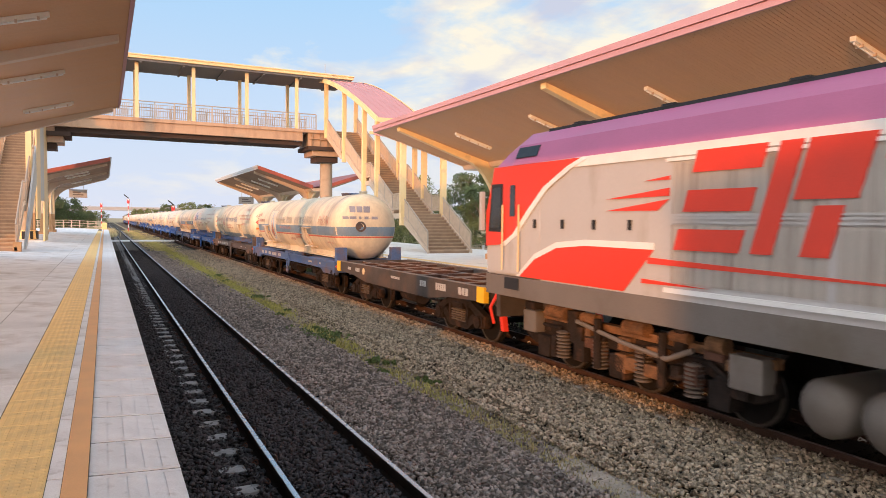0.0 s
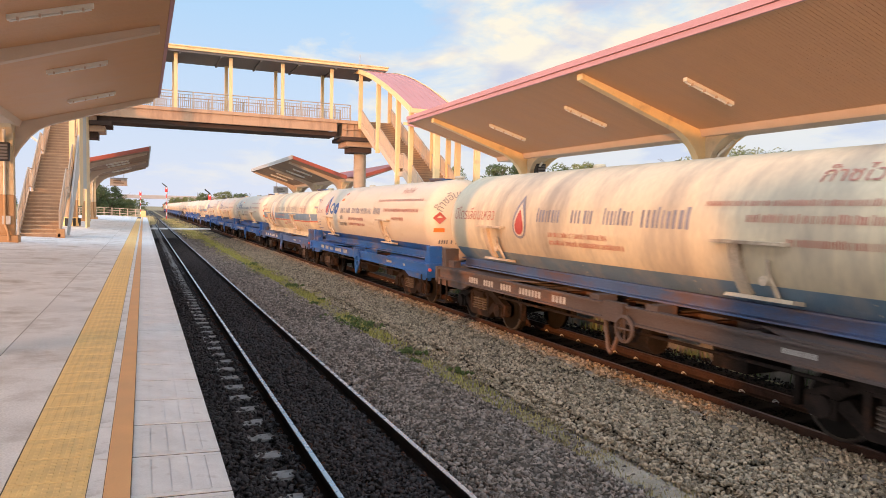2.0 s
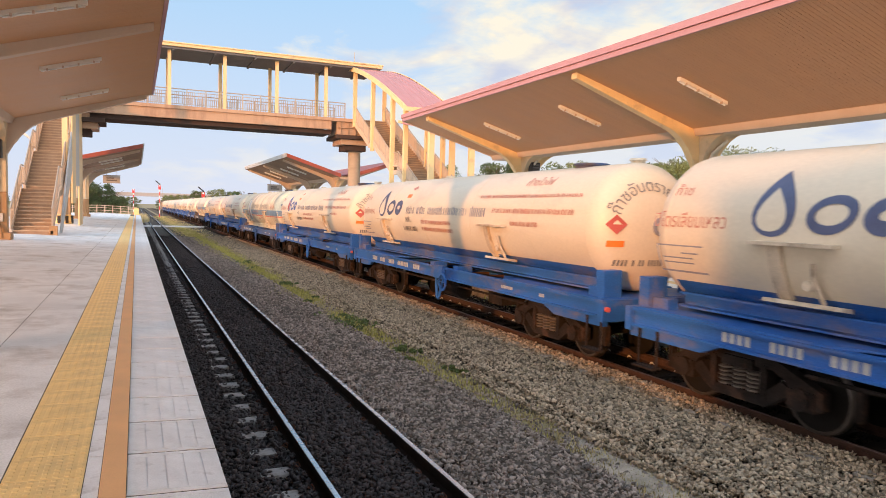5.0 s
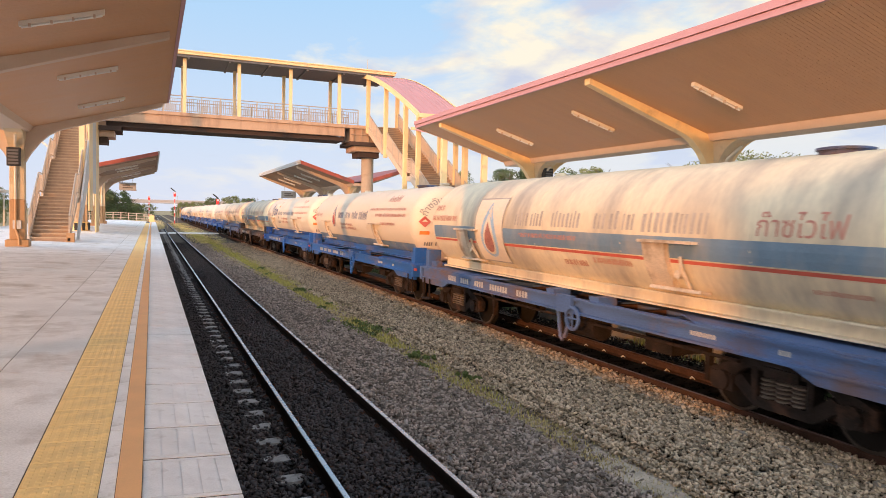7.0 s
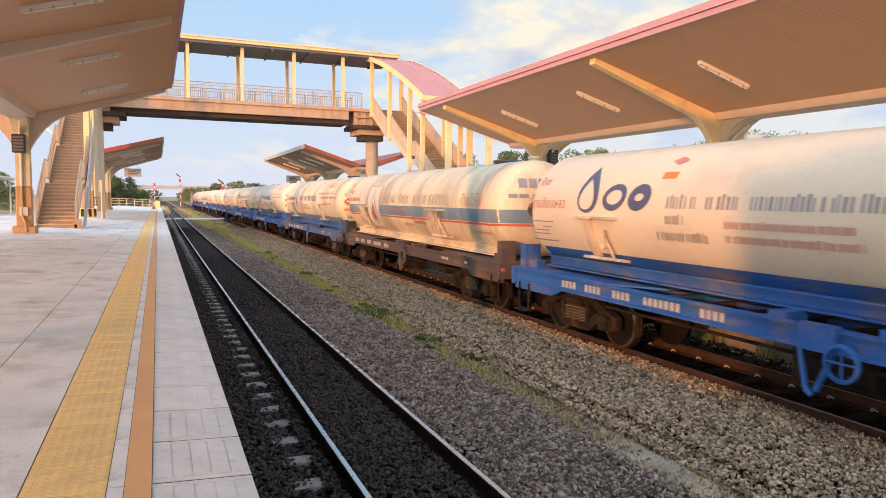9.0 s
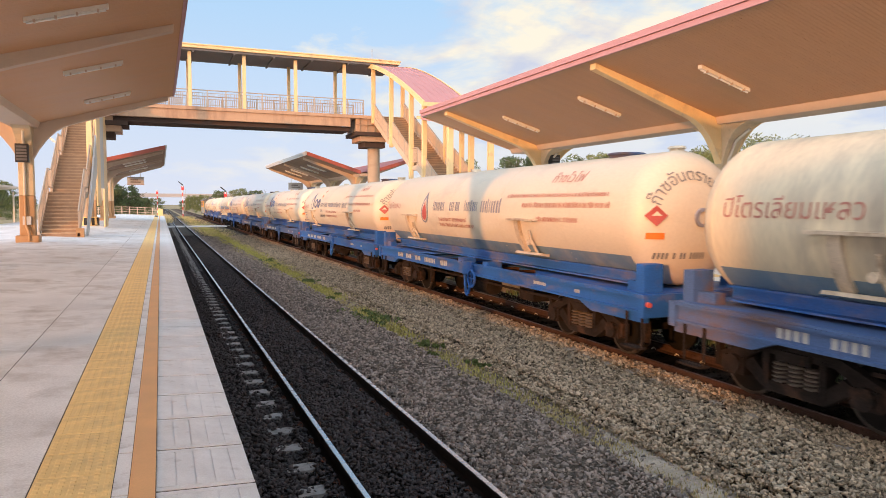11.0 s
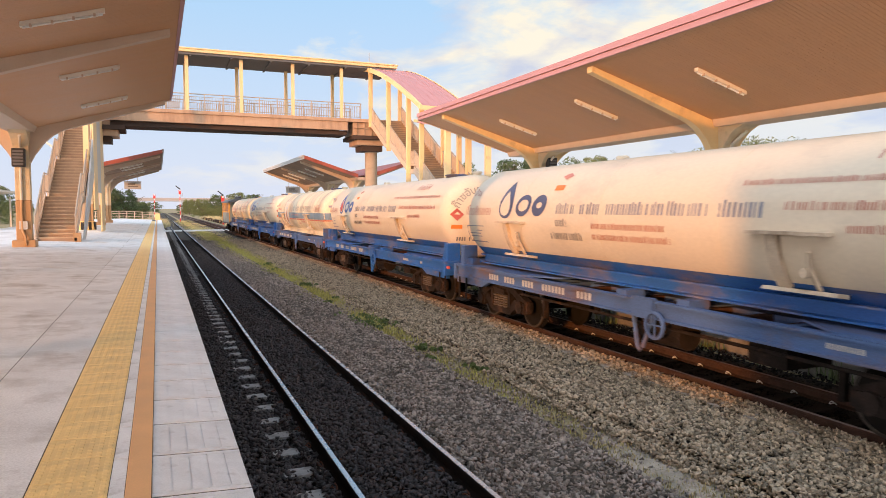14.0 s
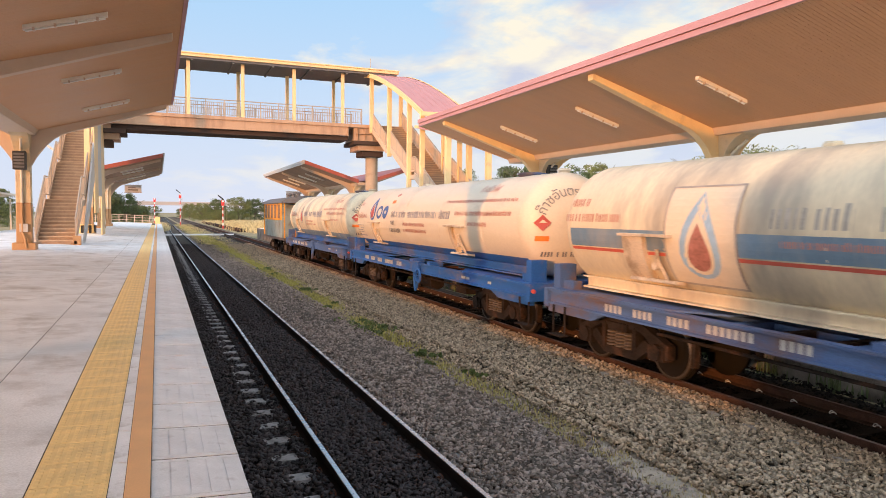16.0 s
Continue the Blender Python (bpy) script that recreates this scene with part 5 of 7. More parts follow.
def livery_emblem(sh, colourful, seed, shift=0.0, wide=0.82):
    """White tank with a drop and two round shapes, lettering strips, hazard diamond on the end."""
    c1, c2 = ("drop_blue", "drop_red") if colourful else ("emblem_slate", "tank_white")
    cy, cs = 11.06 - shift, 0.40
    part("drop_rim", shared(("drop_rim", c1, shift), lambda: decal_poly(drop_outline(cy, cs + 0.02, 0.80, 0.86), 0.008)), c1, sh, "blue drop emblem")
    part("drop_inner", shared(("drop_inner", shift), lambda: decal_poly(drop_outline(cy + 0.02, cs - 0.08, 0.56, 0.54), 0.012)), "tank_white", sh)
    if colourful:
        part("drop_core", shared(("drop_core", shift), lambda: decal_poly(drop_outline(cy + 0.02, cs - 0.10, 0.44, 0.46), 0.016)), c2, sh, "red drop core")
    part("emblem_ring", shared(("oring", c1, shift), lambda: ring_poly(10.33 - shift, 0.26, 0.58, 0.44, 0.10, 0.22)), c1, sh, "slanted ring emblem")

    def slab():
        return ring_poly(9.72 - shift, 0.26, 0.50, 0.42, 0.15, 0.22)
    part("emblem_block", shared(("oblock", c1, shift), slab), c1, sh, "slanted emblem shape")
    part("gas_word", shared(("petro", wide), lambda: tank_word("ปิโตรเลียมเหลว", 0.26, 13.0, 0.06, stretch=wide)), "text_red", sh, "red painted word")
    part("gas_word", shared("gasB", lambda: tank_word("ก๊าซ", 0.22, 12.75, 0.50)), "text_red", sh)
    part("gas_word", shared("gasC", lambda: tank_word("ก๊าซไวไฟ", 0.28, 3.3, 0.78)), "text_red", sh)
    part("lettering", shared("or_name", lambda: decal_bars(text_rows([(9.1, 8.5, 0.10, 0.17), (8.35, 7.8, 0.10, 0.17), (7.6, 5.4, 0.10, 0.17), (5.2, 4.5, 0.09, 0.19)], 9))), "text_blue", sh, "blue-grey lettering strip")
    part("lettering", shared("or_note", lambda: decal_bars(text_rows([(8.0, 6.2, -0.14, 0.09), (8.0, 6.1, -0.32, 0.09), (4.9, 1.2, 0.50, 0.07), (4.2, 1.3, 0.18, 0.09), (3.4, 2.4, -0.06, 0.08)], seed))), "text_red", sh, "faded red lettering strips")
    part("lettering", shared("or_num", lambda: decal_bars(text_rows([(9.1, 8.75, -0.12, 0.12), (9.3, 8.3, -0.36, 0.12)], 11))), "text_dark", sh, "dark number strip")
    part("data_table", shared("or_tab", lambda: decal_bars([(12.1, 12.95, -0.20, -0.18), (12.1, 12.95, -0.58, -0.55), (12.93, 12.95, -0.57, -0.2), (12.2, 12.5, -0.30, -0.28), (12.3, 12.85, -0.37, -0.35), (12.3, 12.85, -0.44, -0.42)])), "text_blue", sh, "ruled data table")
    part("side_diamond", shared("or_dia", lambda: decal_poly([(9.35, 0.88), (9.18, 0.97), (9.0, 0.88), (9.18, 0.79)], 0.008)), "text_red", sh)
    part("side_plate", shared("or_pl", lambda: decal_bars([(9.05, 9.35, 0.55, 0.66)])), "orange", sh, "small orange plate")
    livery_end(sh)


def livery_end(sh):
    def arc_word():
        vs, fs = words("ก๊าซอันตราย", 0.26)
        if not vs:
            return MB()
        wid = max(v[0] for v in vs)
        out = []
        for x, z in vs:
            a = math.pi / 2 + 0.30 + 0.95 * (0.5 - x / wid) * 2
            r = 0.60 + z
            out.append((r * math.cos(a), r * math.sin(a)))
        return MB().add(front_dish([(-0.14 + x, z) for x, z in out], 0.016), fs)
    part("end_word", shared("end_word", arc_word), "text_dark", sh, "dark word painted in an arc")
    part("hazard_diamond", shared("hz", lambda: MB().add(front_dish([(-0.93, 0.05), (-0.77, 0.21), (-0.61, 0.05), (-0.77, -0.11)], 0.03), [(0, 1, 2, 3)])), "drop_red", sh, "red hazard diamond")
    part("hazard_inner", shared("hz2", lambda: MB().add(front_dish([(-0.84, 0.05), (-0.77, 0.12), (-0.70, 0.05)], 0.036), [(0, 1, 2)])), "tank_white", sh)
    part("hazard_plate", shared("hz3", lambda: dish_patch(-0.89, -0.64, -0.31, -0.21, 3, 0.016)), "orange", sh, "orange hazard plate")
    def end_marks():
        m = MB()
        for k in range(15):
            if k not in (4, 6, 9):
                g = dish_patch(-0.74 + k * 0.058, -0.74 + k * 0.058 + 0.034, -0.62, -0.52, 2)
                m.add(g.v, g.f)
        return m
    part("lettering", shared("end_num", end_marks), "text_dark", sh, "dark number strip")
    part("end_gauge", shared("gauge2", lambda: MB().lathe([(0.15, 0), (0.15, 0.05), (0.10, 0.06), (0.10, 0.0)], (0.02, Y_A + 0.02, Z_T + 0.02), (0, -1, 0), 20)), "text_blue", sh, "grey round flange")


def livery_plain(sh, seed, old):
    """Small flame emblem and lettering strips."""
    cy = 9.62
    part("flame_rim", shared("pl_rim", lambda: decal_poly(drop_outline(cy, 0.16, 0.72, 0.88), 0.008)), "text_blue", sh, "blue flame outline")
    part("flame_edge", shared("pl_edge", lambda: decal_poly(drop_outline(cy, 0.10, 0.54, 0.66), 0.012)), "tank_white", sh)
    part("flame", shared("pl_core", lambda: decal_poly(drop_outline(cy, 0.05, 0.44, 0.50), 0.016)), "drop_red", sh, "dark red flame")
    part("lettering", shared("pl_name", lambda: decal_bars(text_rows([(9.0, 8.2, 0.06, 0.22), (7.9, 7.3, 0.06, 0.22), (7.0, 6.3, 0.06, 0.22), (6.1, 5.1, 0.04, 0.26)], 21))), "text_blue", sh, "blue-grey lettering strip")
    part("gas_word", shared("pl_gas", lambda: tank_word("ก๊าซไวไฟ", 0.32, 3.4, 0.66)), "text_red", sh, "red painted word")
    if old:
        part("gas_word", shared("pl_petro_old", lambda: tank_word("ปิโตรเลียมเหลว", 0.34, 12.6, 0.06, stretch=0.95)), "text_red", sh, "large faded red word")
    else:
        part("gas_word", shared("pl_petro", lambda: tank_word("ปิโตรเลียมเหลว", 0.26, 13.0, 0.10, stretch=0.85)), "text_red", sh)
    part("lettering", shared(("pl_note", seed), lambda: decal_bars(text_rows([(8.6, 6.9, -0.20, 0.08), (8.6, 6.5, -0.34, 0.08), (4.9, 1.4, 0.36, 0.07), (4.2, 1.3, 0.16, 0.09), (3.6, 2.2, -0.10, 0.08)], seed))), "text_red", sh, "faded red lettering strips")
    part("lower_band", shared("pl_low", lambda: decal_grid(Y_A + 0.52, Y_B - 0.52, -1.02, -0.62, 10, 0.004)), "band_blue", sh, "dark blue lower band")
    livery_end(sh)


# kind, frame paint, in order from the locomotive back
TANKS = [("band", "chassis_grey"), ("plain_old", "chassis_brown"), ("emblem_col", "chassis_blue"), ("band", "chassis_grey"), ("emblem", "chassis_blue"), ("emblem", "chassis_blue"),
         ("emblem_col", "chassis_blue"), ("band", "chassis_grey"), ("plain", "chassis_blue"), ("emblem", "chassis_blue"), ("band", "chassis_brown"), ("plain_old", "chassis_grey"),
         ("plain", "chassis_blue"), ("emblem", "chassis_blue"), ("emblem_col", "chassis_grey"), ("emblem", "chassis_grey"), ("emblem_col", "chassis_blue"), ("band", "chassis_grey"),
         ("emblem_col", "chassis_blue"), ("plain_old", "chassis_grey")]
GAP0 = 20.6                         # front of the first tank wagon at the clip's start
LABELS = {"band": "cream tank wagon with blue band and flame emblem", "plain": "white tank wagon with a small red flame emblem",
          "plain_old": "weathered cream tank wagon with faded lettering", "emblem": "white tank wagon with grey-blue drop emblem", "emblem_col": "white tank wagon with blue and red drop emblem"}
TRAIN = []


def make_tank(i, kind, frame_paint):
    t = thing("tank_wagon", LABELS[kind] + ", " + {"chassis_blue": "blue frame", "chassis_grey": "grey frame", "chassis_brown": "brown frame"}[frame_paint], "tank wagon", "tank wagons of the train")
    tank_chassis(t, frame_paint, "tank_old" if kind == "band" else ("chassis_grey" if frame_paint == "chassis_brown" else "chassis_blue"))
    sh = tank_shell(t, "tank_old" if kind in ("band", "plain_old") else "tank_white")
    if kind == "band":
        livery_band(sh)
    elif kind.startswith("plain"):
        livery_plain(sh, i, kind == "plain_old")
    else:
        livery_emblem(sh, kind == "emblem_col", 30 + i, {13: 0.2, 14: 0.4}.get(i, 0.0), 1.25 if i == 14 else 0.82)
    if kind.startswith("emblem"):
        low = shared("blue_foot", lambda: decal_grid(Y_A + 0.52, Y_B - 0.52, -1.15, -0.72, 10, 0.005))
        if low:
            part("lower_band", low, "chassis_blue", sh, "blue lower band")
    TRAIN.append((t, GAP0 + PITCH * i))


for i, (kind, paint) in enumerate(TANKS):
    make_tank(i, kind, paint)


def flat_wagon():
    """An empty skeleton container wagon."""
    t = thing("flat_wagon", "empty black skeleton container wagon with rusty crossbars", "flat wagon")
    Lw = 9.35
    for s in (-1, 1):
        x0, x1 = sorted((s * 1.06, s * 1.20))
        part("side_sill", MB().prism([(0.15, 1.20), (0.15, 0.92), (1.6, 0.86), (2.6, 0.74), (Lw - 2.6, 0.74), (Lw - 1.6, 0.86), (Lw - 0.15, 0.92), (Lw - 0.15, 1.20)], "x", x0, x1), "flat_black", t, "black side sill", bevel=0.01)
    part("centre_sill", MB().box(-0.10, 0.2, 0.62, 0.10, Lw - 0.2, 0.86), "flat_rust", t)
    for s in (-1, 1):
        part("sill_lip", MB().box(min(s * 1.10, s * 1.205), 0.15, 1.20, max(s * 1.10, s * 1.205), Lw - 0.15, 1.212), "flat_bar", t, "worn top edge of the sill")
    for x in (-0.42, 0.42):
        st = part("stringer", MB().box(x - 0.03, 0.2, 0.88, x + 0.03, Lw - 0.2, 1.16), "flat_rust", t, "deep rusty stringer")
        part("stringer_top", MB().box(x - 0.035, 0.2, 1.16, x + 0.035, Lw - 0.2, 1.172), "flat_bar", st)
    for k in range(9):
        y = 0.2 + (Lw - 0.4) * k / 8
        cb = part("crossbar", MB().box(-1.08, y - 0.025, 0.92, 1.08, y + 0.025, 1.175), "flat_rust", t, "thin rusty crossbar")
        part("bar_top", MB().box(-1.08, y - 0.03, 1.175, 1.08, y + 0.03, 1.186), "flat_bar", cb)
    for k, x0, x1 in ((1, -0.38, 0.38), (2, -0.38, 0.38), (4, -0.38, 0.38), (5, -0.38, 0.38), (0, -1.04, -0.46), (7, -1.04, 0.38)):
        y = 0.2 + (Lw - 0.4) * k / 8
        part("deck_plate", MB().box(x0, y + 0.03, 1.10, x1, y + (Lw - 0.4) / 8 - 0.03, 1.12), "flat_dust", t, "dusty brown deck plate")
    for y in (0.12, Lw - 0.26):
        part("end_beam", MB().box(-1.2, y, 0.88, 1.2, y + 0.14, 1.2), "flat_black", t)
        for x in (-1.215,):
            part("end_plate", MB().box(x - 0.006, y - 0.05 if y < 1 else y - 0.1, 0.90, x + 0.10, y + 0.24 if y < 1 else y + 0.19, 1.20), "yellow", t, "yellow end plate")
    marks = MB()
    for y0, n, w, h in ((0.75, 3, 0.11, 0.15), (1.75, 5, 0.075, 0.15), (2.75, 3, 0.085, 0.13), (4.3, 7, 0.06, 0.06), (7.25, 3, 0.09, 0.11), (8.0, 3, 0.07, 0.08)):
        for k in range(n):
            a = y0 + k * w * 1.35
            marks.box(-1.206, a, 1.04 - h / 2, -1.2, a + w, 1.04 + h / 2)
    part("lettering", marks, "sill_white", t, "grubby white lettering bars")
    part("round_plate", MB().cyl((-1.2, 6.9, 1.03), (-1.215, 6.9, 1.03), 0.09, n=16), "cream", t)
    part("brake_gear", MB().cyl((-0.6, 4.2, 0.6), (-0.6, 5.2, 0.6), 0.2, n=14).tube([(-0.9, 2.6, 0.66), (-0.9, 7.0, 0.66)], 0.025, n=6), "bogie", t)
    for y in (1.75, Lw - 1.75):
        bogie(t, y)
    coupler(t, 0.15, -1)
    coupler(t, Lw - 0.15, 1)
    TRAIN.append((t, GAP0 - Lw))


flat_wagon()


def loco():
    """Diesel locomotive; local y runs forward from 0 at its end cab to -20."""
    t = thing("locomotive", "silver and red diesel locomotive with magenta roof", "locomotive")
    W = 1.42
    zs0, zs1, ze, zr = 1.17, 1.52, 3.42, 3.98     # skirt, sill, eaves, roof
    ye, yf = -0.35, -20.2
    body = MB().box(-W + 0.02, yf, zs1, W - 0.02, ye - 1.75, ze)
    b = part("body", body, "loco_silver", t, "silver-grey car body")
    # cab with a sloped face
    cab = MB().prism([(ye - 1.75, zs1), (ye - 0.02, zs1), (ye, 1.9), (ye - 0.02, 2.62), (ye - 0.30, 3.42), (ye - 1.75, 3.42)], "x", -W + 0.02, W - 0.02)
    c = part("cab", cab, "loco_silver", t, "driver's cab end", bevel=0.05)
    part("skirt", MB().box(-W + 0.005, yf, zs0, W - 0.005, ye - 0.05, zs1), "loco_skirt", t, "grey-brown lower skirt")
    roof = MB().prism([(-W + 0.02, ze), (-W + 0.16, ze + 0.34), (-W + 0.42, zr), (W - 0.42, zr), (W - 0.16, ze + 0.34), (W - 0.02, ze)], "y", yf, ye - 0.9)
    part("roof", roof, "loco_roof", t, "magenta sloped roof side")
    vs = [(-W + 0.02, ye - 0.9, ze), (-W + 0.16, ye - 0.9, ze + 0.34), (-W + 0.42, ye - 0.9, zr), (W - 0.42, ye - 0.9, zr), (W - 0.16, ye - 0.9, ze + 0.34), (W - 0.02, ye - 0.9, ze),
          (-W + 0.06, ye - 0.30, ze), (-W + 0.2, ye - 0.5, ze + 0.24), (W - 0.2, ye - 0.5, ze + 0.24), (W - 0.06, ye - 0.30, ze)]
    part("roof_end", MB().add(vs, [(0, 1, 7, 6), (1, 2, 7), (2, 3, 8, 7), (3, 4, 8), (4, 5, 9, 8), (6, 7, 8, 9), (0, 5, 4, 3, 2, 1), (0, 6, 9, 5)]), "loco_roof", t)
    part("roof_walk", MB().box(-W + 0.40, yf, zr - 0.02, W - 0.40, ye - 1.4, zr + 0.03), "black", t, "black roof hatches")
    for k in range(9):
        y = ye - 2.2 - k * 1.9
        part("roof_hatch", MB().box(-W + 0.39, y - 0.12, zr + 0.03, W - 0.39, y + 0.12, zr + 0.055), "black", t)
    part("side_vent", MB().prism([(-W + 0.10, ze + 0.12), (-W + 0.17, ze + 0.29), (-W + 0.13, ze + 0.30), (-W + 0.05, ze + 0.12)], "y", ye - 1.55, ye - 0.92), "black", t, "black roof louvre")
    # pale stripe under the eaves that curves down to the cab
    x = -W + 0.012
    part("eaves_stripe", MB().prism([(ye - 2.3, 3.28), (yf, 3.28), (yf, 3.42), (ye - 2.7, 3.42)], "x", x - 0.012, x + 0.01), "white", b, "white eaves stripe")

    def sheet(pts, mat, name, lift, label=""):
        part(name, MB().prism(pts, "x", x - lift, x + 0.01), mat, b, label)
    # red sweep behind the cab window
    curve = [(ye - 0.05, 2.02), (ye - 0.55, 2.06), (ye - 0.95, 2.25), (ye - 1.35, 2.62), (ye - 1.85, 3.02), (ye - 2.45, 3.30), (ye - 2.8, 3.41)]
    sheet([(ye - 0.32, 3.41), (ye - 0.04, 2.62)] + curve, "loco_red", "red_sweep", 0.020, "red paint sweep")
    sheet(curve[1:] + [(a - 0.12, z - 0.03) for a, z in reversed(curve[1:])], "white", "sweep_edge", 0.022)
    # lower red swoosh
    top = [(ye - 1.15, 1.54), (ye - 1.6, 1.85), (ye - 2.2, 2.06), (ye - 2.9, 2.12), (ye - 4.3, 2.12)]
    sheet(top + [(ye - 3.75, 1.54)], "loco_red", "red_swoosh", 0.006, "red swoosh")
    sheet([(ye - 1.05, 1.54)] + [(a, z + 0.09) for a, z in top[1:]] + list(reversed(top)), "white", "swoosh_edge", 0.007)
    sheet([(ye - 3.35, 2.78), (ye - 4.55, 2.90), (ye - 4.55, 2.80)], "loco_red", "speed_line", 0.006)
    sheet([(ye - 3.35, 2.62), (ye - 4.35, 2.62), (ye - 4.55, 2.76)], "loco_red", "speed_line", 0.006)
    sheet([(ye - 4.1, 3.0), (ye - 4.55, 3.05), (ye - 4.55, 3.0)], "loco_red", "speed_line", 0.006)
    sheet([(ye - 4.2, 2.02), (ye - 4.2, 1.94), (ye - 8.4, 1.90)], "loco_red", "speed_line", 0.016)
    sheet([(ye - 4.1, 1.74), (ye - 4.1, 1.68), (ye - 5.2, 1.70)], "loco_red", "speed_line", 0.016)
    # ribbed side grilles
    for a, w in ((ye - 4.6, 2.05), (ye - 6.75, 2.05), (ye - 8.9, 2.05), (ye - 11.05, 2.05), (ye - 13.2, 2.05)):
        for z0, z1 in ((1.72, 2.44), (2.56, 3.20)):
            p = part("side_grille", MB().box(x - 0.004, a - w, z0, x + 0.02, a, z1), "loco_panel", b, "dusty ribbed side grille")
            ribs = MB()
            for k in range(40):
                y = a - w + 0.03 + k * (w - 0.06) / 40
                ribs.box(x - 0.012, y, z0 + 0.03, x, y + 0.022, z1 - 0.03)
            part("ribbing", ribs, "loco_panel", p)
        for z in (2.46, 2.51, 2.55):
            part("rail_bar", MB().box(x - 0.02, a - w, z, x + 0.01, a, z + 0.025), "loco_silver", b)
    part("grille_rail", MB().box(x - 0.022, yf, 1.60, x + 0.01, ye - 4.5, 1.66).box(x - 0.022, yf, 3.22, x + 0.01, ye - 4.5, 3.26), "white", b)
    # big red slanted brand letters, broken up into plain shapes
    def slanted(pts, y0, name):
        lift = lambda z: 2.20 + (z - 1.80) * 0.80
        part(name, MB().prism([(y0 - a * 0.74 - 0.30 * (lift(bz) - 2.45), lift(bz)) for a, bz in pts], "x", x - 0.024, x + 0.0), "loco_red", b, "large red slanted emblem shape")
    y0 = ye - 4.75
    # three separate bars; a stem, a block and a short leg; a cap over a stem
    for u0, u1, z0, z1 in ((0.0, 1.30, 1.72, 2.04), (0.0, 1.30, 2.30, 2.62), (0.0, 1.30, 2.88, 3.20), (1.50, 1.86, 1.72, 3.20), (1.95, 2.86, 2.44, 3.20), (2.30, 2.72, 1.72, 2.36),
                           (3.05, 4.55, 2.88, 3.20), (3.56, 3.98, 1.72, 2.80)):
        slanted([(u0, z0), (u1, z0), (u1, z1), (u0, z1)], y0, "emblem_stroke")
    # cab door, windows, handrails
    d = part("cab_door", MB().box(x - 0.014, ye - 1.15, 1.58, x + 0.01, ye - 0.70, 3.22), "loco_silver", t, "narrow cab door")
    part("door_window", MB().box(x - 0.028, ye - 1.02, 2.55, x, ye - 0.86, 3.08), "glass", d)
    wn = part("side_window", MB().prism([(ye - 0.62, 2.28), (ye - 0.14, 2.28), (ye - 0.24, 3.12), (ye - 0.62, 3.12)], "x", x - 0.026, x + 0.01), "black", t, "cab side window")
    part("pane", MB().prism([(ye - 0.56, 2.34), (ye - 0.22, 2.34), (ye - 0.29, 3.06), (ye - 0.56, 3.06)], "x", x - 0.032, x), "glass", wn, "dark glass")
    part("mirror", MB().box(x - 0.12, ye - 0.06, 2.3, x - 0.06, ye + 0.04, 3.0), "loco_silver", wn)
    for y in (ye - 0.66, ye - 1.18):
        part("grab_rail", MB().tube([(x - 0.05, y, 1.62), (x - 0.05, y, 2.75)], 0.018, n=6), "cream", d, "cream grab rail")
    part("step_ladder", MB().box(x - 0.02, ye - 1.15, 1.30, x + 0.02, ye - 0.7, 1.50), "black", t)
    for k in range(4):
        y = ye - 1.6 - k * 0.75
        part("latch", MB().box(x - 0.02, y - 0.03, 2.36, x, y + 0.03, 2.5), "black", b)
    # front face: buffers, red pilot
    part("pilot", MB().prism([(ye - 0.20, 1.17), (ye - 0.06, 1.17), (ye - 0.08, 0.72), (ye - 0.20, 0.72)], "x", -1.2, 1.2), "flat_black", t, "black end beam")
    for q in (-1.15, 1.05):
        part("pilot_bracket", MB().prism([(ye - 0.10, 1.17), (ye + 0.02, 1.17), (ye - 0.16, 0.45), (ye - 0.26, 0.45)], "x", q, q + 0.10), "loco_red", t, "red pilot bracket")
    hose = MB().tube([(-1.1, ye + 0.05, 1.15), (-1.2, ye + 0.15, 0.85), (-1.15, ye + 0.1, 0.55)], 0.03, n=6)
    part("pilot_hose", hose, "loco_red", t)
    coupler(t, ye + 0.0, 1)
    part("wind_screen", MB().prism([(ye - 0.06, 2.62), (ye - 0.28, 3.30), (ye - 0.24, 3.31), (ye - 0.02, 2.63)], "x", -1.1, 1.1), "glass", t, "dark windscreen")
    # six-wheel bogies
    for cy in (ye - 3.4, ye - 15.6):
        f = MB()
        for s in (-1, 1):
            x0, x1 = sorted((s * 0.92, s * 1.08))
            f.prism([(cy - 2.5, 0.55), (cy - 2.4, 0.85), (cy + 2.4, 0.85), (cy + 2.5, 0.55), (cy + 2.2, 0.40), (cy + 1.5, 0.62), (cy - 1.5, 0.62), (cy - 2.2, 0.40)], "x", x0, x1)
            for yy in (-1.8, 0, 1.8):
                f.box(min(s * 0.95, s * 1.2), cy + yy - 0.16, 0.26, max(s * 0.95, s * 1.2), cy + yy + 0.16, 0.60)
        fr = part("bogie_frame", f, "bogie", t, "dusty rusty six-wheel bogie", bevel=0.015)
        sp = MB()
        for yy in (-1.35, -0.45, 0.45, 1.35):
            for k in range(8):
                sp.lathe([(0.07, 0), (0.12, 0.015), (0.12, 0.03), (0.07, 0.045)], (-1.12, cy + yy, 0.30 + k * 0.055), (0, 0, 1), 10)
        part("spring_set", sp, "spring", fr, "coil springs")
        box_ = MB().box(-1.28, cy + 1.95, 0.62, -1.04, cy + 2.3, 0.98)
        part("sand_box", box_, "loco_skirt", fr, "tan sand box", bevel=0.02)
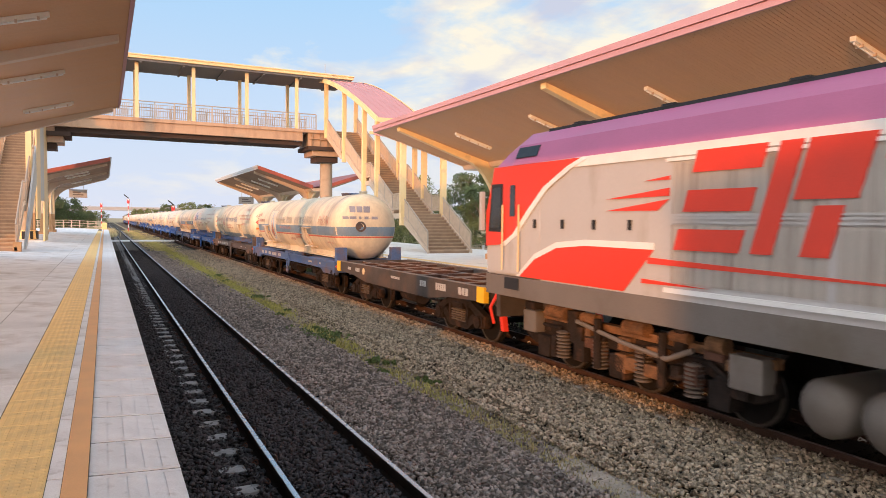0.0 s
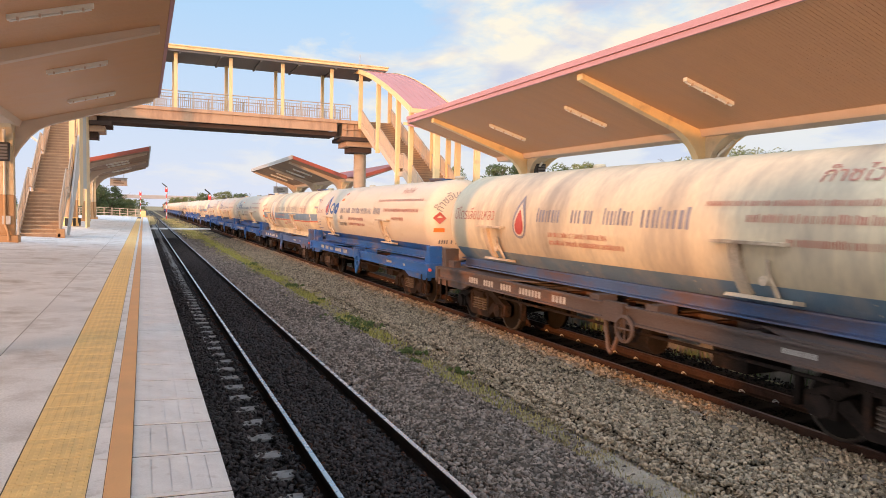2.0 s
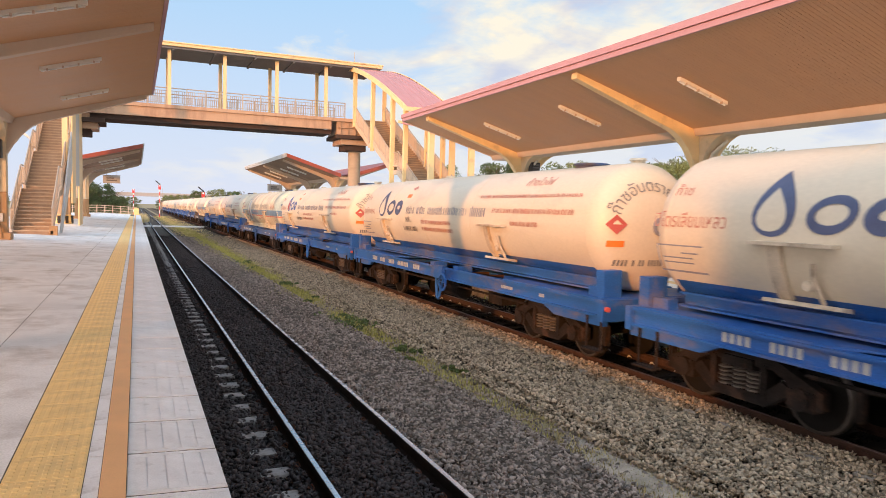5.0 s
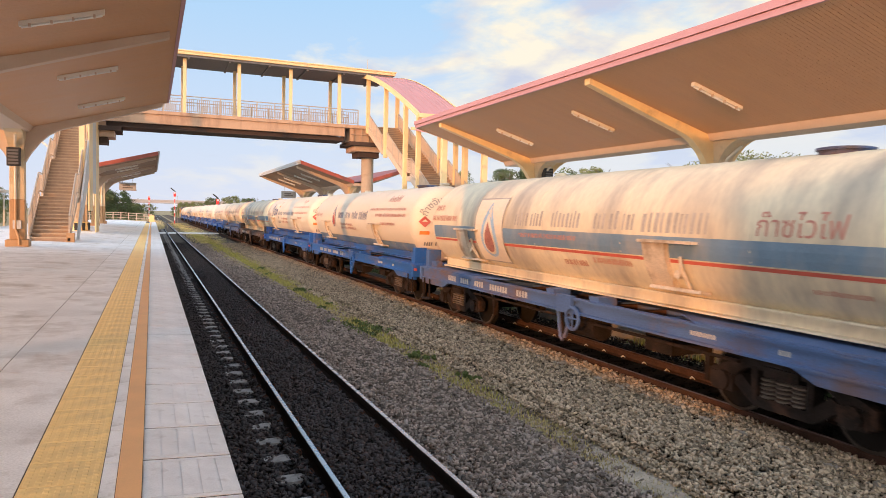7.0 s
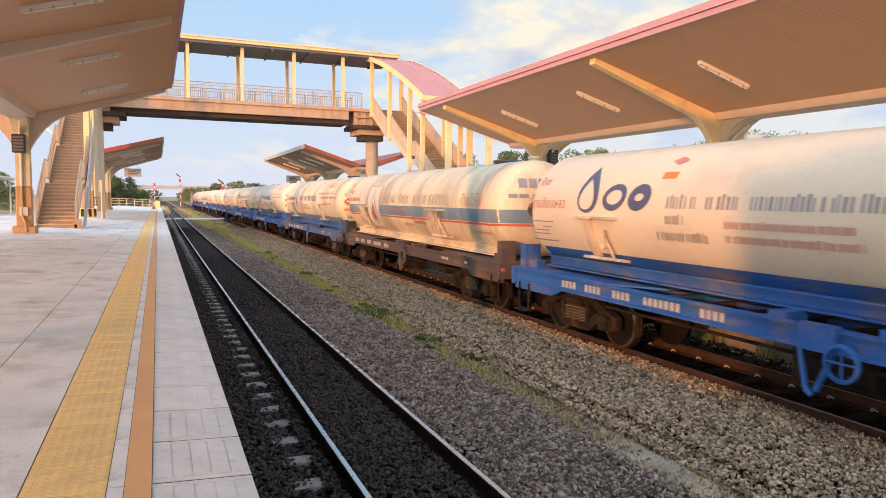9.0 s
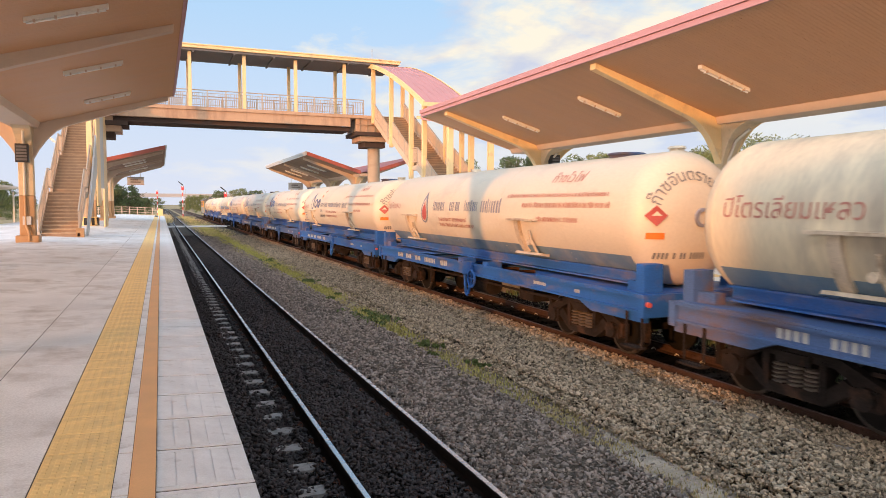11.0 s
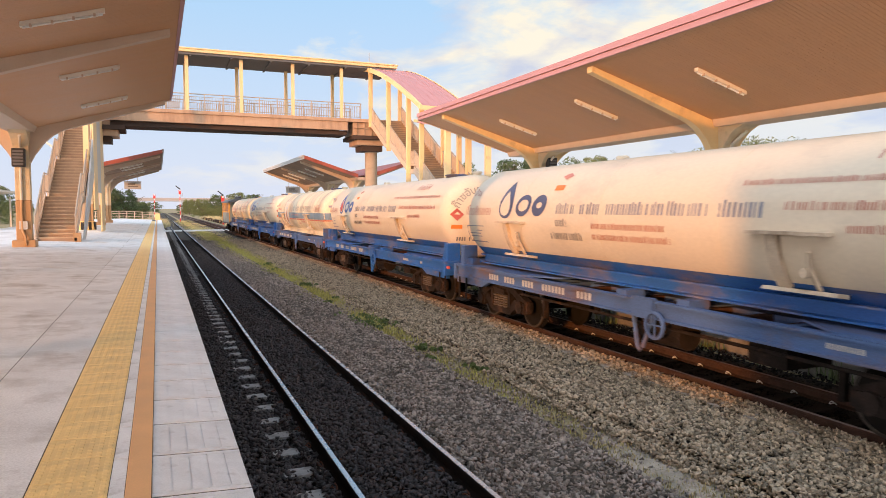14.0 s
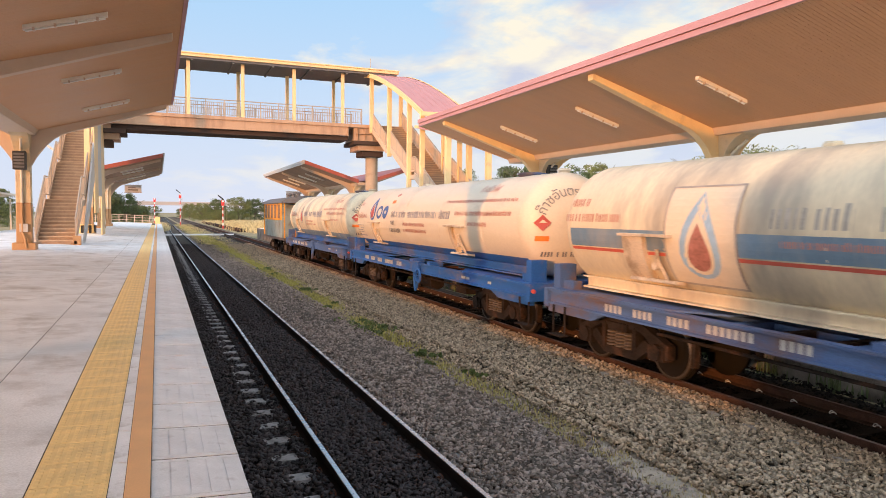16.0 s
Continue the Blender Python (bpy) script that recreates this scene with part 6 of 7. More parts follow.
        part("sand_box", MB().box(-1.28, cy - 2.45, 0.58, -1.04, cy - 2.0, 0.98), "loco_skirt", fr, "tan sand box", bevel=0.02)
        part("air_pipe", MB().tube([(-1.22, cy + 0.9, 0.95), (-1.25, cy - 0.2, 0.80), (-1.24, cy - 1.0, 0.72), (-1.2, cy - 1.4, 0.9)], 0.035, n=8), "loco_skirt", fr, "dusty air pipe")
        for a in (0.4, -0.9):
            part("damper", MB().cyl((-1.22, cy + a, 1.05), (-1.22, cy + a, 0.33), 0.06, n=8), "bogie", fr)
        for a, h, d in ((1.45, 0.22, 0.5), (0.65, 0.16, 0.34), (-0.35, 0.20, 0.42), (-1.15, 0.14, 0.3), (-1.75, 0.2, 0.26)):
            part("brake_cylinder", MB().cyl((-1.16, cy + a - d / 2, 1.02), (-1.16, cy + a + d / 2, 1.02), h / 2, n=12), "cover_rust", fr, "rusty brake cylinder")
        part("frame_rail", MB().box(-1.10, cy - 2.5, 0.86, -1.0, cy + 2.5, 0.96).box(-1.13, cy - 2.5, 0.95, -0.98, cy + 2.5, 0.975), "cover_rust", fr, "rusty upper frame rail")
        rnd = random.Random(int(cy * 10))
        for k in range(24):
            yy, zz = cy + rnd.uniform(-2.4, 2.4), rnd.uniform(0.45, 1.0)
            a, h2 = rnd.uniform(0.06, 0.16), rnd.uniform(0.06, 0.18)
            part("brake_rigging", MB().box(-1.20, yy - a, zz - h2, -1.02, yy + a, zz + h2), rnd.choice(("bogie", "cover_rust", "bogie", "flat_rust")), fr, "dusty brake gear", bevel=0.015)
        for k in range(5):
            yy = cy + rnd.uniform(-2.2, 1.6)
            part("rigging_rod", MB().tube([(-1.16, yy, rnd.uniform(0.5, 0.95)), (-1.18, yy + rnd.uniform(0.4, 0.9), rnd.uniform(0.45, 0.9))], 0.03, n=6), "bogie", fr)
        for yy in (-1.8, 0, 1.8):
            w = wheelset(t, cy + yy)
    tk = MB()
    for y in (ye - 6.55, ye - 7.2):
        tk.lathe([(0.05, 0), (0.24, 0.05), (0.31, 0.14), (0.31, 1.2), (0.24, 1.3)], (-1.32, y, 0.62), (1, 0, 0), 18)
    part("air_tank", tk, "loco_skirt", t, "pair of dusty air tanks", smooth=True)
    part("fuel_tank", MB().box(-1.15, ye - 12.6, 0.32, 1.15, ye - 8.9, 1.15), "loco_skirt", t, bevel=0.05)
    TRAIN.append((t, GAP0 - 9.35 + 0.05))


loco()


def brake_van():
    t = thing("brake_van", "small green and yellow brake van, weathered", "brake van")
    M["van_green"] = shade("faded green van paint", (0.24, 0.285, 0.28), 0.6, vary=0.15, scale=2, dirt=(0.12, 0.08, 0.05), dirt_amt=0.4)
    M["van_yellow"] = shade("faded yellow van paint", (0.72, 0.33, 0.03), 0.6, vary=0.12, scale=2, dirt=(0.25, 0.13, 0.05), dirt_amt=0.4)
    Lv = 8.2
    part("lower_body", MB().box(-1.25, 0.9, 1.05, 1.25, Lv - 0.9, 2.05), "van_green", t, "green lower body", bevel=0.02)
    part("upper_body", MB().box(-1.25, 0.9, 2.05, 1.25, Lv - 0.9, 3.05), "van_yellow", t, "yellow upper body", bevel=0.02)
    for k in range(5):
        y = 1.5 + k * 1.25
        w = part("window", MB().box(-1.265, y, 2.15, -1.24, y + 0.7, 2.95), "flat_dust", t, "brown shuttered van window")
        for q in range(4):
            part("slat", MB().box(-1.272, y + 0.04, 2.2 + q * 0.19, -1.264, y + 0.66, 2.34 + q * 0.19), "flat_dust", w)
    roof = [(-1.38, 3.02), (-1.30, 3.16), (-0.8, 3.36), (0, 3.44), (0.8, 3.36), (1.30, 3.16), (1.38, 3.02)]
    part("roof", MB().prism(roof, "y", 0.1, Lv - 0.1), "roof_grey", t, "grey rounded roof")
    for y in (2.5, 4.1, 5.7):
        part("vent", MB().lathe([(0.10, 0), (0.10, 0.18), (0.2, 0.2), (0.16, 0.28)], (0, y, 3.42), (0, 0, 1), 10), "roof_grey", t)
    part("platform", MB().box(-1.25, 0.1, 0.92, 1.25, Lv - 0.1, 1.06), "chassis_brown", t)
    for y in (0.2, Lv - 0.24):
        for x in (-1.2, -0.6, 0.6, 1.2):
            part("end_post", MB().box(x - 0.03, y, 1.0, x + 0.03, y + 0.05, 3.05 if abs(x) > 1 else 2.0), "van_yellow", t)
    part("end_wall", MB().box(-1.22, 0.88, 1.06, 1.22, 0.90, 3.0), "van_green", t)
    for y in (1.75, Lv - 1.75):
        bogie(t, y)
    coupler(t, 0.15, -1)
    TRAIN.append((t, GAP0 + PITCH * len(TANKS)))


brake_van()


# ---------------------------------------------------------------- unseen building added behind the camera to cast its shadow on the train
def station_building():
    t = thing("station_building", "unseen plain building added to shade the train", "building", at=(-18.5, -42, 0))
    b = MB().box(-5.5, -30, -1.2, 5.5, 25.5, 6.4)
    part("wall", b, "concrete_cream", t, "plain cream rendered wall")
    part("roof", MB().box(-5.7, -30.2, 6.4, 5.7, 25.6, 6.6), "roof_red", t, "flat red roof")


station_building()


# ---------------------------------------------------------------- benches, signals, far things
def bench(x, y0, y1, label):
    t = thing("bench", label, "bench", "platform benches", at=(x, (y0 + y1) / 2, 0))
    h = (y1 - y0) / 2
    part("seat", MB().box(-0.22, -h, 0.36, 0.22, h, 0.47), "bench", t, bevel=0.02)
    for y in (-h + 0.05, h - 0.45):
        part("leg", MB().box(-0.20, y, 0, 0.20, y + 0.40, 0.36), "bench", t, bevel=0.02)
        # Dark plate on the solid leg paints the shade of a hollow.
        part("leg_shade_plate", MB().box(-0.215, y + 0.12, 0.10, -0.196, y + 0.28, 0.26), "under", t)


bench(14.40, 18.75, 20.9, "oxblood concrete bench on the sunny far platform")
bench(14.68, 8.9, 10.8, "oxblood concrete bench near the canopy column")


def signal(x, y, top, arm):
    t = thing("signal_post", "red and white striped railway signal post", "railway signal", "station signals", at=(x, y, -1.1))
    h = top + 1.1
    n = 8
    for k in range(n):
        part("post_band", MB().cyl((0, 0, h * k / n), (0, 0, h * (k + 1) / n), 0.085, n=10), "white" if k % 2 else "signal_red", t)
    part("signal_head", MB().box(-0.24, -0.14, h - 0.25, 0.24, 0.14, h + 0.65), "signal_red", t, "red signal head", bevel=0.05)
    part("lens", MB().cyl((0, -0.18, h + 0.5), (0, -0.24, h + 0.5), 0.16, n=12), "white", t)
    if arm:
        part("semaphore_arm", MB().box(-1.15, -0.12, -0.10, 0.0, -0.06, 0.10, Matrix.Translation((0.1, -0.16, h + 0.75)) @ Matrix.Rotation(radians(40), 4, "Y")), "black", t, "dark raised semaphore arm")
        part("ladder", MB().box(0.2, 0.1, 0, 0.24, 0.14, h).box(0.5, 0.1, 0, 0.54, 0.14, h), "rail_metal", t)


signal(-0.62, 170, 4.1, False)
signal(4.25, 150, 4.7, True)
signal(10.05, 120, 3.0, True)


def overpass():
    t = thing("road_overpass", "distant pale concrete road bridge over the tracks", "bridge", at=(20, 452, 0))
    M["overpass"] = shade("plain grey concrete", (0.42, 0.41, 0.42), 0.8, vary=0.06, scale=0.2)
    part("deck", MB().box(-60, -5, 5.9, 60, 5, 7.2), "overpass", t, "pale concrete deck")
    part("parapet", MB().box(-60, -5.2, 7.2, 60, -5, 8.0), "overpass", t)
    for x in (-44, -31, 26, 42):
        part("pier", MB().box(x - 1, -4, -1.2, x + 1, 4, 5.9), "overpass", t)


overpass()


def end_fence():
    t = thing("platform_fence", "low pale fence across the platform end", "fence", at=(0, 102.0, 0))
    for k in range(12):
        x = -10.5 + k * 0.95
        part("post", MB().box(x - 0.05, -0.05, near_z(x) - 0.05, x + 0.05, 0.05, near_z(x) + 1.05), "beam", t)
    for z in (0.35, 0.7, 1.0):
        part("rail", MB().tube([(-10.5, 0, near_z(-10.5) + z), (CREST, 0, near_z(CREST) + z), (-0.05, 0, near_z(0) + z)], 0.035, n=6), "beam", t)
    part("end_block", MB().box(-0.35, -0.2, 0.0, 0.3, 0.2, 0.9), "tactile", t, "yellow end block")


end_fence()


def crossing():
    t = thing("track_crossing", "pale board crossing over both tracks", "crossing", at=(0, 84, RAIL))
    for a, b in ((0.6, 1.48), (1.66, 2.52), (2.70, 7.1), (7.28, 8.15)):
        part("board", MB().box(a, -0.9, -0.17, b, 0.9, -0.02), "slab", t, bevel=0.01)


crossing()


def hanging_sign(x0, x1, y, z0, z1):
    t = thing("platform_sign", "pale hanging platform sign with dark lettering bars", "sign", "platform signs", at=((x0 + x1) / 2, y, z0))
    h, w = z1 - z0, (x1 - x0) / 2
    part("board", MB().box(-w, -0.06, 0, w, 0.06, h), "grey_panel", t, bevel=0.01)
    part("border", MB().box(-w - 0.03, -0.05, -0.03, w + 0.03, 0.05, 0.0).box(-w - 0.03, -0.05, h, w + 0.03, 0.05, h + 0.03), "riser", t)
    part("lettering", MB().box(-w * 0.6, -0.07, h * 0.55, w * 0.3, -0.06, h * 0.75).box(-w * 0.6, -0.07, h * 0.25, w * 0.6, -0.06, h * 0.42), "text_dark", t, "unreadable dark lettering bars")
    for x in (-w * 0.6, w * 0.6):
        part("hanger", MB().cyl((x, 0, h), (x, 0, h + 1.35), 0.015, n=6), "rail_metal", t)


def trackside_rails():
    t = thing("rail_pile", "low dark pile of old rails beside the track", "rail pile", "old rails", at=(11.0, 100, -1.13))
    for row, n in ((0, 5), (1, 3)):
        for k in range(n):
            part("old_rail", MB().prism([(a, b + 0.15) for a, b in rail_profile(0)], "y", 0.4 * k, 88 - 2.5 * k), "rail_side", t).location = (-0.45 + 0.22 * k + 0.2 * row, 0, 0.16 + 0.17 * row)
    for k in range(15):
        part("bearer", MB().box(-0.7, 0.5 + k * 6, 0, 0.7, 0.75 + k * 6, 0.16), "sleeper_dark", t)


trackside_rails()
hanging_sign(-2.55, -1.25, 64.0, 3.25, 3.85)
hanging_sign(11.6, 13.0, 68.0, 3.1, 3.7)


def left_shelter():
    t = thing("roadside_shelter", "low white roofed shelter beyond the platform", "shelter", at=(-14.5, 62, -1.0))
    part("roof", MB().prism([(-3.5, 3.3), (3.2, 3.9), (3.2, 4.05), (-3.5, 3.45)], "y", -8, 8), "lamp_body", t, "white sheet roof")
    for x in (-3, 2.8):
        for y in (-7, 0, 7):
            part("post", MB().box(x - 0.06, y - 0.06, 0, x + 0.06, y + 0.06, 3.6), "lamp_body", t)
    part("barrier", MB().box(-3.2, -8.2, 1.4, 3.2, -8.1, 2.3), "lamp_body", t, "white board")


left_shelter()


def rail_stack():
    """Old rails lying in a long stepped pile behind the far platform."""
    M["old_rail"] = shade("dark rusty old rail", (0.21, 0.095, 0.075), 0.85, spec=0.2, vary=0.45, scale=2, random_obj=0.3)
    t = thing("rail_stack", "long pile of rusty old rails in dry grass", "rail pile", at=(45.5, 50.6, -1.12), rz=90)
    rnd = random.Random(5)
    prof = rail_profile(0)
    for k in range(60):
        lay = k // 10
        x = -0.9 + (k % 10) * 0.36 + lay * 0.22 + rnd.uniform(-0.12, 0.12)
        c = rnd.uniform(-2.5, 2.5)
        me = MB().prism([(a * 1.3, b * 1.3 + 0.2) for a, b in prof], "y", c - 10.5 + rnd.uniform(-2, 2), c + 10.5 + rnd.uniform(-2, 2))
        o = part("rail", me, "old_rail", t)
        o.matrix_basis = pose(x, 0, 0.02 + lay * 0.27 + rnd.uniform(0, 0.05), 0, 0, rnd.uniform(-1.6, 1.6))
    for y in (-8, -3, 2, 7):
        for lay in range(1, 6):
            part("bearer", MB().box(-0.9 + lay * 0.2, y - 0.09, lay * 0.27 - 0.05, 3.4, y + 0.09, lay * 0.27 + 0.02), "bark", t, "timber bearer")


def rubble_heap():
    M["rubble"] = shade("pale broken concrete", (0.50, 0.47, 0.43), 0.9, vary=0.3, scale=2, island=0.4)
    rng = np.random.default_rng(44)
    m = MB()
    for k in range(290):
        x, y = rng.normal() * 1.9, rng.normal() * 1.1
        h = 0.75 * math.exp(-(x * x / 5.0 + y * y / 2.0))
        s = rng.uniform(0.07, 0.26)
        d = rng.normal(size=(6, 3)) * 0.12 * s
        base = [(s, 0, 0), (0, s, 0), (-s, 0, 0), (0, -s, 0), (0, 0, s * 0.6), (0, 0, -s * 0.6)]
        vs = [(x + a + d[q][0], y + b + d[q][1], h * rng.uniform(0.9, 1.0) + c + d[q][2]) for q, (a, b, c) in enumerate(base)]
        m.add(vs, [(0, 1, 4), (1, 2, 4), (2, 3, 4), (3, 0, 4), (1, 0, 5), (2, 1, 5), (3, 2, 5), (0, 3, 5)])
    o = part("rubble_heap", m, "rubble")
    o.location = (43.5, 37.5, -1.12)
    tagged(o, "low heap of pale broken concrete in grass", "rubble", kind="stuff")


def wire_fence():
    t = thing("wire_fence", "low wire fence with thin concrete posts", "fence", at=(21.5, 0, -1.14))
    for k in range(16):
        y = 4 + k * 2.6
        part("post", MB().box(-0.05, y - 0.05, 0, 0.05, y + 0.05, 1.25), "slab", t)
    w = MB()
    for z in (0.3, 0.55, 0.8, 1.05, 1.2):
        w.cyl((0, 4, z), (0, 43, z), 0.008, n=4)
    for k in range(150):
        w.cyl((0, 4 + k * 0.26, 0.3), (0, 4 + k * 0.26, 1.2), 0.006, n=3)
    part("wire", w, "rail_metal", t, "thin grey wire mesh")["kind"] = "stuff"


wire_fence()

# ---------------------------------------------------------------- plants
M["leaf"] = shade("olive green leaves", (0.125, 0.15, 0.05), 0.6, vary=0.45, scale=0.5, grain=6, bump=0, island=0.6)
M["leaf_dark"] = shade("dark green leaves", (0.075, 0.105, 0.04), 0.6, vary=0.45, scale=0.5, grain=6, bump=0, island=0.6)
M["leaf_gold"] = shade("yellowing leaves", (0.20, 0.185, 0.05), 0.6, vary=0.45, scale=0.5, grain=6, bump=0, island=0.6)
M["grass_dry"] = shade("yellowing tall grass", (0.46, 0.35, 0.18), 0.8, vary=0.4, scale=0.6, grain=5, bump=0, island=0.7)
M["bark"] = shade("grey-brown bark", (0.14, 0.11, 0.085), 0.9, vary=0.3, scale=3, stretch=(1, 1, 0.2))
rail_stack()
rubble_heap()
M["straw"] = shade("dry straw grass", (0.50, 0.39, 0.19), 0.8, vary=0.4, scale=0.6, grain=5, bump=0, island=0.7)
M["grass"] = shade("yellow-green grass", (0.30, 0.275, 0.075), 0.8, vary=0.5, scale=0.6, grain=5, bump=0, island=0.7)
M["straw_low"] = shade("brown dry scrub", (0.30, 0.245, 0.115), 0.85, vary=0.45, scale=0.6, grain=5, bump=0, island=0.8)
M["straw_pale"] = shade("bleached dry grass", (0.42, 0.36, 0.20), 0.8, vary=0.45, scale=0.3, grain=4, bump=0, island=0.8)
M["weed"] = shade("fresh green weed", (0.085, 0.115, 0.032), 0.7, vary=0.4, bump=0, island=0.6)


def leaf_cloud(rng, centres, radii, per, size):
    """Many small leaf quads in clumps; returns vertices and faces."""
    cs = np.repeat(np.array(centres), per, axis=0)
    rs = np.repeat(np.array(radii), per)
    n = len(cs)
    d = rng.normal(size=(n, 3))
    d /= np.linalg.norm(d, axis=1)[:, None]
    p = cs + d * (rs * rng.uniform(0.45, 1.0, n) ** 0.6)[:, None] * np.array([1, 1, 0.72])
    a = rng.normal(size=(n, 3)); a /= np.linalg.norm(a, axis=1)[:, None]
    b = np.cross(a, d + 0.3 * rng.normal(size=(n, 3))); b /= np.maximum(1e-6, np.linalg.norm(b, axis=1))[:, None]
    s = size * rng.uniform(0.6, 1.4, n)
    v = np.stack([p - a * s[:, None], p - b * s[:, None] * 0.45, p + a * s[:, None], p + b * s[:, None] * 0.45], 1).reshape(-1, 3)
    f = np.arange(n * 4).reshape(-1, 4)
    return v, f


def np_mesh(name, v, f, mat):
    me = bpy.data.meshes.new(name)
    me.from_pydata(v.tolist(), [], f.tolist())
    me.materials.append(M[mat])
    return me


def tree(label, seed, height, width, mat, at, bushy=0.25):
    rng = np.random.default_rng(seed)
    t = thing("tree", label, "tree", "trees round the station", at=at, rz=seed * 37 % 360)
    tr = MB()
    tr.cyl((0, 0, -0.1), (0.1, 0.05, height * 0.35), 0.022 * height, 0.014 * height, n=9)
    cent, rad = [], []
    for k in range(7):
        a = k * 0.9 + rng.uniform(0, 0.5)
        e = (width * 0.34 * math.cos(a), width * 0.34 * math.sin(a), height * rng.uniform(0.55, 0.85))
        tr.cyl((0.1, 0.05, height * rng.uniform(0.22, 0.36)), e, 0.010 * height, 0.004 * height, n=6)
        for q in range(3):
            a2 = rng.uniform(0, 6.28)
            tr.cyl(e, (e[0] + 0.16 * width * math.cos(a2), e[1] + 0.16 * width * math.sin(a2), e[2] + height * 0.10), 0.004 * height, 0.0015 * height, n=5)
    part("trunk", tr, "bark", t, "thin branching trunk")
    for k in range(105):
        zz = bushy + (0.97 - bushy) * rng.uniform(0, 1) ** 0.9
        env = 0.80 + 0.6 * zz if zz < 0.33 else math.sqrt(max(0.05, 1 - ((zz - 0.33) / 0.72) ** 2))
        a = rng.uniform(0, 6.28)
        r = width * 0.46 * env * (1 + 0.18 * math.sin(3 * a + seed)) * rng.uniform(0.25, 1.0) ** 0.5
        cent.append((r * math.cos(a), r * math.sin(a), height * zz * 0.92))
        rad.append(width * rng.uniform(0.06, 0.13))
    v, f = leaf_cloud(rng, cent, rad, 120, 0.034 * height ** 0.6)
    part("crown", np_mesh("crown", v, f, mat), mat, t, "uneven crown of small leaves")
    return t


T1 = tree("olive green bushy tree in evening sun", 3, 7.6, 8.0, "leaf", (41, 56, -1.1), 0.03)
T2 = tree("dark green round tree in evening sun", 8, 7.0, 7.0, "leaf_dark", (35, 61, -1.1), 0.03)
T3 = tree("tall tree with yellowing leaves in evening sun", 12, 9.6, 9.5, "leaf_gold", (74, 56, -1.1), 0.03)
T4 = tree("broad olive thorn tree in evening sun", 21, 8.6, 10.0, "leaf", (65, 55, -1.1), 0.03)
rnd_t = random.Random(4)
for src, x, y, z, s in ((T2, 37.5, 48, -1.1, 1.0), (T1, 42, 46, -1.1, 1.02), (T4, 47, 49, -1.1, 0.92), (T4, 56, 51, -1.1, 1.05), (T2, 66, 44, -1.1, 1.25), (T4, 71, 47, -1.1, 1.12), (T1, 76, 43, -1.1, 1.35),
                        (T4, 83, 46, -1.1, 1.25), (T2, 90, 42, -1.1, 1.4), (T4, 97, 40, -1.1, 1.3), (T1, 24, 55, -1.1, 0.85), (T2, 32, 58, -1.1, 1.0), (T1, 39, 57, -1.1, 1.1), (T2, 50, 56, -1.1, 1.15), (T1, 64, 54, -1.1, 1.3),
                        (T2, 78, 52, -1.1, 1.4), (T1, 60, 38, -1.1, 0.55), (T1, 70, 36, -1.1, 0.6), (T2, 80, 34, -1.1, 0.6), (T1, 52, 47, -1.1, 0.7), (T1, 33, 47.5, -1.1, 0.6), (T4, 104, 36, -1.1, 1.3),
                        # beyond the platforms
                        (T2, -8.5, 128, -1.1, 1.02), (T2, -5.4, 132, -1.1, 0.98), (T2, -12, 124, -1.1, 0.75), (T2, -3.2, 140, -1.1, 0.6), (T2, -30, 150, -1.1, 1.2), (T1, -26, 140, -1.1, 1.0), (T2, -36, 130, -1.1, 1.1),
                        (T1, 13, 230, -1.1, 0.85), (T2, 19, 250, -1.1, 1.1), (T1, 25, 240, -1.1, 1.15), (T2, 31, 245, -1.1, 1.25), (T1, 37, 235, -1.1, 1.05), (T2, 44, 230, -1.1, 1.0), (T1, 52, 215, -1.1, 1.1),
                        (T2, -14, 260, -1.1, 1.1), (T1, 12, 300, -1.1, 0.9), (T2, -6, 320, -1.1, 0.8), (T1, 60, 200, -1.1, 1.0), (T2, 34, 170, -1.1, 0.7), (T1, 42, 150, -1.1, 0.9), (T2, 55, 130, -1.1, 1.0), (T1, 40, 95, -1.1, 0.9)):
    if 20 < x and y < 60:
        x, y, s = x * 1.22, y * 1.22, s * 1.24
    c = copy_thing(src, pose(x, y, z, 0, 0, rnd_t.uniform(0, 360)))
    c.scale = (s, s, s * rnd_t.uniform(0.92, 1.08))


for k in range(34):
    # green bushes beside the line, then the far tree line before the road bridge
    if k < 14:
        x, y, sc = (rnd_t.uniform(-9, -3.5) if k % 3 == 0 else rnd_t.uniform(13, 30)), 175 + 13 * k, rnd_t.uniform(0.45, 0.8)
    else:
        x, y, sc = -70 + 8.2 * (k - 14) + rnd_t.uniform(-2, 2), rnd_t.uniform(405, 440), rnd_t.uniform(0.8, 1.25)
    if -2.5 < x < 11:
        continue
    c = copy_thing(T1 if k % 3 else T2, pose(x, y, -1.1, 0, 0, rnd_t.uniform(0, 360)))
    c.scale = (sc * 1.25, sc * 1.25, sc * 0.85)


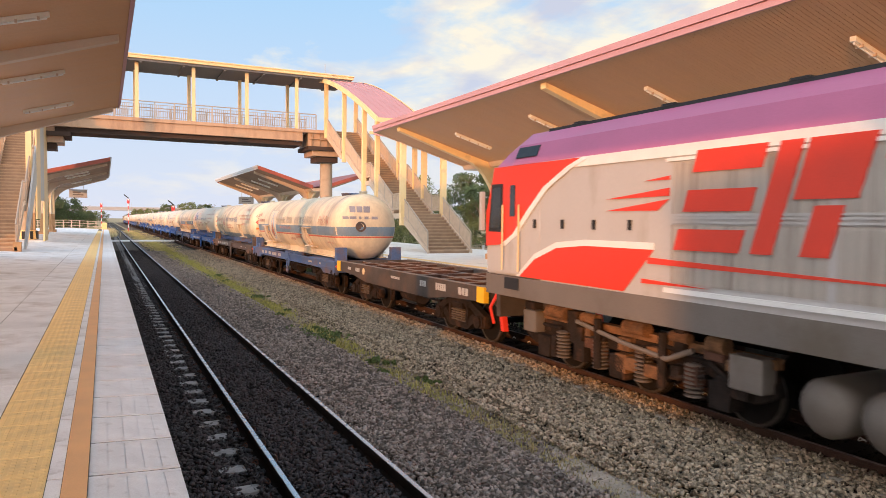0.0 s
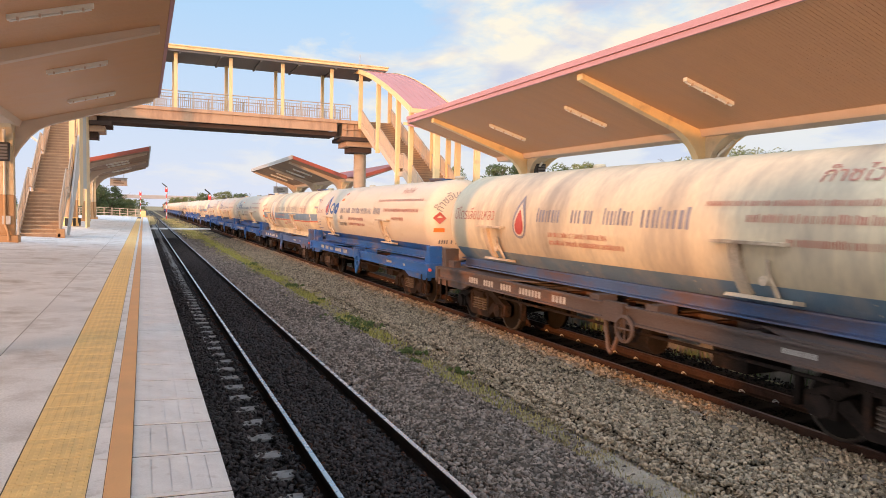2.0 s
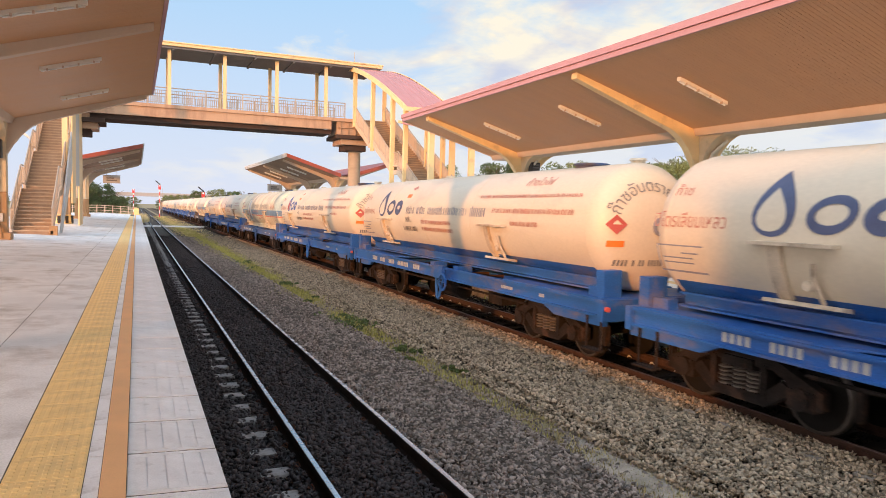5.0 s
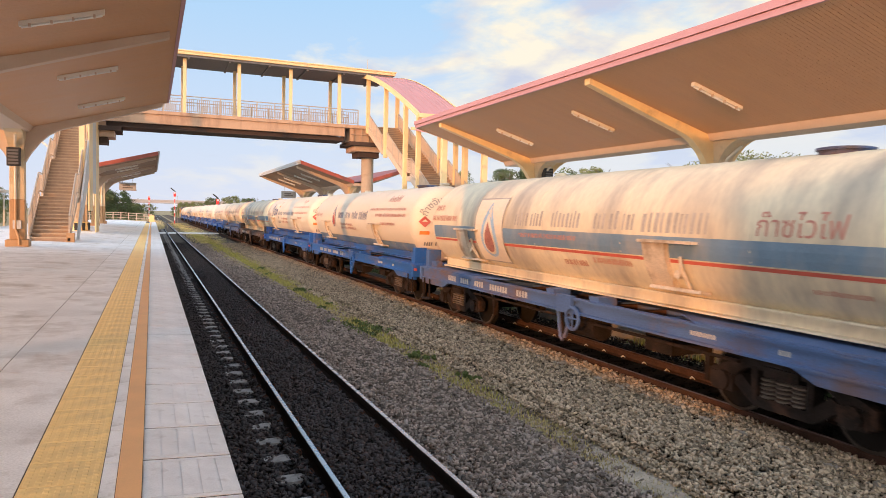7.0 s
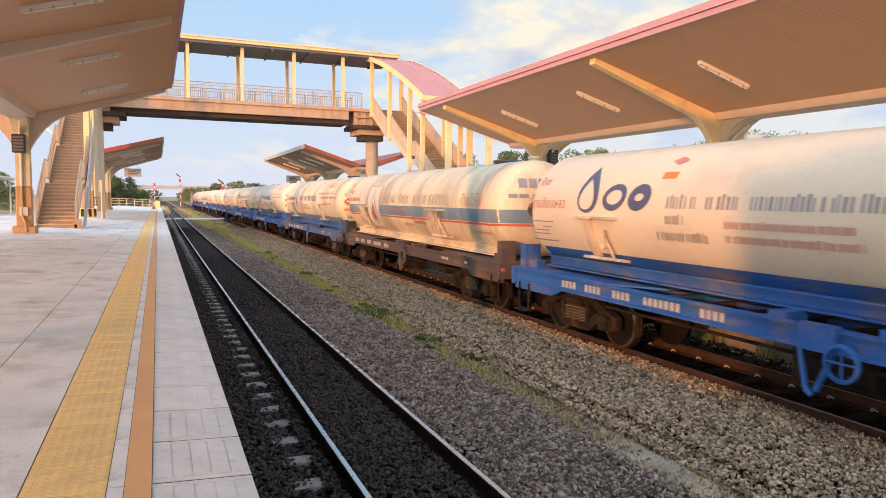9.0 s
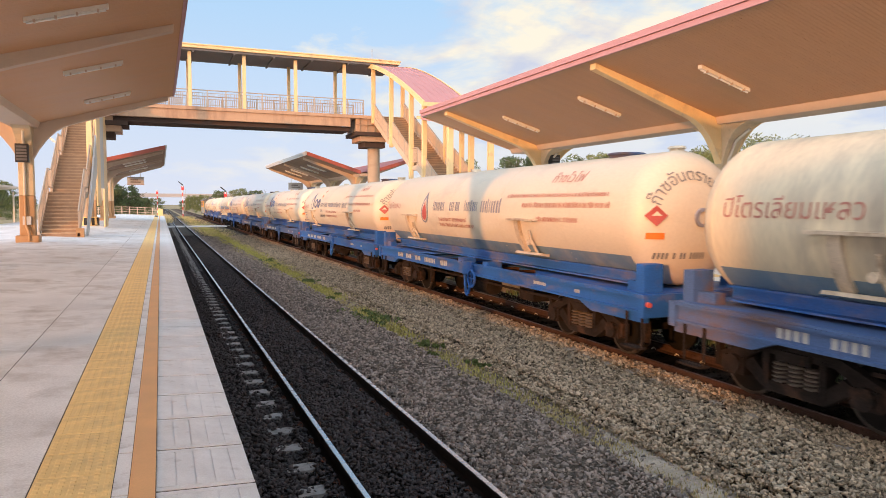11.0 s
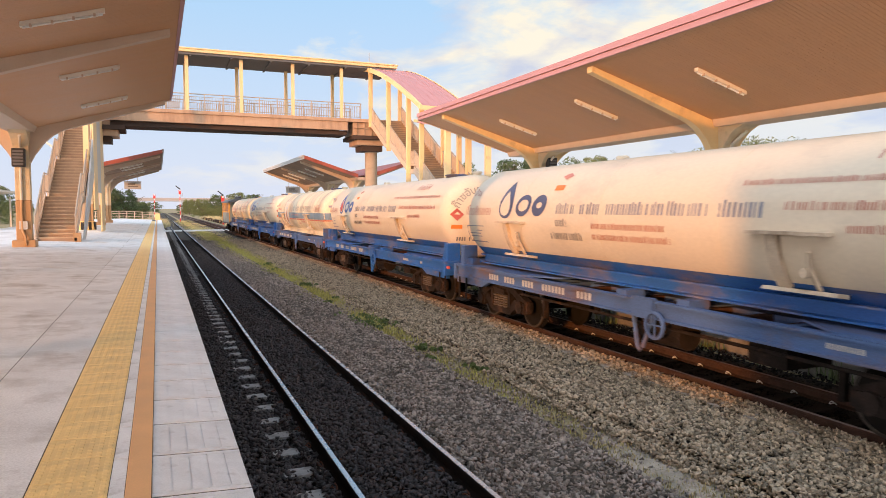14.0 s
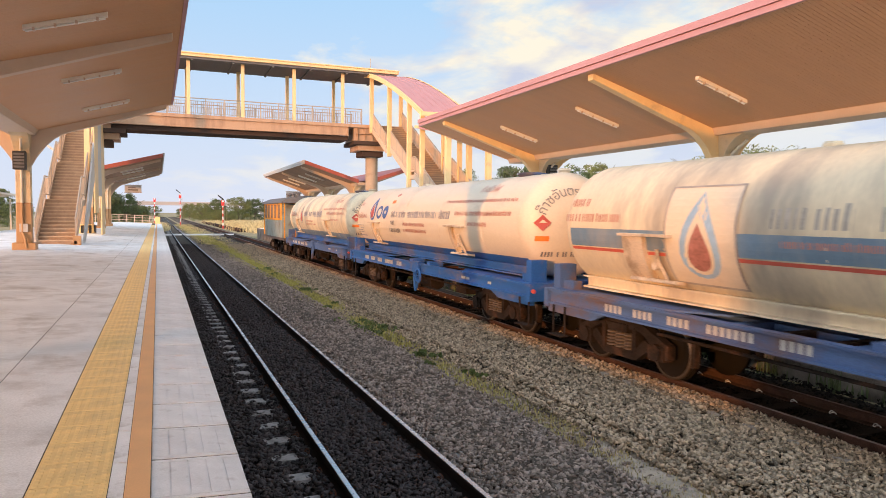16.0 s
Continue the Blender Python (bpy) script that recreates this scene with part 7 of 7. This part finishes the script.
def blades(name, label, mat, spots, height, per, spread, seed, width=0.012):
    """Grass: thin bent blades in tufts, one joined mesh."""
    rng = np.random.default_rng(seed)
    sp = np.repeat(np.array(spots), per, axis=0)
    n = len(sp)
    base = sp[:, :3] + np.c_[rng.normal(size=(n, 2)) * spread, np.zeros(n)]
    h = height * rng.uniform(0.4, 1.2, n) * sp[:, 3]
    a = rng.uniform(0, 6.28, n)
    lean = rng.uniform(0.1, 0.6, n) * h
    tip = base + np.c_[np.cos(a) * lean, np.sin(a) * lean, h]
    mid = base + np.c_[np.cos(a) * lean * 0.3, np.sin(a) * lean * 0.3, h * 0.6]
    w = np.c_[-np.sin(a), np.cos(a), np.zeros(n)] * width
    v = np.stack([base - w, base + w, mid + w * 0.7, mid - w * 0.7, tip], 1).reshape(-1, 3)
    i = np.arange(n)[:, None] * 5
    f = np.concatenate([i + np.array([0, 1, 2, 3])], 0).tolist() + (i + np.array([3, 2, 4])).tolist()
    me = bpy.data.meshes.new(name)
    me.from_pydata(v.tolist(), [], f)
    me.materials.append(M[mat])
    return tagged(new(name, me), label, "grass", kind="stuff")


rng = np.random.default_rng(2)
strip = []
for k in range(2600):
    y = 3.5 + 80 * rng.uniform() ** 1.35
    if noise.noise((0.3, y * 0.35, 0)) + rng.uniform(-0.4, 0.4) > -0.16 and y > rng.uniform(7, 19):
        strip.append((4.62 + rng.normal() * (0.15 + 0.004 * y), y, -1.12, 0.8 + 0.03 * min(y, 30)))
blades("grass_strip", "sparse yellow-green grass between the tracks", "grass", strip, 0.075, 16, 0.12, 5, 0.007)
strip2 = [(4.62 + rng.normal() * 0.30, 3 + 62 * rng.uniform() ** 1.5, -1.12, 1.0) for k in range(1500)]
blades("dry_grass_strip", "dry straw grass between the tracks", "straw_low", strip2, 0.045, 20, 0.2, 6, 0.006)
verge = [(rng.uniform(3.3, 6.4), rng.uniform(60, 160), -1.12, 1.0) for k in range(700)]
blades("trackside_grass", "yellow-green grass beside the distant tracks", "grass", verge[:300], 0.16, 14, 0.3, 7, 0.02)
blades("trackside_straw", "short dry grass beside the distant tracks", "straw", verge[300:], 0.18, 14, 0.3, 17, 0.02)
back = [(rng.uniform(20.0, 32), rng.uniform(2, 48), -1.14, 1.0) for k in range(1300)]
blades("dry_grass", "tall dry grass behind the far platform", "straw", back[:800], 0.42, 20, 0.35, 8, 0.014)
back2 = [(rng.uniform(36, 90), rng.uniform(20, 48), -1.14, 1.0) for k in range(1500)]
blades("tall_grass", "tall yellowing grass before the trees", "grass_dry", back2[:1000], 0.50, 22, 0.8, 9, 0.018)
blades("tall_grass", "yellow-green grass before the trees", "grass", back2[1250:], 0.75, 26, 0.5, 19, 0.02)
far_end = [(rng.uniform(-12, 1.2), rng.uniform(103, 135), -1.1, 1.0) for k in range(700)]
blades("dry_grass", "tall dry grass past the platform end", "straw_pale", far_end, 1.0, 16, 0.4, 10, 0.03)
far_side = [(rng.uniform(11, 34), rng.uniform(92, 200), -1.1, 1.0) for k in range(1100)]
blades("dry_grass", "pale dry grass field beyond the station", "straw_pale", far_side, 0.85, 20, 0.6, 11, 0.035)
wall_weeds = [(9.66, rng.uniform(4, 40), -1.1, rng.uniform(0.4, 1.3)) for k in range(90)]
blades("wall_weeds", "dark weeds at the foot of the far platform", "leaf_dark", wall_weeds, 0.32, 18, 0.10, 12)


def weed_clump(x, y, s):
    t = thing("weed", "fresh green leafy weed on ballast", "weed", "trackside weeds", at=(x, y, -1.12))
    r = np.random.default_rng(int(y * 10))
    cent = [(r.normal() * 0.28 * s, r.normal() * 0.5 * s, 0.07) for k in range(9)]
    v, f = leaf_cloud(r, cent, [0.13 * s] * 9, 46, 0.035)
    v[:, 2] = np.maximum(v[:, 2], 0.0)
    part("leaves", np_mesh("leaves", v, f, "weed"), "weed", t)


for x, y, s in ((4.42, 15.9, 1.0), (4.62, 14.9, 0.8), (4.7, 12.0, 0.35), (4.6, 24, 0.7), (4.5, 33, 1.0)):
    weed_clump(x, y, s)


for k in range(9):
    y = 9 + 26 * rnd_t.random() ** 1.3
    weed_clump(4.62 + rnd_t.gauss(0, 0.22), y, rnd_t.uniform(0.10, 0.22))


def soil_patch():
    M["soil"] = shade("pale dry soil", (0.40, 0.34, 0.275), 0.95, vary=0.25, scale=4, grain=40, bump=0.5, bump_dist=0.03, dirt=(0.30, 0.26, 0.19), dirt_amt=0.4, dirt_scale=2.5)
    g = MB()
    n = 26
    vs = [(4.76, 5.5, -1.092)]
    for k in range(n):
        a = 2 * math.pi * k / n
        r = 1 + 0.35 * noise.noise((math.cos(a) * 1.5, math.sin(a) * 1.5, 4.0))
        vs.append((4.76 + 0.36 * r * math.cos(a), 5.5 + 1.5 * r * math.sin(a), -1.136))
    g.add(vs, [(0, 1 + k, 1 + (k + 1) % n) for k in range(n)])
    setting("soil_patch", g, "soil", "bare pale soil between the tracks", "soil")


soil_patch()


# ---------------------------------------------------------------- ballast stones
def stones(name, label, mat, regions, seed):
    """regions: x0, x1, y0, y1, stones per square metre, bed height."""
    rng = np.random.default_rng(seed)
    P = []
    for x0, x1, y0, y1, dens, z in regions:
        n = int((x1 - x0) * (y1 - y0) * dens)
        P.append(np.c_[rng.uniform(x0, x1, n), rng.uniform(y0, y1, n), np.full(n, z) + rng.uniform(-0.012, 0.03, n)])
    P = np.concatenate(P)
    n = len(P)
    base = np.array([(1, 0, 0), (-1, 0, 0), (0, 1, 0), (0, -1, 0), (0, 0, 1), (0, 0, -1)], float)
    yw = rng.uniform(0, math.pi, n)
    q = np.c_[np.cos(yw), rng.normal(size=n) * 0.26, rng.normal(size=n) * 0.26, np.sin(yw)]; q /= np.linalg.norm(q, axis=1)[:, None]
    w, x, y, z = q.T
    Rm = np.stack([1 - 2 * (y * y + z * z), 2 * (x * y - z * w), 2 * (x * z + y * w), 2 * (x * y + z * w), 1 - 2 * (x * x + z * z), 2 * (y * z - x * w), 2 * (x * z - y * w), 2 * (y * z + x * w), 1 - 2 * (x * x + y * y)], 1).reshape(n, 3, 3)
    sc = rng.uniform(0.014, 0.036, (n, 1, 1)) * rng.uniform(0.7, 1.35, (n, 1, 3))
    v = base[None] * sc * np.array([1.0, 1.2, 0.58]) + rng.normal(size=(n, 6, 3)) * 0.006
    v = np.einsum("nij,nkj->nki", Rm, v) + P[:, None, :]
    tri = np.array([(0, 2, 4), (2, 1, 4), (1, 3, 4), (3, 0, 4), (2, 0, 5), (1, 2, 5), (3, 1, 5), (0, 3, 5)])
    f = (np.arange(n)[:, None, None] * 6 + tri[None]).reshape(-1, 3)
    me = bpy.data.meshes.new(name)
    me.vertices.add(n * 6)
    me.vertices.foreach_set("co", v.reshape(-1))
    me.loops.add(f.size)
    me.loops.foreach_set("vertex_index", f.reshape(-1).astype(np.int32))
    me.polygons.add(len(f))
    me.polygons.foreach_set("loop_start", np.arange(0, f.size, 3, dtype=np.int32))
    me.update(calc_edges=True)
    me.validate()
    me.materials.append(M[mat])
    return tagged(new(name, me), label, "ballast", kind="stuff")


zb1, zb2 = -1.06, -1.02
near = [(1.0, 3.0, 500), (3.0, 9.0, 1050), (9.0, 16.0, 720), (16.0, 27.0, 430), (27, 42, 220), (42, 60, 110)]
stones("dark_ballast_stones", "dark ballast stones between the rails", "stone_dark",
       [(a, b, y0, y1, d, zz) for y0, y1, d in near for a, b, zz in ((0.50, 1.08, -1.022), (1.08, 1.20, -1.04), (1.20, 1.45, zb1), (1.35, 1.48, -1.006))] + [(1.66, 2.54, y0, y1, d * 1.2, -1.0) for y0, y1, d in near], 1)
stones("ballast_stones", "grey ballast stones beside the empty track", "stone_mid", [(2.72, 3.16, y0, y1, d, -1.015) for y0, y1, d in near] + [(3.1, 4.40, y0, y1, d, zb1 - 0.01) for y0, y1, d in near] + [(4.3, 5.05, y0, y1, d * 0.25, -1.13) for y0, y1, d in near], 2)
stones("ballast_stones", "grey-brown ballast stones beside the freight track", "stone", [(a, b, y0, y1, d, zb2) for y0, y1, d in near for a, b in ((5.2, 7.08),)] + [(4.9, 5.3, y0, y1, d, -1.085) for y0, y1, d in near]
       + [(a, 7.14, y0, y1, d, z) for y0, y1, d in near for a, z in ((6.72, zb2 + 0.028), (6.90, zb2 + 0.055))], 3)
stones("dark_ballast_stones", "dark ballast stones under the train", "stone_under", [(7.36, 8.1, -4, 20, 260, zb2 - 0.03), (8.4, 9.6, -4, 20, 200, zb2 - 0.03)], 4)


# ---------------------------------------------------------------- sleepers and clips
def sleepers(t, z, clip_mat, y0, mat="sleeper"):
    me = MB().prism([(-0.125, -0.20), (0.125, -0.20), (0.10, 0.0), (-0.10, 0.0)], "x", -1.0, 1.0).mesh("sleeper")
    me.materials.append(M[mat])
    cap = MB().prism([(-0.118, -0.16), (0.118, -0.16), (0.10, 0.028), (-0.10, 0.028)], "x", -1.03, -0.68).mesh("sleeper_end")
    cap.materials.append(M["sleeper_end"])
    ring = MB()
    pts = [(0.035 * math.cos(a), 0.06 * math.sin(a), 0.045 + 0.02 * math.sin(2 * a)) for a in [2 * math.pi * k / 9 for k in range(10)]]
    vs, fs = [], []
    for k, (x, y, zz) in enumerate(pts[:9]):
        for q in range(4):
            u = math.pi / 2 * q
            vs.append((x * (1 + 0.26 * math.cos(u)), y * (1 + 0.16 * math.cos(u)), zz + 0.010 * math.sin(u)))
    for k in range(9):
        for q in range(4):
            fs.append((k * 4 + q, ((k + 1) % 9) * 4 + q, ((k + 1) % 9) * 4 + (q + 1) % 4, k * 4 + (q + 1) % 4))
    ring.add(vs, fs)
    cm = ring.mesh("rail_clip")
    cm.materials.append(M[clip_mat])
    for k in range(275):
        o = new("sleeper", me)
        o.parent = t
        o.location = (random.uniform(-0.01, 0.01), y0 + 0.6 * k, z)
        if mat == "sleeper_dark" and k < 70:
            e = new("sleeper_end", cap)
            e.parent = o
        if k < 61:
            for x in (-0.635, -0.43, 0.43, 0.635):
                c = new("rail_clip", cm)
                c.parent = t
                c.location = (x, y0 + 0.6 * k, z + 0.005)
                c.scale = (0.85, 0.8, 0.8)


sleepers(track_1, -0.158, "rust", -11.9)
sleepers(track_2, -0.146, "clip_pale", -11.75, "sleeper_dark")


# ---------------------------------------------------------------- paving of the near platform
def paving():
    p = platform_near
    # edge tiles, each with five raised strips
    tl = MB()
    w = (EDGE - 0.004 + 0.058) / 5
    for k in range(5):
        x0 = -0.058 + k * w
        tl.box(x0 + 0.004, 0.0605, -0.01, x0 + w - 0.004, 0.6195, 0.0)
    for a, b in ((0.011, 0.056), (0.624, 0.669)):
        tl.box(-0.058, a, -0.01, EDGE - 0.004, b, -0.0002)
    tl.box(-0.058, 0.011, -0.045, EDGE - 0.004, 0.669, -0.0042)
    tl.shear(near_z)
    me = tl.mesh("edge_tile"); me.materials.append(M["tile"])
    sm = MB().box(-0.278, 0.006, -0.045, -0.199, 0.674, 0.0).shear(near_z).mesh("filler_tile"); sm.materials.append(M["tile"])
    tc = MB().box(-0.685, 0.003, -0.045, -0.283, 0.397, 0.0)
    for i in range(7):
        for j in range(7):
            cx, cy = -0.685 + 0.0287 + i * 0.0574, 0.003 + 0.028 + j * 0.0563
            a, b = 0.016, 0.010
            vs = [(cx + sx * a, cy + sy * a, 0.0) for sx, sy in ((-1, -1), (1, -1), (1, 1), (-1, 1))] + [(cx + sx * b, cy + sy * b, 0.0022) for sx, sy in ((-1, -1), (1, -1), (1, 1), (-1, 1))]
            tc.add(vs, [(0, 1, 5, 4), (1, 2, 6, 5), (2, 3, 7, 6), (3, 0, 4, 7), (4, 5, 6, 7)])
    tc.shear(near_z)
    tm = tc.mesh("tactile_tile"); tm.materials.append(M["tactile"])
    for k in range(171):
        for nm, m_ in (("edge_tile", me), ("filler_tile", sm)):
            o = new(nm, m_)
            o.parent = p
            o.location = (0, -13.73 + 0.68 * k, 0)
    for k in range(260):
        o = new("tactile_tile", tm)
        o.parent = p
        o.location = (0, -13.7 + 0.4 * k, 0)
    # concrete slabs
    cuts = [-10.9, -7.6, CREST, -1.30, -0.69]
    for i in range(4):
        sl = MB().box(cuts[i] + 0.005, 0.005, -0.05, cuts[i + 1] - 0.004, 5.995, -0.001).shear(near_z).mesh("slab")
        sl.materials.append(M["slab"])
        for k in range(19):
            o = new("slab", sl)
            o.parent = p
            o.location = (0, -10.7 + 6.0 * k, 0)


paving()


# ---------------------------------------------------------------- what moves
def motions():
    """The train runs towards the camera at about 16 m/s."""
    ahead = [(0, 0.0), (1.5, 0.25), (3, 0.6), (6, 0.9), (9, 1.2), (11.5, 1.1), (14, 0.5), (16, 0.05)]
    times = [i * 1.0 for i in range(17)]
    for ob, start in TRAIN:
        rows = []
        for t in times:
            extra = float(np.interp(t, [a for a, _ in ahead], [b for _, b in ahead]))
            rows.append((t, pose(TRACK_2, start - 16.0 * t - extra, RAIL)))
        walk(ob, rows)


motions()
